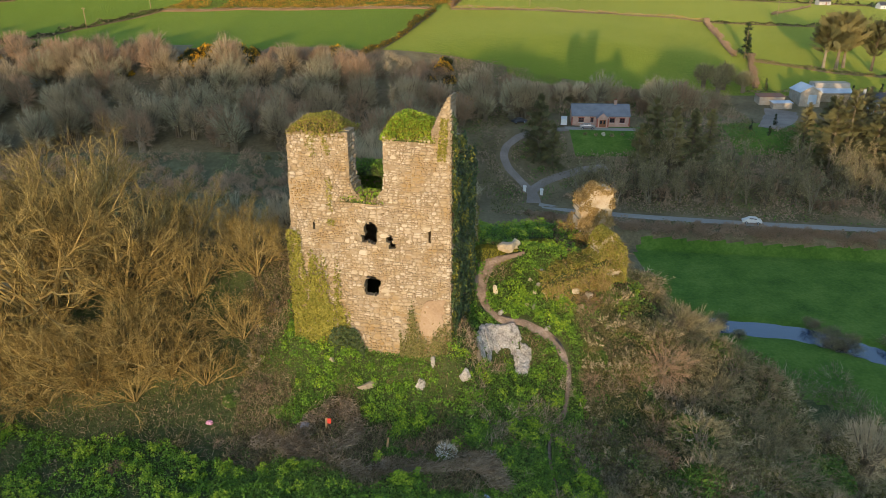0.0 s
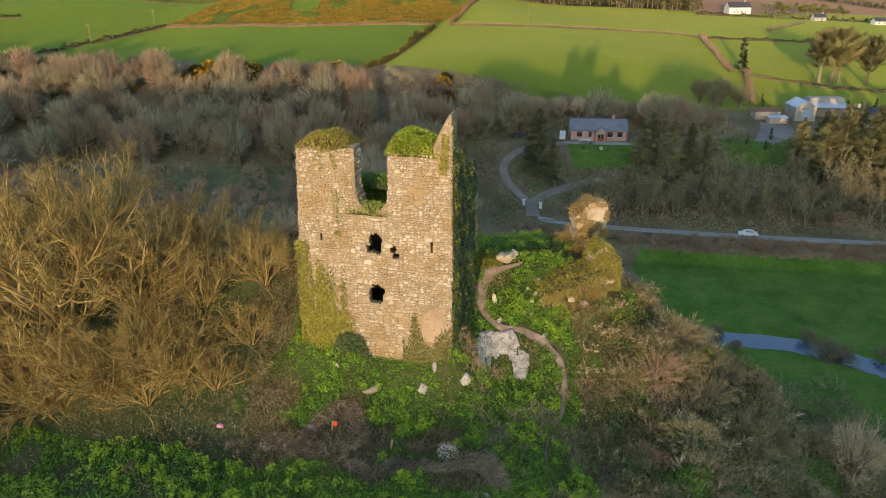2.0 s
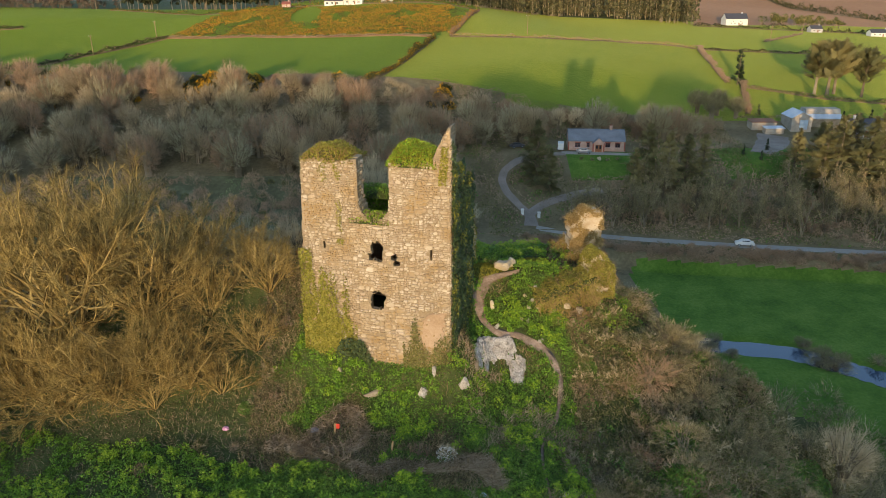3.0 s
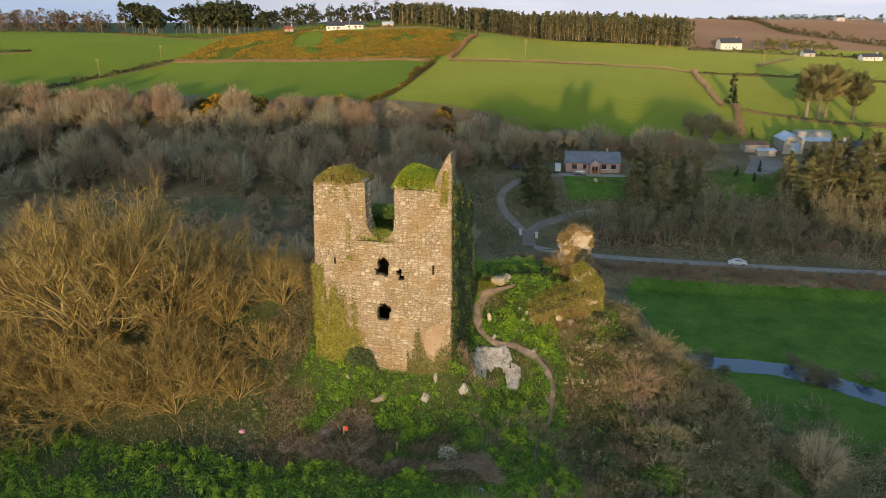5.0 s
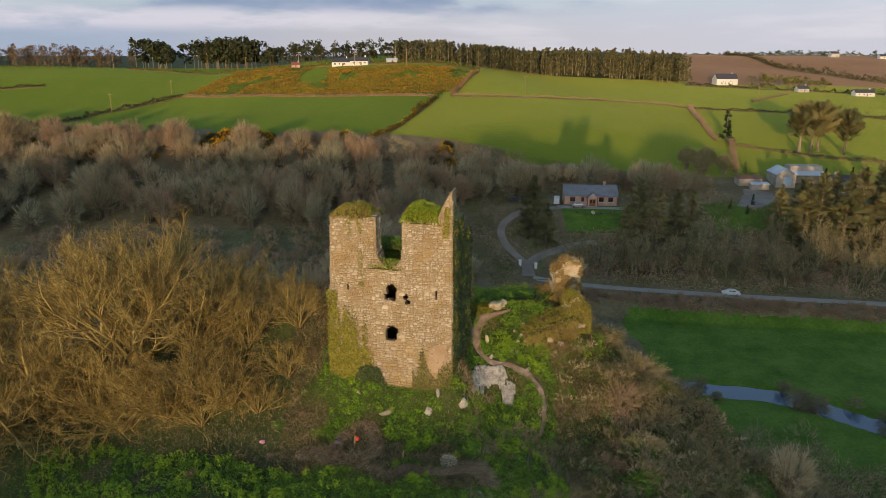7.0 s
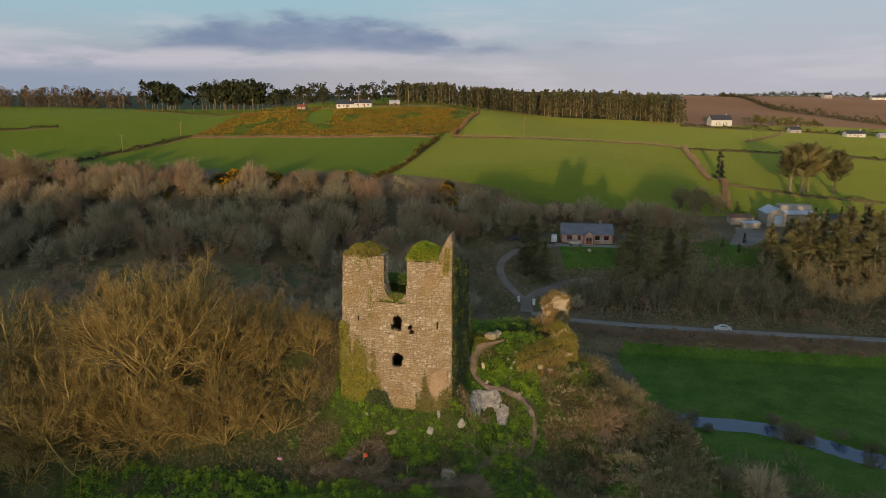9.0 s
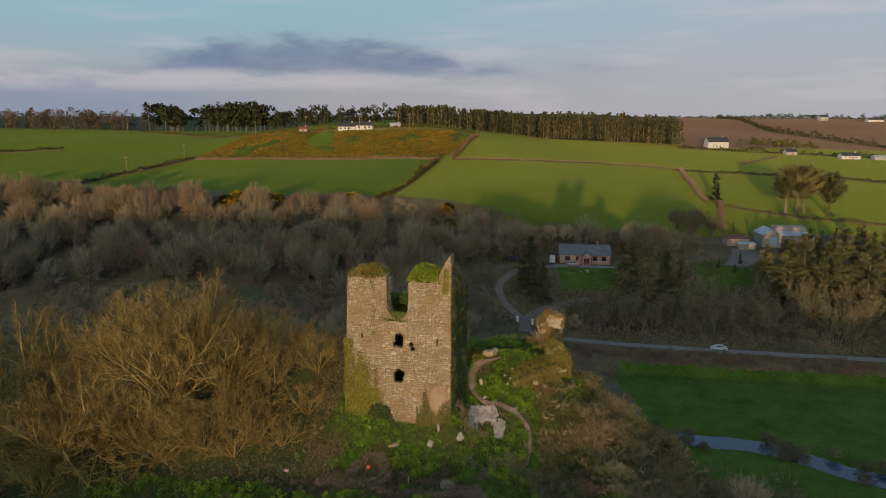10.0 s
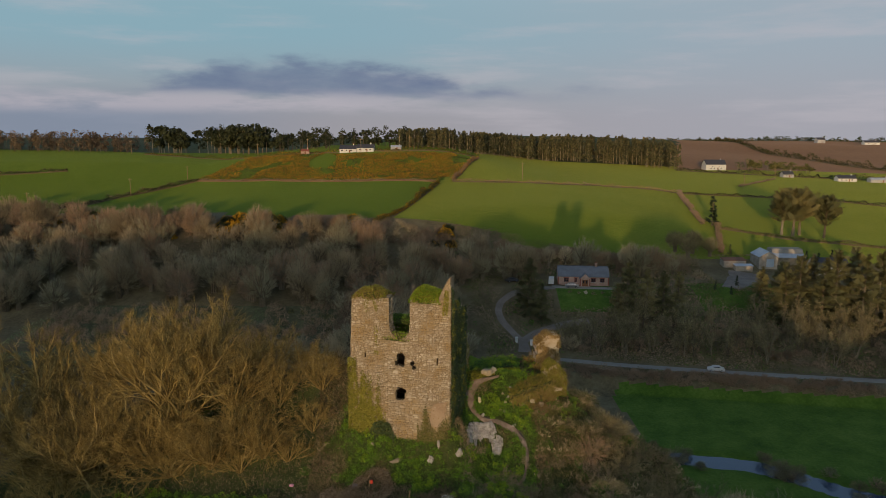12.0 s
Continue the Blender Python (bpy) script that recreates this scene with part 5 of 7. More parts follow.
for k in range(46):
    x, y = (r.uniform(-62, -11), r.uniform(15, 58)) if k < 22 else (r.uniform(-34, -12), r.uniform(12, 34))
    shrub(r.choice(["olive", "pale", "brown"]), x, y, r.uniform(1.4, 2.8))


def bare_tree_meshes(seed, stems, high, spread_out, spec, rad=0.16, mat=M_TWIG, wood_mat=None, lean=0.55, bw=0.014, reach=(0.62, 0.85)):
    rr = np.random.default_rng(seed)
    wood, tw = Heap(), Heap()
    for k in range(stems):
        a = 2 * math.pi * (k + rr.uniform(0, 0.7)) / stems
        o = rr.uniform(0.15, 1.0) * lean * spread_out
        d = unit(np.array([math.cos(a) * o, math.sin(a) * o, 1.0]))
        p = np.array([math.cos(a), math.sin(a), 0]) * 0.35 * rr.uniform(0.3, 1)
        grow(rr, wood, tw, p, d, high * rr.uniform(*reach), rad * rr.uniform(0.7, 1.2), 0, spec, bw)
    return [("trunk", wood.mesh("trunk", wood_mat or M_BARK)), ("crown", tw.mesh("crown", mat))]


NEAR_SPEC = [(7, 0.46, 0.50, 7, 0.10, 0.02, 5), (5, 0.52, 0.48, 4, 0.14, 0.04, 3), (5, 0.58, 0.44, 3, 0.16, 0.05, 3), (4, 0.8, 0.4, 1, 0.1, 0.06, 3)]
BIG = [bare_tree_meshes(400 + k, 18, 9.2, 2.1, NEAR_SPEC, 0.125, M_TWIG_G, M_TRUNK_G, 0.66, 0.022, (0.74, 0.88)) for k in range(2)]
LOW_SPEC = [(6, 0.48, 0.5, 6, 0.11, 0.02, 4), (5, 0.54, 0.48, 3, 0.15, 0.04, 3), (4, 0.6, 0.46, 2, 0.16, 0.06, 3), (4, 0.8, 0.4, 1, 0.12, 0.08, 3)]
LOW = [bare_tree_meshes(410 + k, 16, 9.2, 2.1, LOW_SPEC, 0.13, M_TWIG_G, M_TRUNK_G, 0.66, 0.034, (0.75, 0.9)) for k in range(2)]
GREYT = [bare_tree_meshes(416 + k, 9, 9.6, 1.4, LOW_SPEC, 0.12, M_TWIG_P, M_BARK, 0.6, 0.03) for k in range(2)]
for k, (x, y, s) in enumerate(((31.0, 11.0, 0.95), (34.0, 9.0, 1.0), (36.5, 12.5, 1.0), (33.0, 14.5, 1.0), (38.5, 8.0, 0.9), (30.5, 6.5, 0.6), (40, 15, 0.9), (35.5, 5.0, 0.75))):
    thing_from("bare_tree", GREYT[k % 2], place(x, y, s, k * 2.1, 0.1), "grey-olive leafless tree below the crag", "tree", "trees below the crag")
for k, (x, y, s) in enumerate(((-27.2, 6, 1.16), (-35.5, 3.5, 0.98), (-44, 7, 1.0), (-21.8, 6.3, 0.80), (-17.2, 6.0, 0.52), (-31.5, 12, 1.1), (-26.6, 10.5, 1.02), (-40, 14, 1.02), (-12.9, 6.6, 0.42),
                               (-29.5, 3.6, 0.8), (-23, 1.8, 0.66), (-38, 3.5, 0.8), (-50, 2, 0.95), (-18, 2.2, 0.52), (-33, 3.8, 0.62), (-45, 0, 0.8), (-19.5, 11, 0.55), (-26, 1.9, 0.5), (-14.6, 10.5, 0.38), (-48, 14, 1.6), (-20, 1.2, 0.42), (-15.5, 1.6, 0.36), (-34, 5.0, 0.6), (-27, 2.0, 0.6), (-39, 2.5, 0.6), (-20.5, 3.2, 0.55), (-13.4, 3.6, 0.34))):
    thing_from("bare_tree", (BIG if s > 0.6 else LOW)[k % 2], place(x, y, s, k * 2.1, 0.1), "leafless many-stemmed tree, twigs golden in evening sun", "tree", "bare trees beside the tower")

# ---- small man-made things on the hill ----
M_POST = flat("weathered_post", (0.28, 0.19, 0.10), 0.85)
M_RED = flat("red_plastic", (0.55, 0.05, 0.03), 0.5)
M_PINK = flat("pink_plastic", (0.65, 0.3, 0.42), 0.4)
M_BLUE = flat("pale_blue_plastic", (0.35, 0.45, 0.62), 0.4)


def post_bm(h, r0):
    bm = bmesh.new()
    bmesh.ops.create_cone(bm, cap_ends=True, segments=10, radius1=r0, radius2=r0 * 0.86, depth=h, matrix=Matrix.Translation((0, 0, h / 2)))
    bmesh.ops.bevel(bm, geom=[e for e in bm.edges if abs(e.verts[0].co.z - h) < 1e-4 and abs(e.verts[1].co.z - h) < 1e-4], offset=r0 * 0.25, segments=2, affect="EDGES")
    return bm


for k, (x, y, h, red) in enumerate(((-7.25, -2.4, 0.95, True), (-3.6, -4.0, 0.95, False), (0.95, -5.3, 0.6, False))):
    e = empty("fence_post", Matrix.Translation((x, y, hz(x, y) - 0.1)) @ Matrix.Rotation(0.06 * (k + 1), 4, "Y"))
    part("post", post_bm(h, 0.075), M_POST, e)
    if red:
        bm = box_bm(0.17, -0.05, h - 0.2, 0.22, 0.05, 0.36, 0.02)
        part("notice_board", bm, M_RED, e, "small red board fixed to the post")
    tagged(e, "weathered wooden post with a red board" if red else "short weathered wooden fence post in dead grass", "post", "fence posts")


def rag(name, x, y, s, mat, label):
    bm = bmesh.new()
    bmesh.ops.create_icosphere(bm, subdivisions=3, radius=1)
    for v in bm.verts:
        v.co *= 1 + 0.35 * noise.noise(v.co * 2.2 + Vector((x, y, 0)))
        v.co.z *= 0.6
    e = empty(name, Matrix.Translation((x, y, hz(x, y) + 0.5 * s)) @ Matrix.Diagonal((s, s * 0.7, s, 1)))
    part("wrap", bm, mat, e)
    return tagged(e, label, "litter")


rag("plastic_bag", -14.6, -1.0, 0.22, M_PINK, "crumpled pink and white plastic bag caught in brambles")
rag("plastic_bag", -8.6, -1.9, 0.3, flat("grey_plastic", (0.3, 0.3, 0.34), 0.4), "crumpled grey plastic sheet on dead grass")
rag("plastic_bag", 1.8, -7.7, 0.2, M_BLUE, "crumpled pale blue plastic in dead grass")

# ---- valley: stream, road, drive ----
def smooth_line(pts, step):
    pts = np.asarray(pts, float)
    d = np.concatenate([[0], np.cumsum(np.linalg.norm(np.diff(pts, axis=0), axis=1))])
    s = np.arange(0, d[-1], step)
    xy = np.stack([np.interp(s, d, pts[:, 0]), np.interp(s, d, pts[:, 1])], 1)
    for _ in range(int(6 / step)):
        xy[1:-1] = (xy[:-2] + xy[1:-1] * 2 + xy[2:]) / 4
    return xy


M_WATER, wnt, wb = material("stream_water", 0.06, 0, 0.5)
# blue of the reflected sky is tinted into the water's base colour
wb.inputs["Base Color"].default_value = (0.012, 0.035, 0.075, 1)
bump(wnt, wb, noise_node(wnt, 1.2, 3).outputs[0], 0.12, 0.03)
sl = smooth_line(STREAM, 1.0)
tn = unit(np.gradient(sl, axis=0))
nn_ = np.stack([-tn[:, 1], tn[:, 0]], 1)
wv = np.concatenate([np.c_[sl + nn_ * 2.9, np.full(len(sl), -42.95)], np.c_[sl - nn_ * 2.9, np.full(len(sl), -42.95)]])
L_ = len(sl)
stream = link_mesh("stream_water", wv.tolist(), [(i, i + 1, i + 1 + L_, i + L_) for i in range(L_ - 1)], M_WATER)
tagged(stream, "still dark stream reflecting the blue sky", "stream", kind="structure")

ROAD = [(23.5, 130.0), (37, 127), (58, 122.5), (75, 119.2), (93, 116.2), (108, 113.8), (150, 107), (260, 96)]
ribbon("road", ROAD, [3.3] * len(ROAD), M_TARMAC, 0.12, "narrow pale grey tarmac lane along the valley", step=1.0, edge=0.03, cat="road")
DRIVE = [(22.5, 131), (22.6, 136), (20.2, 141), (17.2, 146), (16.1, 151), (17.3, 155.4), (21, 159.5), (28, 163), (36, 164.8)]
ribbon("driveway", DRIVE, [4.5, 3.2, 2.7, 2.6, 2.6, 2.6, 2.7, 3, 4], M_GRAVEL, 0.12, "grey gravel driveway curving up to the cottage", step=0.8, edge=0.05, cat="road")
ribbon("driveway", [(22.6, 137), (26, 141), (30, 143.2), (37, 145.8), (44, 147)], [3.5, 3, 3, 3, 3], M_GRAVEL, 0.14, "grey gravel side drive behind the gate", step=0.8, edge=0.05, cat="road")
ribbon("yard", [(35.0, 165.6), (44, 165.0), (56, 164.0)], [3.6, 3.4, 3.2], M_TARMAC, 0.16, "pale concrete apron along the cottage front", step=0.8, edge=0.03, cat="yard")
ribbon("yard", [(94, 165), (101, 174), (106, 184)], [7, 11, 12], M_GRAVEL, 0.14, "brown farmyard in front of the stone barn", step=0.8, edge=0.05, cat="yard")


# ---- buildings ----
M_SLATE = two_scale("blue_grey_slate", (0.12, 0.13, 0.15), (0.175, 0.19, 0.215), (0.24, 0.255, 0.28), 0.5, 4.0, 0.6, 0.2, 0.02, "island", 0.4)
M_PINKSTONE = two_scale("pinkish_stone_facing", (0.34, 0.21, 0.165), (0.46, 0.31, 0.25), (0.57, 0.42, 0.36), 0.6, 5.0, 0.9, 0.4, 0.02)
M_QUOIN = flat("red_brick_trim", (0.30, 0.09, 0.06), 0.85)
M_WHITEWALL = flat("white_painted_wall", (0.62, 0.61, 0.58), 0.8)
M_GREYWALL = flat("grey_rendered_wall", (0.42, 0.41, 0.40), 0.85)
M_BARNSTONE = two_scale("barn_rubble_stone", (0.22, 0.18, 0.14), (0.36, 0.31, 0.25), (0.48, 0.43, 0.36), 0.6, 4.0, 0.9, 0.5, 0.03)
M_TIN = two_scale("galvanised_sheet", (0.30, 0.34, 0.39), (0.41, 0.46, 0.52), (0.52, 0.57, 0.62), 0.3, 3.0, 0.45, 0.2, 0.02)
M_RUST = flat("rusty_sheet", (0.20, 0.09, 0.05), 0.8)
M_DARKROOF = flat("dark_roof_slate", (0.06, 0.06, 0.07), 0.7)
M_BROWNWOOD = flat("brown_door_wood", (0.22, 0.085, 0.035), 0.6)
M_FRAME = flat("dark_red_window_frame", (0.20, 0.05, 0.035), 0.6)
M_WHITEFRAME = flat("white_window_frame", (0.75, 0.75, 0.73), 0.5)
M_GLASS, gnt, gb = material("window_glass", 0.08, 0, 0.6)
gb.inputs["Base Color"].default_value = (0.02, 0.024, 0.03, 1)


def prism_bm(L, W, z0, z1, over=0.3, thick=0.14):
    """A gabled roof shell with eaves, ridge along x."""
    bm = bmesh.new()
    hw = W / 2 + over
    drop = (z1 - z0) * over / (W / 2)
    x = L / 2 + over * 0.6
    sec = [(-hw, z0 - drop), (0, z1), (hw, z0 - drop), (hw, z0 - drop + thick), (0, z1 + thick * 1.15), (-hw, z0 - drop + thick)]
    va = [bm.verts.new((-x, a, b)) for a, b in sec]
    vb = [bm.verts.new((x, a, b)) for a, b in sec]
    n = len(sec)
    for i in range(n):
        bm.faces.new([va[i], vb[i], vb[(i + 1) % n], va[(i + 1) % n]])
    bm.faces.new(va[::-1])
    bm.faces.new(vb)
    bmesh.ops.recalc_face_normals(bm, faces=bm.faces)
    return bm


def gable_bm(L, W, H, R):
    """Walls with gables as one solid, ridge along x."""
    bm = bmesh.new()
    sec = [(-W / 2, -0.8), (W / 2, -0.8), (W / 2, H), (0, H + R - 0.06), (-W / 2, H)]
    va = [bm.verts.new((-L / 2, a, b)) for a, b in sec]
    vb = [bm.verts.new((L / 2, a, b)) for a, b in sec]
    for i in range(5):
        bm.faces.new([va[i], vb[i], vb[(i + 1) % 5], va[(i + 1) % 5]])
    bm.faces.new(va[::-1])
    bm.faces.new(vb)
    bmesh.ops.recalc_face_normals(bm, faces=bm.faces)
    return bm


def window(parent, x, y, z, w, h, frame_mat, sill=True, name="window"):
    """A window on a wall facing -y: frame, pane, sill and glazing bar as parts of one window."""
    f = bmesh.new()
    t = 0.09
    for cx, cz, sx, sz in ((x - w / 2, z, t, h + t), (x + w / 2, z, t, h + t), (x, z + h / 2, w - t, t), (x, z - h / 2, w - t, t), (x, z, 0.06, h - t), (x, z + h * 0.12, w - t, 0.05)):
        box_bm(cx, y - 0.04, cz, sx, 0.1, sz, 0, f)
    win = part(name, f, frame_mat, parent)
    part("pane", box_bm(x, y - 0.012, z, w - 0.02, 0.03, h - 0.02), M_GLASS, win)
    if sill:
        part("sill", box_bm(x, y - 0.1, z - h / 2 - 0.1, w + 0.3, 0.22, 0.08, 0.01), M_WHITEWALL, win)
    return win


def chimney(parent, x, y, z, mat, h=1.1):
    c = part("chimney", box_bm(x, y, z + h / 2 - 0.3, 0.75, 0.6, h + 0.6, 0.02), mat, parent)
    part("chimney_cap", box_bm(x, y, z + h + 0.06, 0.92, 0.76, 0.12, 0.02), mat, c)
    for k in (-0.18, 0.18):
        bm = bmesh.new()
        bmesh.ops.create_cone(bm, cap_ends=True, segments=10, radius1=0.11, radius2=0.09, depth=0.34, matrix=Matrix.Translation((x + k, y, z + h + 0.29)))
        part("chimney_pot", bm, M_QUOIN, c)


def house(name, x, y, rz, L, W, H, R, wall, roof, label, wins, chims, door=None, frame_mat=M_WHITEFRAME, z=None):
    e = empty(name, Matrix.Translation((x, y, hz(x, y) if z is None else z)) @ Matrix.Rotation(rz, 4, "Z"))
    w = part("wall", gable_bm(L, W, H, R), wall, e)
    part("roof", prism_bm(L, W, H + 0.02, H + R + 0.02), roof, e)
    part("ridge_tile", box_bm(0, 0, H + R + 0.2, L + 0.3, 0.3, 0.1, 0.03), M_DARKROOF, e)
    for wx, wz, ww, wh in wins:
        window(e, wx, -W / 2, wz, ww, wh, frame_mat)
    for cx in chims:
        chimney(e, cx, 0, H + R, wall)
    if door:
        d = part("door", box_bm(door[0], -W / 2 - 0.05, 1.03, door[1], 0.1, 2.1, 0.01), M_BROWNWOOD, e)
        part("handle", box_bm(door[0] + door[1] * 0.36, -W / 2 - 0.12, 1.0, 0.05, 0.06, 0.16, 0.01), M_DARKROOF, d)
    return tagged(e, label, "house")


cottage = house("cottage", 46.0, 171.2, radians(-5), 16.6, 7.4, 2.9, 2.7, M_PINKSTONE, M_SLATE, "pink stone cottage with blue slate roof and gabled porch",
                [(-5.6, 1.6, 1.5, 1.25), (-2.5, 1.6, 0.8, 1.25), (3.3, 1.6, 1.4, 1.25), (6.2, 1.6, 1.4, 1.25)], [4.4], None, M_FRAME)
pb = gable_bm(2.2, 3.2, 2.5, 1.5)
bmesh.ops.transform(pb, matrix=Matrix.Translation((0.4, -4.4, 0)) @ Matrix.Rotation(radians(90), 4, "Z"), verts=pb.verts)
porch = part("porch", pb, M_PINKSTONE, cottage)
pr = prism_bm(2.2, 3.2, 2.52, 4.02, 0.22, 0.12)
bmesh.ops.transform(pr, matrix=Matrix.Translation((0.4, -4.4, 0)) @ Matrix.Rotation(radians(90), 4, "Z"), verts=pr.verts)
part("porch_roof", pr, M_SLATE, porch)
cd = part("door", box_bm(0.4, -5.53, 1.05, 1.9, 0.08, 2.1, 0.01), M_BROWNWOOD, cottage, "double brown timber door")
for wx in (-0.08, 0.88):
    part("door_pane", box_bm(wx, -5.58, 1.4, 0.5, 0.03, 1.0), M_GLASS, cd)
for qx in (-8.25, 8.25, -1.15, 1.95):
    part("quoin", box_bm(qx, -3.73 if abs(qx) > 3 else -5.52, 1.25, 0.35, 0.05, 2.5, 0.01), M_QUOIN, cottage, "red brick corner strip")
for wx in (-5.6, -2.5, 3.3, 6.2):
    part("window_surround", box_bm(wx, -3.71, 2.38, 1.9 if abs(wx) > 3 else 1.2, 0.05, 0.22, 0.01), M_QUOIN, cottage, "red brick window head")

# stone barn: gabled block and a long wing, low sheds beside it
barn = empty("barn", Matrix.Translation((116.2, 191.5, hz(116.2, 191.5))) @ Matrix.Rotation(radians(-4), 4, "Z"))
bw = gable_bm(9.0, 6.4, 3.7, 1.9)
bmesh.ops.transform(bw, matrix=Matrix.Rotation(radians(90), 4, "Z"), verts=bw.verts)
part("wall", bw, M_BARNSTONE, barn)
br_ = prism_bm(9.0, 6.4, 3.72, 5.62, 0.25, 0.1)
bmesh.ops.transform(br_, matrix=Matrix.Rotation(radians(90), 4, "Z"), verts=br_.verts)
part("roof", br_, M_TIN, barn, "pale galvanised sheet roof")
ww_ = gable_bm(11, 6.5, 3.3, 1.9)
bmesh.ops.transform(ww_, matrix=Matrix.Translation((8.0, 1.0, 0)), verts=ww_.verts)
part("wing_wall", ww_, M_BARNSTONE, barn)
wr_ = prism_bm(11, 6.5, 3.32, 5.22, 0.25, 0.1)
bmesh.ops.transform(wr_, matrix=Matrix.Translation((8.0, 1.0, 0)), verts=wr_.verts)
part("wing_roof", wr_, M_TIN, barn, "pale galvanised sheet roof")
part("barn_door", box_bm(0.6, -4.53, 1.5, 2.6, 0.08, 3.0, 0.02), flat("faded_blue_door", (0.30, 0.38, 0.46), 0.7), barn, "tall faded blue sheeted door")
for k in range(5):
    part("roof_rib", box_bm(3.6 + 1.9 * k, 1.0 - 1.78, 4.33, 0.07, 3.9, 0.05), M_TIN, barn)
    barn.children[-1].matrix_basis = Matrix.Translation((0, -0.78, 4.38)) @ Matrix.Rotation(math.atan2(1.9, 3.25), 4, "X") @ Matrix.Translation((0, 0.78, -4.33))
tagged(barn, "rubble stone barn with pale galvanised sheet roof", "barn")
for nm, x, y, L, W, H, wall, roof, lb in (("shed", 104.5, 190.5, 8, 4, 2.3, M_BARNSTONE, M_RUST, "low open stone shed with rusty sheet roof"), ("shed", 106.5, 186.0, 6, 2.4, 1.7, M_BARNSTONE, M_TIN, "low stone lean-to beside the barn")):
    e = empty(nm, Matrix.Translation((x, y, hz(x, y))))
    part("wall", box_bm(0, 0, H / 2 - 0.3, L, W, H + 0.6, 0.05), wall, e)
    rb = box_bm(0, 0, 0, L + 0.5, W + 0.6, 0.1, 0.02)
    bmesh.ops.transform(rb, matrix=Matrix.Translation((0, 0, H + 0.2)) @ Matrix.Rotation(radians(7), 4, "X"), verts=rb.verts)
    part("roof", rb, roof, e)
    tagged(e, lb, "shed")
house("farmhouse", 135.5, 184.0, radians(-3), 12, 6.5, 3.0, 2.2, M_GREYWALL, M_DARKROOF, "low grey farmhouse with dark slate roof", [(-3.6, 1.6, 1.1, 1.1), (0.5, 1.6, 1.0, 1.1), (3.6, 1.6, 1.1, 1.1)], [-4.6], (-1.6, 1.0))
for k, (x, y, rz, L, W, H, R, wall, roof, lb, wins) in enumerate((
        (-55, 338, 0.02, 13, 8, 2.8, 2.6, M_WHITEWALL, M_DARKROOF, "white bungalow with dark roof on the far ridge", [(-4.5, 1.5, 1.6, 1.2), (-1.0, 1.5, 1.2, 1.2), (2.5, 1.5, 1.6, 1.2)]),
        (-45, 337, -0.05, 13, 8, 2.8, 2.6, M_WHITEWALL, M_DARKROOF, "white bungalow with dark roof on the far ridge", [(-4.0, 1.5, 1.6, 1.2), (0.5, 1.5, 1.2, 1.2), (4.0, 1.5, 1.6, 1.2)]),
        (-80, 341, 0.1, 6, 5, 2.4, 1.6, M_PINKSTONE, M_QUOIN, "small red-roofed outbuilding on the far ridge", [(0, 1.4, 1.0, 0.9)]),
        (-28, 336, 0.0, 8, 5, 2.4, 1.2, M_GREYWALL, M_TIN, "grey farm shed on the far ridge", [(0, 1.3, 1.2, 0.9)]),
        (190, 440, 0.05, 20, 11, 5.4, 4.3, M_WHITEWALL, M_DARKROOF, "white two-storey farmhouse with dark roof", [(-5, 1.6, 1.3, 1.3), (-1.7, 1.6, 1.3, 1.3), (1.7, 1.6, 1.3, 1.3), (5, 1.6, 1.3, 1.3), (-3.4, 3.2, 1.0, 0.9), (3.4, 3.2, 1.0, 0.9)]),
        (221, 396, 0.1, 10, 6, 2.8, 2.4, M_GREYWALL, M_DARKROOF, "small grey cottage among garden trees", [(-2.5, 1.5, 1.1, 1.1), (2.5, 1.5, 1.1, 1.1)]),
        (250, 380, 0.0, 16, 7, 2.8, 2.4, M_WHITEWALL, M_DARKROOF, "long low white house with dark roof", [(-5, 1.5, 1.4, 1.1), (-1, 1.5, 1.4, 1.1), (4, 1.5, 1.4, 1.1)]),
        (270, 378, 0.0, 18, 6, 2.6, 1.4, M_GREYWALL, M_TIN, "long pale farm shed beside the white house", [(0, 1.4, 1.2, 0.9)]),
        (440, 675, 0.0, 22, 8, 3.2, 2.6, M_WHITEWALL, M_DARKROOF, "far white house on the skyline", [(-5, 1.6, 1.6, 1.2), (5, 1.6, 1.6, 1.2)]),
        (395, 690, 0.1, 12, 8, 5.0, 2.8, M_GREYWALL, M_DARKROOF, "far grey house on the skyline", [(-3, 1.6, 1.4, 1.2), (3, 1.6, 1.4, 1.2)]))):
    house("house", x, y, rz, L, W, H, R, wall, roof, lb, wins, [L * 0.3], (0.2 if k == 2 else L * 0.1, 1.0)).scale = (0.72, 0.72, 0.72)
for x, y in ((20.6, 136.4), (24.8, 135.2)):
    e = empty("gate_pillar", Matrix.Translation((x, y, hz(x, y))))
    part("shaft", box_bm(0, 0, 0.5, 0.7, 0.7, 1.6, 0.04), M_WHITEWALL, e)
    part("capstone", box_bm(0, 0, 1.4, 0.9, 0.9, 0.2, 0.05), M_WHITEWALL, e)
    tagged(e, "white painted masonry gate pillar with capstone", "pillar", "gate pillars")


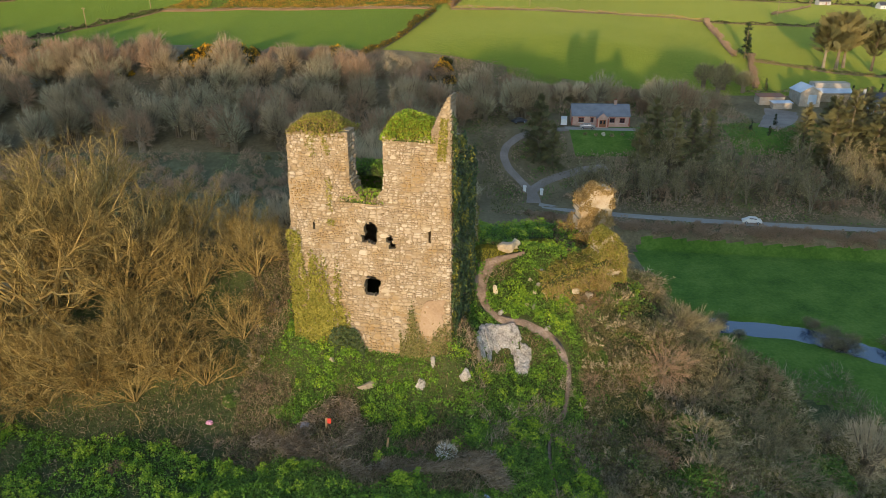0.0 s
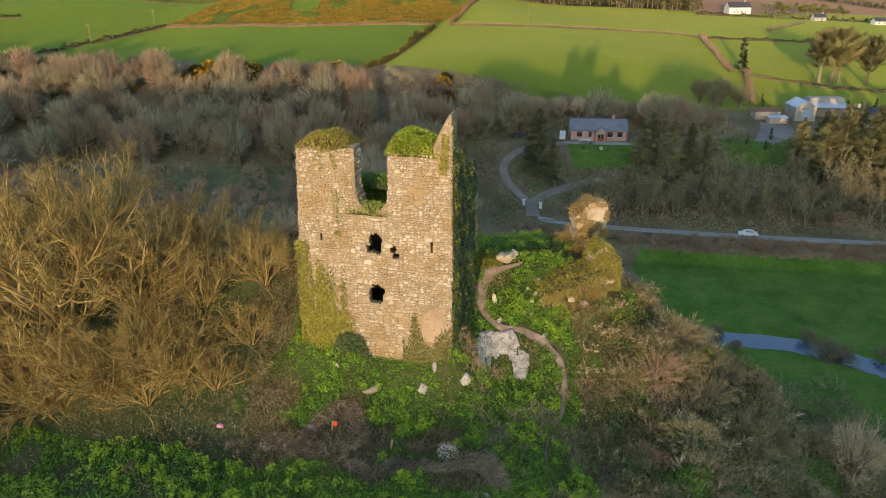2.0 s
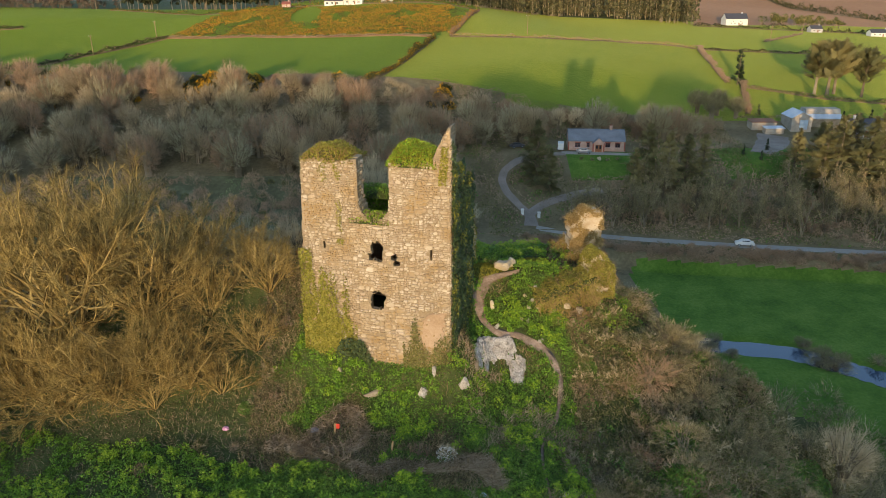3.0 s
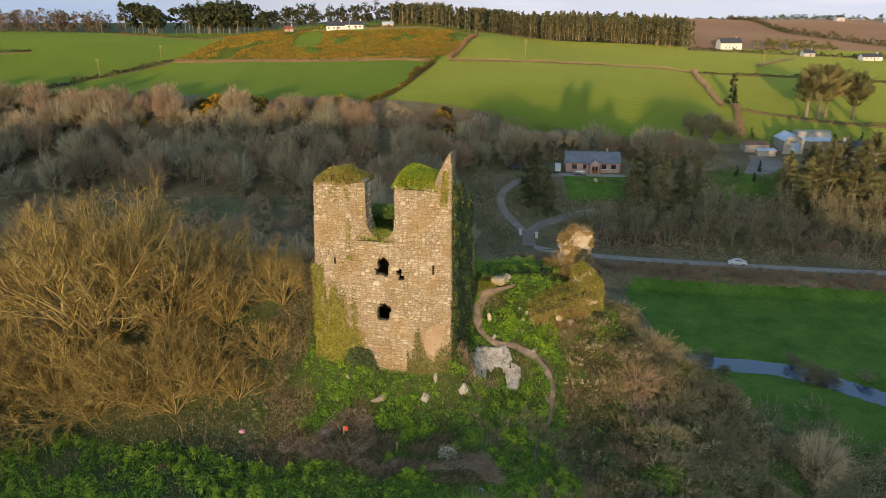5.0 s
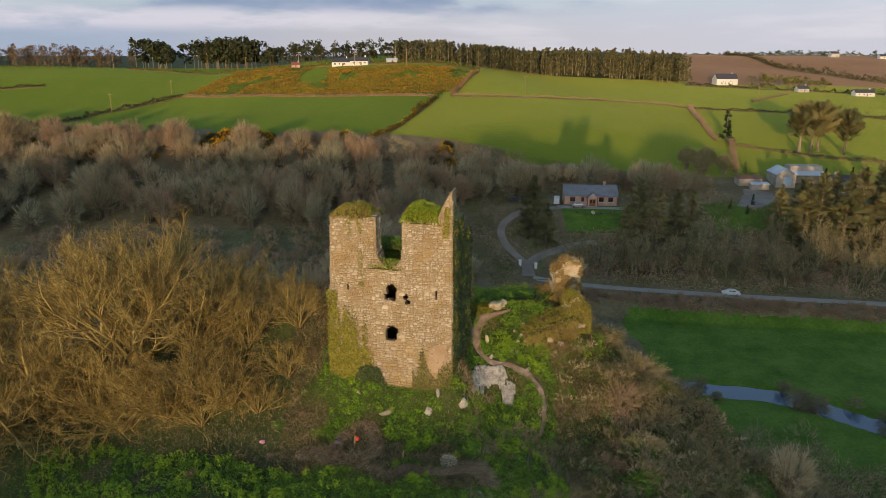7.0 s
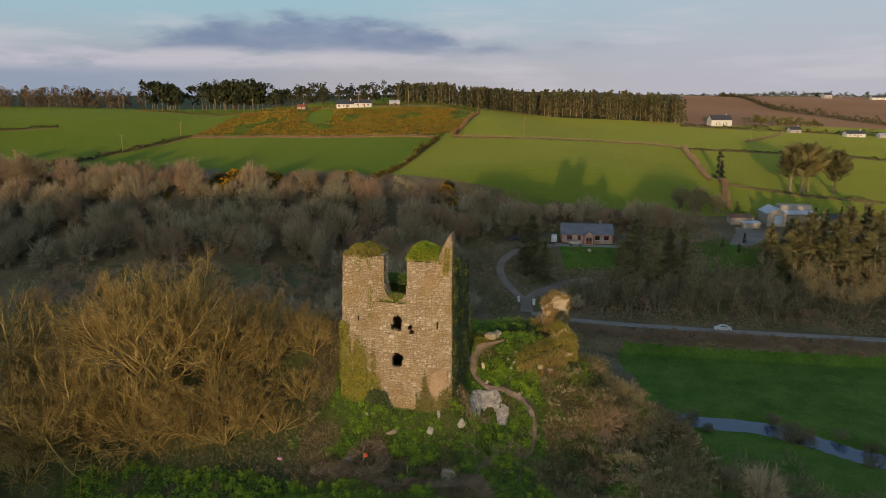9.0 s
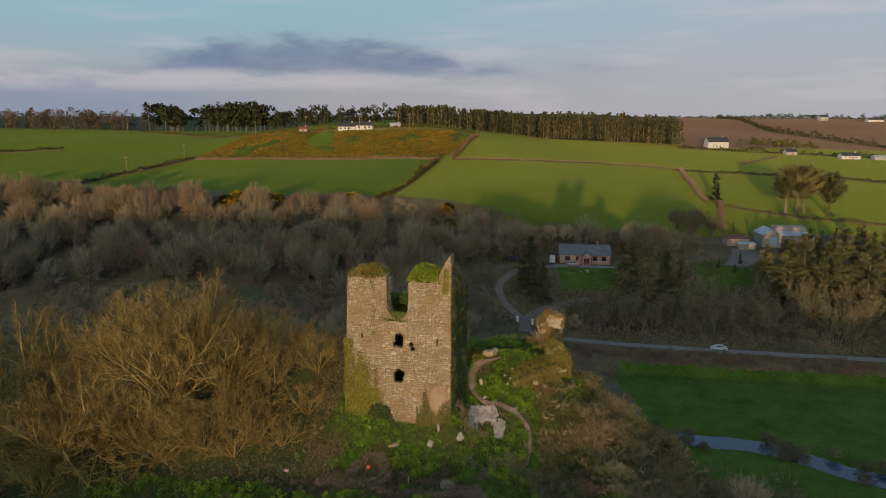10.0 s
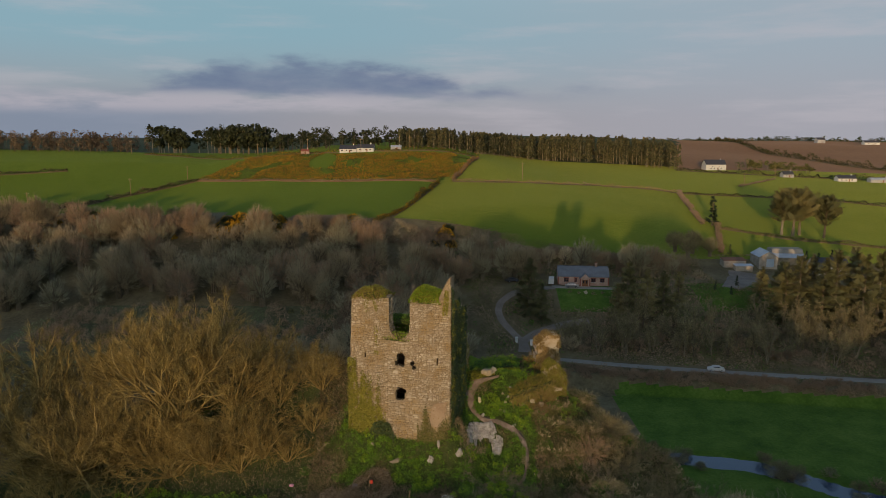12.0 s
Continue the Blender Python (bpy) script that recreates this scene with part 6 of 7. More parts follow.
# ---- vehicles ----
def car(x, y, rz, paint, label, van=False, name="car"):
    e = empty(name, Matrix.Translation((x, y, hz(x, y) + 0.14)) @ Matrix.Rotation(rz, 4, "Z"))
    bm = bmesh.new()
    prof = [(-2.15, 0.35), (-2.2, 0.8), (-2.05, 1.0), (-1.55, 1.05), (-0.95, 1.5), (0.7, 1.52), (1.35, 1.05), (2.05, 0.9), (2.2, 0.65), (2.15, 0.35)] if not van else \
           [(-2.6, 0.35), (-2.6, 2.0), (-2.4, 2.2), (1.2, 2.2), (1.7, 1.35), (2.4, 1.1), (2.5, 0.7), (2.45, 0.35)]
    hw = 0.86
    a = [bm.verts.new((px, -hw * (0.86 if pz > 1.2 and not van else 1), pz)) for px, pz in prof]
    b = [bm.verts.new((px, hw * (0.86 if pz > 1.2 and not van else 1), pz)) for px, pz in prof]
    n = len(prof)
    for i in range(n):
        bm.faces.new([a[i], b[i], b[(i + 1) % n], a[(i + 1) % n]])
    bm.faces.new(a[::-1])
    bm.faces.new(b)
    bmesh.ops.recalc_face_normals(bm, faces=bm.faces)
    bmesh.ops.bevel(bm, geom=bm.edges[:], offset=0.05, segments=2, affect="EDGES")
    part("body", bm, paint, e)
    for s in (-1, 1):
        part("side_window", box_bm(-0.1 if not van else 1.0, s * (0.78 if not van else 0.87), 1.28 if not van else 1.55, 1.7 if not van else 0.7, 0.06, 0.34, 0.02), M_GLASS, e)
        for wx in (-1.35, 1.35):
            w = bmesh.new()
            bmesh.ops.create_cone(w, cap_ends=True, segments=16, radius1=0.32, radius2=0.32, depth=0.22, matrix=Matrix.Translation((wx, s * 0.8, 0.32)) @ Matrix.Rotation(radians(90), 4, "X"))
            wh = part("wheel", w, flat("tyre_rubber", (0.02, 0.02, 0.02), 0.8), e)
            w = bmesh.new()
            bmesh.ops.create_cone(w, cap_ends=True, segments=12, radius1=0.19, radius2=0.17, depth=0.05, matrix=Matrix.Translation((wx, s * 0.93, 0.32)) @ Matrix.Rotation(radians(90), 4, "X"))
            part("rim", w, M_TIN, wh)
        part("headlight", box_bm(2.14 if not van else 2.44, s * 0.6, 0.72, 0.08, 0.3, 0.14, 0.02), M_WHITEFRAME, e)
    return tagged(e, label, "car" if not van else "van")


M_SILVER = flat("silver_car_paint", (0.36, 0.37, 0.39), 0.3, 0.6, 0.04)
car(41.4, 164.6, radians(-8), M_SILVER, "silver hatchback parked before the cottage")
car(35.2, 168.6, radians(80), M_WHITEWALL, "white van parked at the cottage gable", True, "van")
car(72.6, 119.6, radians(168), M_WHITEWALL, "white car on the valley lane")
car(22.0, 168.5, radians(20), flat("dark_car_paint", (0.05, 0.05, 0.06), 0.3), "dark car parked at the top of the drive")

# ---- poles ----
def pole(x, y, h=8.5, arm=True):
    e = empty("utility_pole", Matrix.Translation((x, y, hz(x, y) - 0.4)))
    part("shaft", post_bm(h + 0.4, 0.16), M_POST, e)
    if arm:
        c = part("crossarm", box_bm(0, 0, h - 0.2, 1.7, 0.12, 0.14, 0.01), M_POST, e)
        for k in (-0.7, 0, 0.7):
            bm = bmesh.new()
            bmesh.ops.create_cone(bm, cap_ends=True, segments=8, radius1=0.06, radius2=0.04, depth=0.2, matrix=Matrix.Translation((k, 0, h - 0.03)))
            part("insulator", bm, M_WHITEFRAME, c)
    return tagged(e, "tall grey wooden utility pole standing in pasture", "pole", "utility poles")


for x, y in ((-162, 209), (-150, 272), (-205, 400), (-80, 349), (-47, 330), (-20, 331), (38.5, 294), (164, 326), (206, 380), (-108, 345), (-132, 298)):
    pole(x, y)

# ---- valley and far vegetation ----
POLE_SPEC = [(9, 0.32, 0.5, 5, 0.07, 0.08, 4), (5, 0.5, 0.55, 2, 0.2, 0.1, 3), (12, 0.6, 0.55, 1, 0.2, 0.12, 3)]
WOOD = [crown_tree(500 + k, 8.2, 3.5 + 0.25 * (k % 3), 2700, (M_TWIG, M_TWIG_K, M_TWIG, M_TWIG_R)[k % 4], 0.042, 0.0) for k in range(8)]
WOOD_R = [crown_tree(520 + k, 5.4, 2.9, 1800, M_TWIG_R, 0.042, -0.1) for k in range(2)]
WOOD_G = [crown_tree(530, 8.0, 4.6, 3600, M_TWIG_P, 0.05, 0.1)]
SLIM = [bare_tree_meshes(540 + k, 3, 12.0, 0.35, POLE_SPEC, 0.13, M_TWIG_P, M_BARK, 0.5, 0.09) for k in range(3)]


def needle_tree(seed, high, rad, layers, per, mat, base=0.12, flat_top=False, blade=0.16, droop=-0.15):
    rr = np.random.default_rng(seed)
    wood, ndl = Heap(), Heap()
    pts, _ = limb_path(rr, np.zeros(3), np.array([0, 0, 1.0]), high * 0.96, 8, 0.03, 0.05)
    tube(wood, pts, np.linspace(high * (0.04 if flat_top else 0.022), 0.05, len(pts)), 6)
    lump = rr.uniform(0, 6.28, 3)
    for k in range(layers * per):
        u = base + (1 - base) * rr.uniform(0, 1) ** (0.9 if not flat_top else 0.7)
        z = high * u
        a = rr.uniform(0, 2 * math.pi)
        reach = rad * ((1 - u) ** 0.8 * 1.15 if not flat_top else math.sin(math.pi * min(1, (u - base) / (1 - base) * 0.8 + 0.18)) ** 0.7) + 0.25
        reach *= 0.8 + 0.25 * math.sin(2 * a + lump[0] + 9 * u) + 0.15 * math.sin(3 * a + lump[1] - 14 * u)
        d = unit(np.array([math.cos(a), math.sin(a), droop + 0.55 * u + (0.3 if flat_top else 0)]))
        R = reach * rr.uniform(0.6, 1.15)
        q, _ = limb_path(rr, np.array([0, 0, z]), d, R, 3, 0.14, 0.03)
        tube(wood, q, np.linspace(0.05, 0.015, len(q)), 3)
        n = int(12 + 15 * R)
        t = rr.uniform(0.25 if not flat_top else 0.45, 1.05, n)
        p = np.stack([np.interp(t * 3, np.arange(4), q[:, c]) for c in range(3)], 1) + rr.normal(size=(n, 3)) * 0.14 * (1 + 0.25 * R * t[:, None])
        blades(ndl, p, d + np.array([0, 0, 0.25]), 0.8, blade, rr, 0.6)
    return [("trunk", wood.mesh("trunk", M_BARK)), ("crown", ndl.mesh("crown", mat))]


CYPRESS = [needle_tree(600 + k, 17, 5.2, 20, 9, M_CONIFER, 0.06) for k in range(3)]
FIR = [needle_tree(610 + k, 12, 2.4, 16, 6, M_DARKLEAF, 0.1) for k in range(2)]
PINE = [needle_tree(620 + k, 16, 7.6, 24, 12, M_CONIFER, 0.30, True, 0.24, 0.1) for k in range(2)]
GORSE = []
for k in range(3):
    rr = np.random.default_rng(630 + k)
    ga, gb_ = Heap(), Heap()
    p, nn = dome(rr, 900, 1.5, 1.5, 0.4)
    blades(ga, p * 0.9, nn, 0.42, 0.09, rr, 0.5)
    p, nn = dome(rr, 420, 1.6, 1.65, 0.5)
    q = p[vnoise(p[:, 0] * 1.4, p[:, 1] + p[:, 2], 0.8, k) > -0.15]
    leaves(gb_, q, unit(q + np.array([0, 0, 0.5])), 0.26, rr, 0.6, 1.2)
    GORSE.append([("foliage", ga.mesh("foliage", M_GORSE)), ("blossom", gb_.mesh("blossom", M_BLOOM))])

r = np.random.default_rng(707)


def keep_out(x, y):
    a = np.array([x]), np.array([y])
    return (line_far(*a, ROAD)[0] < 4 or line_far(*a, DRIVE)[0] < 4.5 or (33 < x < 60 and 150 < y < 181) or (90 < x < 145 and 160 < y < 200)
            or (24 < x < 46 and 138 < y < 150) or (-112 < x < -30 and 112 < y < 147))


def plant(kind, variants, x, y, s, label, category, group, sz=None, name="tree"):
    thing_from(name, variants[int(r.integers(len(variants)))], place(x, y, s, r.uniform(0, 6.28), 0.15, sz), label, category, group)


# bare wood over the valley side
WOOD_SPOTS, SCRUB = [], []
for k in range(1500):
    x, y = r.uniform(-205, 100), r.uniform(118, 204)
    edge = 200 - 0.06 * x + 4 * float(vnoise(x, 0.0, 25, 6))
    if y > edge - 3 or keep_out(x, y) or (x > 32 and y < 176):
        continue
    if -160 < x < -30 and 112 < y < 150 and y < 150 - 0.04 * abs(x + 70):
        continue
    if r.uniform() < 0.2 and x < 30:
        continue
    if y > edge - 17:
        SCRUB.append((x, y))
        continue
    if x > 6 and y < 152:
        continue
    WOOD_SPOTS.append((x, y, r.uniform(0.95, 1.55)))
WOOD_SPOTS.sort(key=lambda q: q[1])
for x, y, s in WOOD_SPOTS[:110]:
    plant("w", WOOD, x, y, s, "leafless grey-brown tree of the valley wood", "tree", "wood on the valley side")
# the trees further up stand too close to be told apart
REST = [WOOD_SPOTS[110 + int(i)] for i in r.permutation(len(WOOD_SPOTS) - 110)]
for kind in range(4):
    wood_e = empty("valley_wood")
    for i in (0, 1):
        vs, fs, n_v = [], [], 0
        for q, (x, y, s) in enumerate(REST[:270]):
            if q % 4 != kind:
                continue
            me = WOOD[(q // 4 % 2) * 4 + kind][i][1]
            me.calc_loop_triangles()
            v, f = np.empty(len(me.vertices) * 3), np.empty(len(me.loop_triangles) * 3, dtype=np.int32)
            me.vertices.foreach_get("co", v)
            me.loop_triangles.foreach_get("vertices", f)
            c, sn = math.cos(q * 1.7), math.sin(q * 1.7)
            vs.append(v.reshape(-1, 3) @ np.array([[c, sn, 0], [-sn, c, 0], [0, 0, 1]]) * 1.12 * s + np.array([x, y, hz(x, y) - 0.15]))
            fs.append(f.reshape(-1, 3) + n_v)
            n_v += len(vs[-1])
        link_mesh(("trunks", "crowns")[i], np.concatenate(vs).tolist(), np.concatenate(fs).tolist(), WOOD[kind][i][1].materials[0], wood_e)
    tagged(wood_e, "leafless grey-brown trees of the valley wood", "wood", kind="stuff")
# left flank of the crag
for k in range(30):
    x, y = r.uniform(-85, -13), r.uniform(20, 85)
    if -36 < hz(x, y) < -3:
        plant("e", WOOD, x, y, r.uniform(0.5, 0.8), "grey-brown leafless thorn tree below the tower", "tree", "thorn trees on the crag flank")
for k, (x, y, s) in enumerate(((-21, 20, 0.75), (-17.5, 17.5, 0.62), (-14, 19, 0.60), (-12.2, 23, 0.62), (-16.5, 25, 0.75), (-25, 24, 0.85), (-20.5, 29, 0.85), (-30, 21, 0.8), (-12.6, 15.5, 0.45), (-27, 31, 0.9))):
    plant("e", WOOD, x, y, s, "olive-brown leafless thorn tree below the tower", "tree", "thorn trees on the crag flank")
# low russet scrub trees along the wood's upper edge, too many to count
hs = [Heap(), Heap()]
SCRUB = [q for q in SCRUB if not (-86 < q[0] < -58 and q[1] > 183)]
for k, (x, y) in enumerate(SCRUB):
    s = r.uniform(2.0, 4.2)
    p, nn = dome(r, 380, s, s * 1.2, 0.5)
    blades(hs[k % 2], p * np.array([0.85, 0.85, 0.85]) + np.array([x, y, hz(x, y)]), nn, s * 0.5, 0.10, r, 0.3)
tagged(hs[0].link("scrub_wood", M_TWIG_R), "russet leafless scrub along the upper wood edge", "scrub", kind="stuff")
tagged(hs[1].link("scrub_wood", M_TWIG), "brown leafless scrub along the upper wood edge", "scrub", kind="stuff")
# slim trees and scrub above the lane
for k in range(130):
    x = r.uniform(28, 135)
    y = 0.155 * (40 - x) + r.uniform(131, 151)
    if keep_out(x, y) or (24 < x < 46 and y > 136):
        continue
    if r.uniform() < 0.75:
        plant("s", SLIM, x, y, r.uniform(0.6, 1.0), "slim leafless tree above the lane", "tree", "trees above the lane")
    else:
        plant("s", WOOD_R if r.uniform() < 0.6 else WOOD, x, y, r.uniform(0.5, 0.85), "brown leafless thicket above the lane", "tree", "trees above the lane")
for x, y, s in ((25.5, 149.5, 1.05), (29, 146.5, 0.7), (56, 149, 1.0), (61, 147, 0.92), (66.5, 148, 0.85), (52, 146.5, 0.7), (72, 151, 0.75), (101, 143, 1.1), (106.5, 146, 1.15), (111, 140, 1.25), (117, 145, 1.25), (122, 139, 1.3), (129, 143, 1.25), (97, 150, 0.85), (136, 139, 1.3), (103, 150, 0.95), (125, 150, 1.2), (113, 151, 1.05)):
    plant("c", CYPRESS, x, y, s, "broad grey-green cypress beside the lane gardens", "tree", "garden conifers")
for x, y, s in ((31, 185, 0.9), (37, 187, 1.0), (43, 189, 0.95), (50, 190, 1.05), (57, 189, 0.9), (64, 187, 1.0), (70, 184, 0.95), (75, 188, 0.9), (80, 182, 0.8), (68, 178, 0.8), (26, 180, 0.95), (61, 180, 0.7)):
    plant("b", WOOD, x, y, s, "leafless tree behind the cottage", "tree", "trees behind the cottage")
for x, y, s in ((88, 205, 1.15), (94, 203, 1.3), (99.5, 200, 1.05), (91, 199, 1.1)):
    plant("g", WOOD_G, x, y, s, "leafless willow with golden sunlit crown", "tree", "golden willows")
for x, y, s in ((138.5, 226, 1.0), (142.5, 224.6, 1.1), (146, 226.5, 1.0), (154.5, 223, 0.95)):
    plant("p", PINE, x, y, s, "tall pine with bare trunk and flat crown", "tree", "pines in the pasture")
plant("f", FIR, 113.4, 236, 1.05, "narrow brown-green conifer in a field hedge", "tree", "field conifers")
for x, y, s in ((108, 202, 0.35), (131, 196, 0.3), (134, 196, 0.32), (138, 195, 0.3), (144, 197, 0.34), (88, 163, 0.25), (92, 160, 0.25), (97, 168, 0.3), (58, 163, 0.22), (27, 157, 0.25)):
    plant("f", FIR, x, y, s, "small dark conical garden conifer", "tree", "garden conifers")
for x, y, s in ((40, 160.5, 1.1), (43, 160, 1.0), (47.5, 159.8, 1.1), (50.5, 160.3, 1.0)):
    thing_from("shrub", SHRUBS["brown"][int(x) % 2], place(x, y, s), "rounded purple-pink heather bush below the cottage", "shrub", "heathers on the lawn")
boulder("garden_rock", 45.2, 160.3, hz(45.2, 160.3) + 0.3, 0.9, 0.7, 0.6, 41, M_STONE, "pale boulder on the cottage lawn")
for x, y, s in ((22.5, 153.5, 1.3), (21.5, 150.5, 1.0), (26, 146, 1.2), (63, 160, 1.2), (84, 166, 1.3), (79, 160, 1.5)):
    thing_from("shrub", SHRUBS["green"][int(x) % 2], place(x, y, s), "clipped dark evergreen garden bush", "shrub", "garden bushes")
# fallen bleached tree
thing_from("fallen_tree", bare_tree_meshes(640, 3, 7, 1.2, [(5, 0.5, 0.6, 5, 0.2, 0.0, 5), (4, 0.5, 0.6, 3, 0.2, 0.0, 3)], 0.16, M_DRY, M_DRY, 0.55, 0.05),
           Matrix.Translation((76, 134, hz(76, 134) + 0.6)) @ Matrix.Rotation(radians(62), 4, "Y") @ Matrix.Rotation(1.0, 4, "Z"), "bleached fallen dead tree above the lane", "tree")
thing_from("dead_tree", bare_tree_meshes(642, 2, 9, 0.5, [(5, 0.4, 0.6, 5, 0.15, 0.05, 5), (5, 0.5, 0.6, 3, 0.2, 0.0, 3)], 0.17, M_DRY, M_DRY, 0.5, 0.05),
           place(83, 145, 1.0), "standing bleached dead tree near the lane", "tree")
# shrubs along the stream and foot of the crag
for k in range(46):
    i = int(r.integers(4, len(sl) - 60))
    side = r.choice([-1, 1])
    x, y = sl[i] + nn_[i] * side * r.uniform(3.2, 5.5)
    if 53.5 < x < 64.5 or 72 < x < 76:
        continue
    thing_from("shrub", SHRUBS["pale" if k % 2 else "brown"][k % 2], place(x, y, r.uniform(1.3, 2.4)), "grey leafless willow bush on the stream bank", "shrub", "bushes along the stream")
def bush_stuff(name, spots, mat, label, leaf=0.3, n=200):
    h = Heap()
    for x, y, s in spots:
        p, nn = dome(r, n, s, s * 1.1, 0.5)
        q = p + np.array([x, y, hz(x, y)])
        blades(h, q[: n // 2], nn[: n // 2], s * 0.4, 0.09, r, 0.4)
        leaves(h, q[n // 2:], nn[n // 2:], leaf, r, 0.7)
    return tagged(h.link(name, mat), label, "bushes", kind="stuff")


bush_stuff("foot_bushes", [(x, y, s) for x, y, s in zip(r.uniform(42, 70, 90), r.uniform(14, 58, 90), r.uniform(2.0, 3.6, 90))], M_TWIG_P, "leafless willow bushes at the crag foot", 0.3, 260)
flank_spots = [(x, y, s) for x, y, s in zip(r.uniform(21, 52, 170), r.uniform(-25, 105, 170), r.uniform(1.4, 3.0, 170)) if -41 < hz(x, y) < -6]
bush_stuff("flank_bushes", flank_spots[::2], M_SHRUB, "grey-green thorn bushes on the crag flank")
bush_stuff("flank_bushes", flank_spots[1::2], M_TWIG_P, "leafless brown thorn bushes on the crag flank")
lane = [(x, 0.155 * (40 - x) + y, s) for x, y, s in zip(r.uniform(20, 125, 330), r.uniform(116.3, 122.0, 330), r.uniform(0.7, 1.5, 330))]
lane = [q for q in lane if line_far(np.array([q[0]]), np.array([q[1]]), ROAD)[0] > 2.6 + q[2] * 0.4]
bush_stuff("lane_brambles", lane, M_TWIG_R, "rusty brambles on the bank below the lane", 0.14, 300)
lane2 = [(x, 0.155 * (40 - x) + y, s) for x, y, s in zip(r.uniform(20, 140, 200), r.uniform(130.0, 150.0, 200), r.uniform(0.8, 1.8, 200))]
bush_stuff("lane_thicket", [q for q in lane2 if not keep_out(q[0], q[1])], M_TWIG_R, "brown thicket under the trees above the lane", 0.13, 260)
for k in range(26):
    x, y = r.uniform(22, 52), r.uniform(-25, 62)
    if -39 < hz(x, y) < -7:
        plant("e", WOOD if k % 3 else WOOD_R, x, y, r.uniform(0.5, 0.85), "grey leafless thorn tree on the crag flank", "tree", "thorn trees on the crag flank")
for x, y, s in ((47.5, 74.6, 3.6), (44, 76, 3.2), (66.6, 70.6, 4.0), (68.6, 68.4, 3.6), (46, 80, 2.6), (49.5, 76.2, 2.4), (51.5, 79.6, 2.0), (66.5, 76.5, 2.3), (69, 73.5, 2.6), (68, 70, 2.4), (71.5, 71.5, 2.2), (80, 65, 2.2), (78, 61, 2.4), (85, 60.5, 2.4)):
    thing_from("shrub", SHRUBS["pale"][int(x) % 4], place(x, y, s), "grey leafless willow bush on the stream bank", "shrub", "bushes along the stream")
# gorse thickets at the wood's upper edge and within it
for k in range(46):
    x, y = (r.uniform(-84, -60), r.uniform(186, 199)) if k < 22 else (r.uniform(-150, 10), r.uniform(178, 200))
    thing_from("gorse_bush", GORSE[k % 3], place(x, y, r.uniform(1.5, 2.6), k * 1.3), "gorse bush with orange-yellow blossom", "shrub", "gorse bushes")
for k, (x, y) in enumerate(((-66, 188.5), (-64, 189.5), (-67.5, 190), (-62.5, 188))):
    boulder("boulder", x, y, hz(x, y) + 0.6, 1.3, 1.0, 1.1, 50 + k, M_ROCK, "grey boulder at the field edge among gorse")


M_REDBANK = two_scale("russet_bank", (0.13, 0.075, 0.04), (0.20, 0.115, 0.06), (0.28, 0.18, 0.10), 0.1, 1.5, 0.95, 0.5, 0.1)


# hedges: banks with scrub
def hedge(pts, h, w, mats, dens, label, leaf=0.6, bank=0.5, soil=M_SCRUB):
    e = empty("hedge")
    xy = smooth_line(pts, 1.5)
    t = unit(np.gradient(xy, axis=0))
    nv = np.stack([-t[:, 1], t[:, 0]], 1)
    rows = []
    for u, up in ((-1, -0.1), (-0.55, bank * 0.8), (0, bank), (0.55, bank * 0.8), (1, -0.1)):
        q = xy + nv * (u * (w * 0.3 + 0.3))
        rows.append(np.c_[q, height(q[:, 0], q[:, 1]) + up])
    v = np.stack(rows, 1).reshape(-1, 3)
    i = np.arange(len(xy) - 1)[:, None] * 5 + np.arange(4)[None]
    link_mesh("bank", v.tolist(), np.stack([i, i + 5, i + 6, i + 1], -1).reshape(-1, 4).tolist(), soil, e, "", True)
    L = len(xy) * 1.5
    n = int(L * dens * 1.5)
    k = r.uniform(0, len(xy) - 1.001, n)
    gap = vnoise(k * 1.5, k * 0, 7, 81 + len(pts)) * 0.5 + vnoise(k * 1.5, k * 0, 2.5, 83) * 0.5
    hh = 1.25 * h * np.clip(0.6 + 0.9 * gap, 0.15, 1.7)
    ki = k.astype(int)
    c = xy[ki] + (xy[ki + 1] - xy[ki]) * (k - ki)[:, None] + nv[ki] * (r.normal(size=(n, 1)) * w * 0.28)
    z = height(c[:, 0], c[:, 1]) + bank * 0.6 + hh * r.uniform(0, 1, n) ** 0.7
    p = np.c_[c, z]
    cut = int(n * 0.8)
    hp = Heap()
    leaves(hp, p[:cut], np.tile([0, -0.4, 0.8], (cut, 1)), leaf, r, 0.9, 1.5)
    hp.link("foliage", mats[0], e)
    if len(mats) > 1:
        hp = Heap()
        leaves(hp, p[cut:], np.tile([0, -0.6, 0.8], (n - cut, 1)), leaf * 0.8, r, 0.7, 1.2)
        hp.link("blossom", mats[1], e)
    return tagged(e, label, "hedge", "field hedges")


hedge([(-175, 195), (-160, 204), (-161, 235), (-158, 262), (-149, 275), (-138, 291), (-127, 299)], 2.0, 1.8, (M_GORSE, M_TWIG_R), 26, "dark scrubby field hedge on a bank")
hedge([(-127, 299), (-79, 281), (-40, 274), (-4, 273)], 0.7, 2.4, (M_DRY, M_TWIG_R), 14, "low russet grassy field bank", 0.4, 0.7, M_REDBANK)
hedge([(-27, 196), (-21, 203), (-15, 222), (-9, 246), (-3.5, 271)], 2.1, 1.8, (M_GORSE, M_BLOOM), 30, "field hedge of gorse and thorn on a bank")
hedge([(3, 274), (30.3, 280), (60.5, 296), (78, 311), (99, 312), (113, 307), (119.6, 300.4)], 1.3, 1.6, (M_TWIG_R, M_BLOOM), 16, "low hedge of gorse and grass along the pasture", 0.4, 0.6)
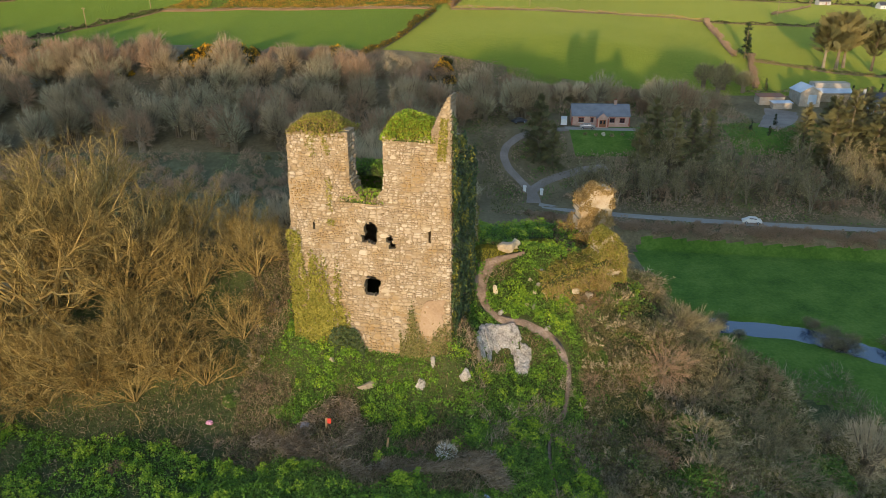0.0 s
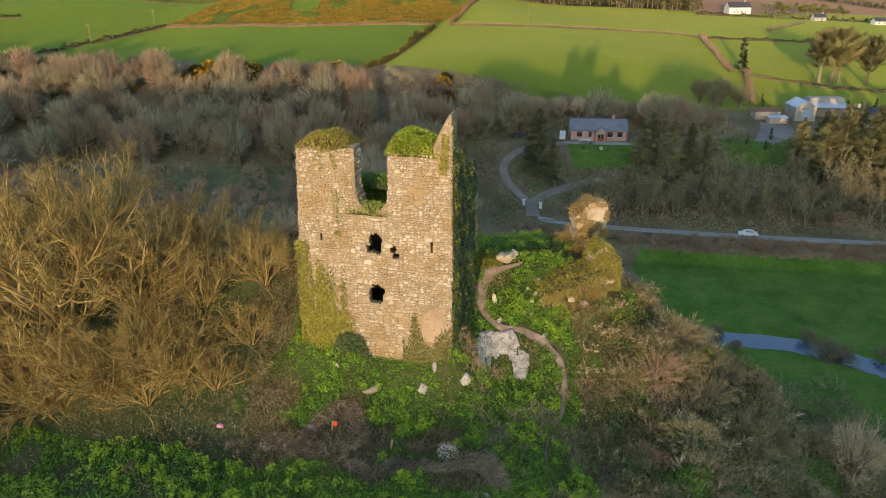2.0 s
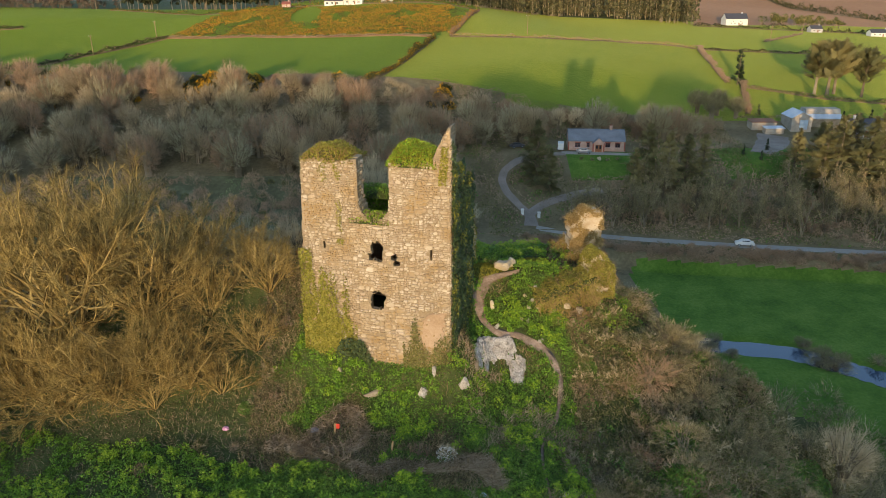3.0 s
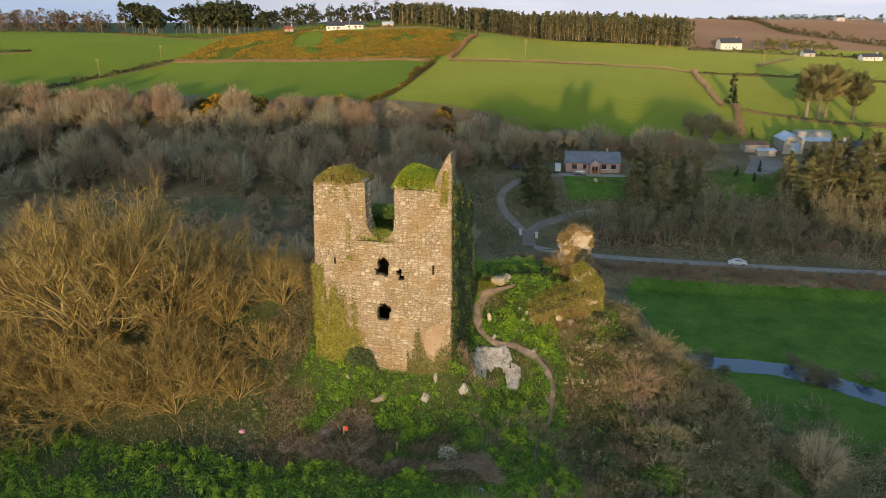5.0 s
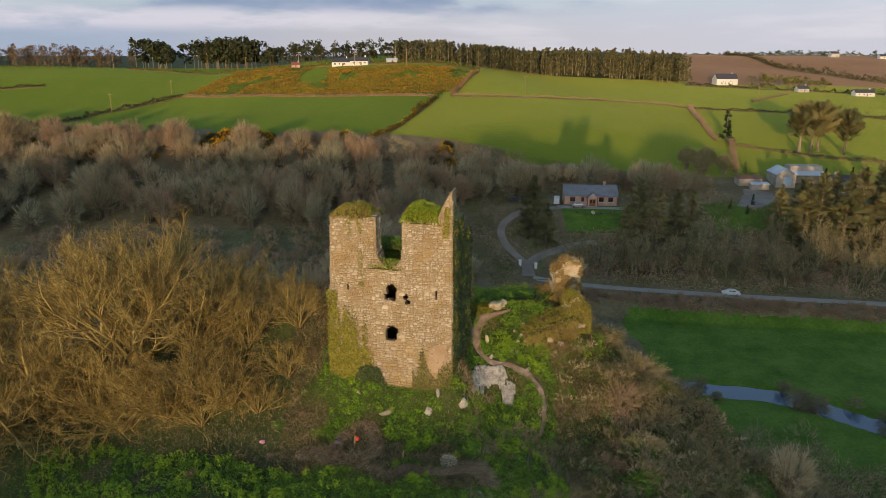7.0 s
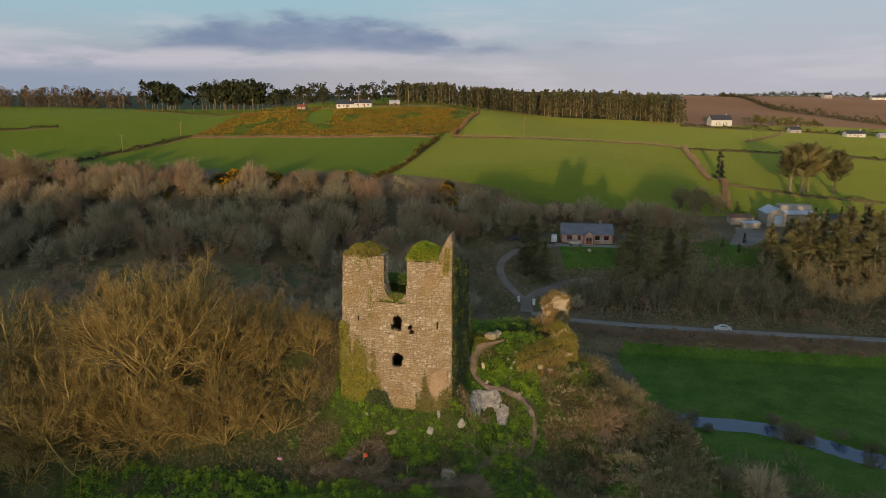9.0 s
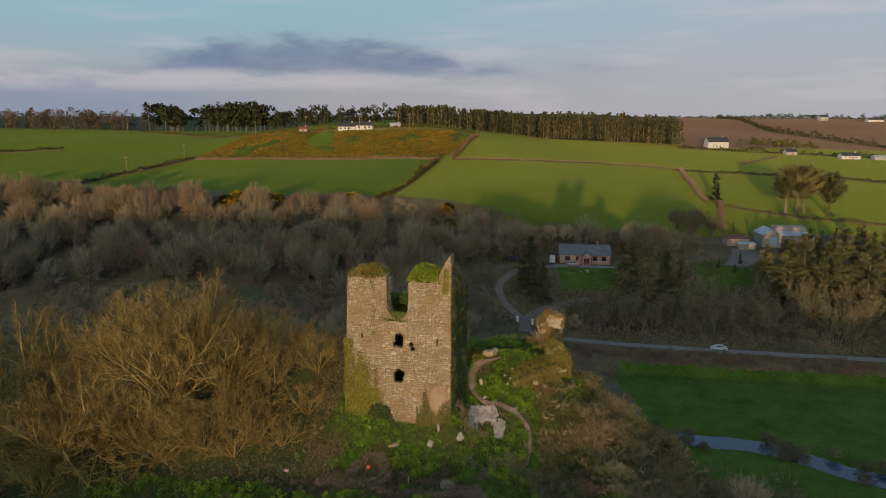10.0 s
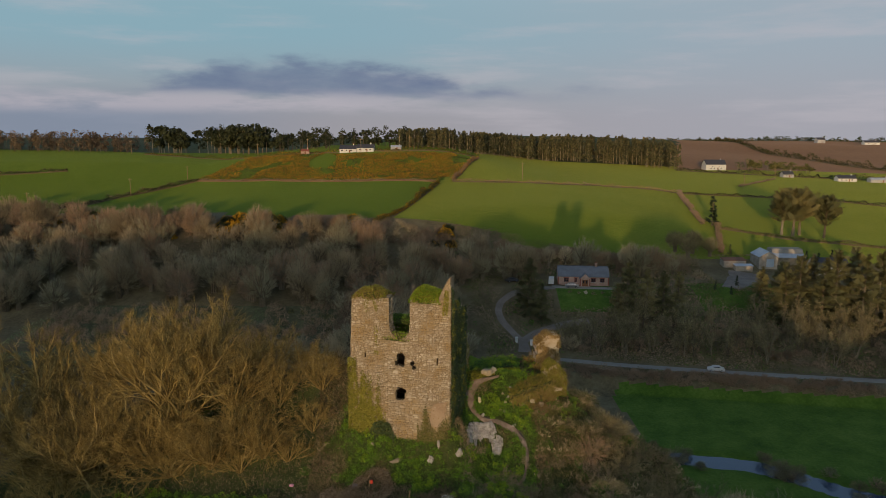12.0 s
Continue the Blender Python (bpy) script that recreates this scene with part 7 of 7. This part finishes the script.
hedge([(119.6, 300.4), (114.8, 272.8), (111.3, 251), (110, 235.2)], 2.2, 2.0, (M_TWIG_R, M_DRY), 30, "tall mixed scrub hedge down the pasture edge")
hedge([(115, 234.6), (110, 218.4), (105, 202.7)], 2.4, 2.2, (M_TWIG_R, M_DRY), 30, "tall mixed scrub hedge above the farmyard")
hedge([(3, 276), (9, 300), (14, 322), (18, 336)], 1.8, 1.8, (M_TWIG_R, M_BLOOM), 22, "scrub hedge beside the gorse field")
hedge([(-330, 300), (-236, 310), (-204, 319)], 1.4, 1.8, (M_GORSE, M_TWIG_R), 16, "dark hedge on the upper pasture")
hedge([(121, 300), (148, 298), (176, 296), (198, 290), (215, 280), (330, 262)], 1.2, 1.6, (M_GORSE, M_TWIG_R), 16, "thin hedge with scattered bushes")
hedge([(115, 233), (127, 227.4), (139.6, 220), (156, 216), (173, 211), (215, 199)], 1.1, 1.8, (M_SHRUB, M_DRY), 18, "stone-faced bank with scrub")
hedge([(163, 330), (190, 360), (206, 380)], 0.7, 1.2, (M_DRY, M_TWIG_R), 12, "low grassy bank up the pasture")
hedge([(158, 424), (200, 405), (250, 392), (330, 385), (450, 380)], 2.6, 2.5, (M_GORSE, M_TWIG_R), 22, "thick hedge below the ploughed field", 0.6)
hedge([(-190, 385), (-150, 372), (-111, 371), (-80, 345), (-30, 333), (20, 338)], 1.6, 2.2, (M_GORSE, M_BLOOM), 18, "scrubby bank along the ridge pasture", 0.5)
hedge([(240, 800), (340, 790), (480, 780), (700, 760)], 3, 4, (M_DARKLEAF, M_TWIG_R), 10, "far tree hedge on the skyline", 1.3)
hedge([(285, 690), (280, 560), (300, 480), (330, 440)], 4, 4, (M_GORSE, M_TWIG_R), 12, "hedge winding down the ploughed hill", 1.0)

M_RUSH = two_scale("pale_rushes", (0.10, 0.13, 0.05), (0.17, 0.21, 0.09), (0.25, 0.29, 0.14), 0.12, 1.0, 0.8, 0, 0, "island")


# gorse field and reeds of the hollow
def patch(name, n, xr, yr, test, hgt, size, mat, label, cat, tri=False, up=0.9):
    x, y = r.uniform(*xr, n), r.uniform(*yr, n)
    k = test(x, y)
    x, y = x[k], y[k]
    m = 0.5 + 0.5 * vnoise(x, y, 5, 85)
    p = np.c_[x, y, height(x, y) + hgt * m * r.uniform(0.1, 1, len(x))]
    hp = Heap()
    leaves(hp, p, np.tile([0, -0.7, up], (len(p), 1)), size, r, 0.6, 1.4, tri)
    return tagged(hp.link(name, mat), label, cat, kind="stuff")


M_BLOOM_DIM = two_scale("browning_gorse_blossom", (0.17, 0.098, 0.016), (0.32, 0.172, 0.02), (0.50, 0.275, 0.03), 0.05, 0.6, 0.85, 0, 0, "island")


patch("gorse_field", 15000, (-128, 18), (272, 348), lambda x, y: gorse_area(x, y) & (vnoise(x, y, 9, 86) + 0.5 * vnoise(x, y, 3, 87) > -0.55), 1.5, 0.6, M_GORSE, "dense gorse covering a sloping field", "gorse")
patch("gorse_blossom", 50000, (-128, 18), (272, 348), lambda x, y: gorse_area(x, y) & (vnoise(x, y, 14, 88) + 0.6 * vnoise(x, y, 4, 89) > -0.55), 1.8, 0.5, M_BLOOM_DIM, "orange-yellow gorse blossom over the field", "gorse")
patch("bracken", 16000, (-200, 20), (176, 204), lambda x, y: vnoise(x, y, 8, 90) > -0.2, 0.7, 0.4, M_TWIG_R, "russet dead bracken at the wood edge", "bracken")
patch("reeds", 26000, (-125, -20), (100, 150), lambda x, y: vnoise(x, y, 9, 91) + 0.4 * vnoise(x, y, 3, 92) > 0.1, 1.0, 0.36, M_RUSH, "grey-green rushes in the wet hollow", "reeds")
bush_stuff("hollow_scrub", [(x, y, s) for x, y, s in zip(r.uniform(-118, -2, 300), r.uniform(126, 150, 300), r.uniform(1.2, 3.0, 300))], M_TWIG_R, "brown leafless scrub round the wet hollow", 0.16, 260)
bush_stuff("hollow_bushes", [(x, y, s) for x, y, s in zip(r.uniform(-120, -20, 170), r.uniform(100, 148, 170), r.uniform(0.8, 2.2, 170))], M_SHRUB, "pale grey-green bushes in the wet hollow", 0.35, 160)
SIDE_DRIVE = [(22.6, 137), (26, 141), (30, 143.2), (37, 145.8), (44, 147)]


def garden_ground(x, y, seed, level):
    """Rough ground between the lane, the drives and the gardens."""
    clear = (line_far(x, y, ROAD) > 2.4) & (line_far(x, y, DRIVE) > 2.1) & (line_far(x, y, SIDE_DRIVE) > 2.0)
    built = ((x > 34) & (x < 60) & (y > 152) & (y < 178)) | ((x > 92) & (x < 142) & (y > 164) & (y < 200))
    return clear & ~built & (y > 119.5 - 0.155 * (x - 40)) & (vnoise(x, y, 7, seed) + 0.5 * vnoise(x, y, 2.2, seed + 1) > level)


patch("bank_scrub", 60000, (2, 150), (112, 202), lambda x, y: garden_ground(x, y, 111, -0.1), 1.6, 0.4, M_TWIG_R, "russet scrub and bracken round the lane gardens", "scrub", True)
patch("bank_scrub", 60000, (2, 150), (112, 202), lambda x, y: garden_ground(x, y, 113, 0.0), 1.4, 0.4, M_SHRUB, "olive bushes and rough growth round the lane gardens", "scrub", True)
patch("bank_grass", 40000, (2, 150), (112, 202), lambda x, y: garden_ground(x, y, 115, 0.2), 0.5, 0.4, M_COVER, "green grass and ivy round the lane gardens", "grass", True)
patch("undergrowth", 24000, (25, 140), (112, 152), lambda x, y: (line_far(x, y, ROAD) > 2.6) & (y > 0.155 * (40 - x) + 118), 0.8, 0.22, M_BRAMBLE, "brown bramble undergrowth above the lane", "brambles")
patch("undergrowth", 22000, (-60, 60), (14, 110), lambda x, y: (height(x, y) < -4) & ((x < 26) | (height(x, y) > -40)), 0.6, 0.28, M_SHRUB, "rough olive undergrowth on the crag flanks", "brambles")


# far woods on the ridge
def far_wood(name, n, line, depth, hts, rad, mat, label, conical=True, per=26, low=0.42):
    """Trees along a line; hts: heights at the line's two ends, each (least, most)."""
    hp, tr = Heap(), Heap()
    line = np.asarray(line, float)
    d = np.concatenate([[0], np.cumsum(np.linalg.norm(np.diff(line, axis=0), axis=1))])
    for k in range(n):
        s = r.uniform(0, d[-1])
        x, y = np.interp(s, d, line[:, 0]), np.interp(s, d, line[:, 1]) + depth * r.uniform(0, 1) ** 1.5
        f = s / d[-1]
        z, H = hz(x, y), r.uniform(hts[0][0] * (1 - f) + hts[1][0] * f, hts[0][1] * (1 - f) + hts[1][1] * f)
        R = rad * r.uniform(0.7, 1.3)
        if conical:
            u = r.uniform(0.1, 1, per)
            a = r.uniform(0, 6.28, per)
            q = R * ((1 - u) ** 0.8 + 0.06) * r.uniform(0.75, 1.1, per)
            p = np.c_[x + np.cos(a) * q, y + np.sin(a) * q, z + H * u]
            leaves(hp, p, np.c_[np.cos(a), np.sin(a), np.full(per, 0.3)], H * 0.08 + R * 0.35, r, 0.5, 1.6)
        else:
            # clumps at several levels make a lobed, uneven crown
            m = 7
            cu, ca = r.uniform(low, 0.92, m), r.uniform(0, 6.28, m)
            cq = R * 0.75 * np.sqrt(np.clip(1 - ((cu - 0.5) / 0.5) ** 2, 0, 1)) * r.uniform(0.4, 1, m)
            c = np.c_[np.cos(ca) * cq, np.sin(ca) * cq, H * cu]
            w = r.integers(0, m, per)
            o = unit(r.normal(size=(per, 3)) + np.array([0, 0, 0.3]))
            p = c[w] + o * np.array([R * 0.45, R * 0.45, H * 0.13]) * r.uniform(0.5, 1.1, (per, 1))
            leaves(hp, p + np.array([x, y, z]), o + np.array([0, 0, 0.3]), R * 0.33, r, 0.5, 1.3)
        tube(tr, np.array([[x, y, z - 0.3], [x, y, z + H * 0.9]]), [0.22, 0.06], 4)
    e = empty(name)
    tr.link("trunk", M_BARK, e)
    hp.link("crown", mat, e)
    return tagged(e, label, "wood", kind="stuff")


M_FIRWOOD = two_scale("plantation_spruce", (0.04, 0.042, 0.02), (0.075, 0.073, 0.034), (0.13, 0.115, 0.056), 0.05, 0.5, 0.85, 0, 0, "island")
M_PINEWOOD = two_scale("dark_pine_crowns", (0.02, 0.026, 0.012), (0.038, 0.045, 0.02), (0.07, 0.075, 0.032), 0.05, 0.5, 0.85, 0, 0, "island")
M_BAREWOOD = two_scale("brown_far_wood", (0.085, 0.058, 0.036), (0.14, 0.098, 0.062), (0.21, 0.15, 0.098), 0.03, 0.5, 0.9, 0, 0, "island")
far_wood("plantation", 760, [(-28, 352), (17, 371), (44, 436), (88, 465), (128, 456), (165, 436)], 45, ((8, 11), (16, 19)), 2.2, M_FIRWOOD, "dark conifer plantation on the far ridge", True, 40)
far_wood("pine_belt", 17, [(-206, 430), (-176, 428)], 20, ((18, 21), (13, 16)), 6.0, M_PINEWOOD, "group of tall dark pines on the ridge", False, 200, 0.3)
far_wood("pine_belt", 36, [(-166, 430), (-122, 425)], 22, ((17, 21), (16, 20)), 6.0, M_PINEWOOD, "group of tall dark pines on the ridge", False, 200, 0.3)
far_wood("pine_belt", 60, [(-120, 425), (-70, 392), (-20, 365)], 35, ((10, 16), (7, 12)), 4.0, M_PINEWOOD, "dark trees behind the ridge houses", False, 90, 0.25)
far_wood("bare_wood", 420, [(-640, 440), (-330, 432), (-222, 436)], 50, ((12, 15), (12, 15)), 3.8, M_BAREWOOD, "brown leafless wood on the far ridge", False, 60, 0.12)
far_wood("garden_trees", 34, [(205, 436), (225, 428), (250, 420)], 8, ((5, 9), (4, 7)), 3.0, M_SHRUB, "garden trees around the far houses", False, 70)
far_wood("skyline_trees", 60, [(300, 760), (420, 700), (620, 660)], 40, ((3, 5), (5, 10)), 3.4, M_DARKLEAF, "scattered trees on the far skyline", False, 50)

# ---- wall stones that can be told apart, one by one ----
rng = np.random.default_rng(77)
shapes = []
for k in range(24):
    v, f = stone_mesh(rng, 0.42, 0.22, 0.012 + 0.07 * k / 24)
    me = bpy.data.meshes.new("stone")
    me.from_pydata(v.tolist(), [], f)
    me.materials.append(M_RUBBLE)
    shapes.append(me)
for k, (sx, sz, w, h, pr) in enumerate(near_stones):
    o = new("stone", shapes[int(pr / 0.076 * 23.9)])
    o.parent = front
    o.location = (sx, 0.05, sz)
    o.scale = (w / 0.42, 1, h / 0.22)
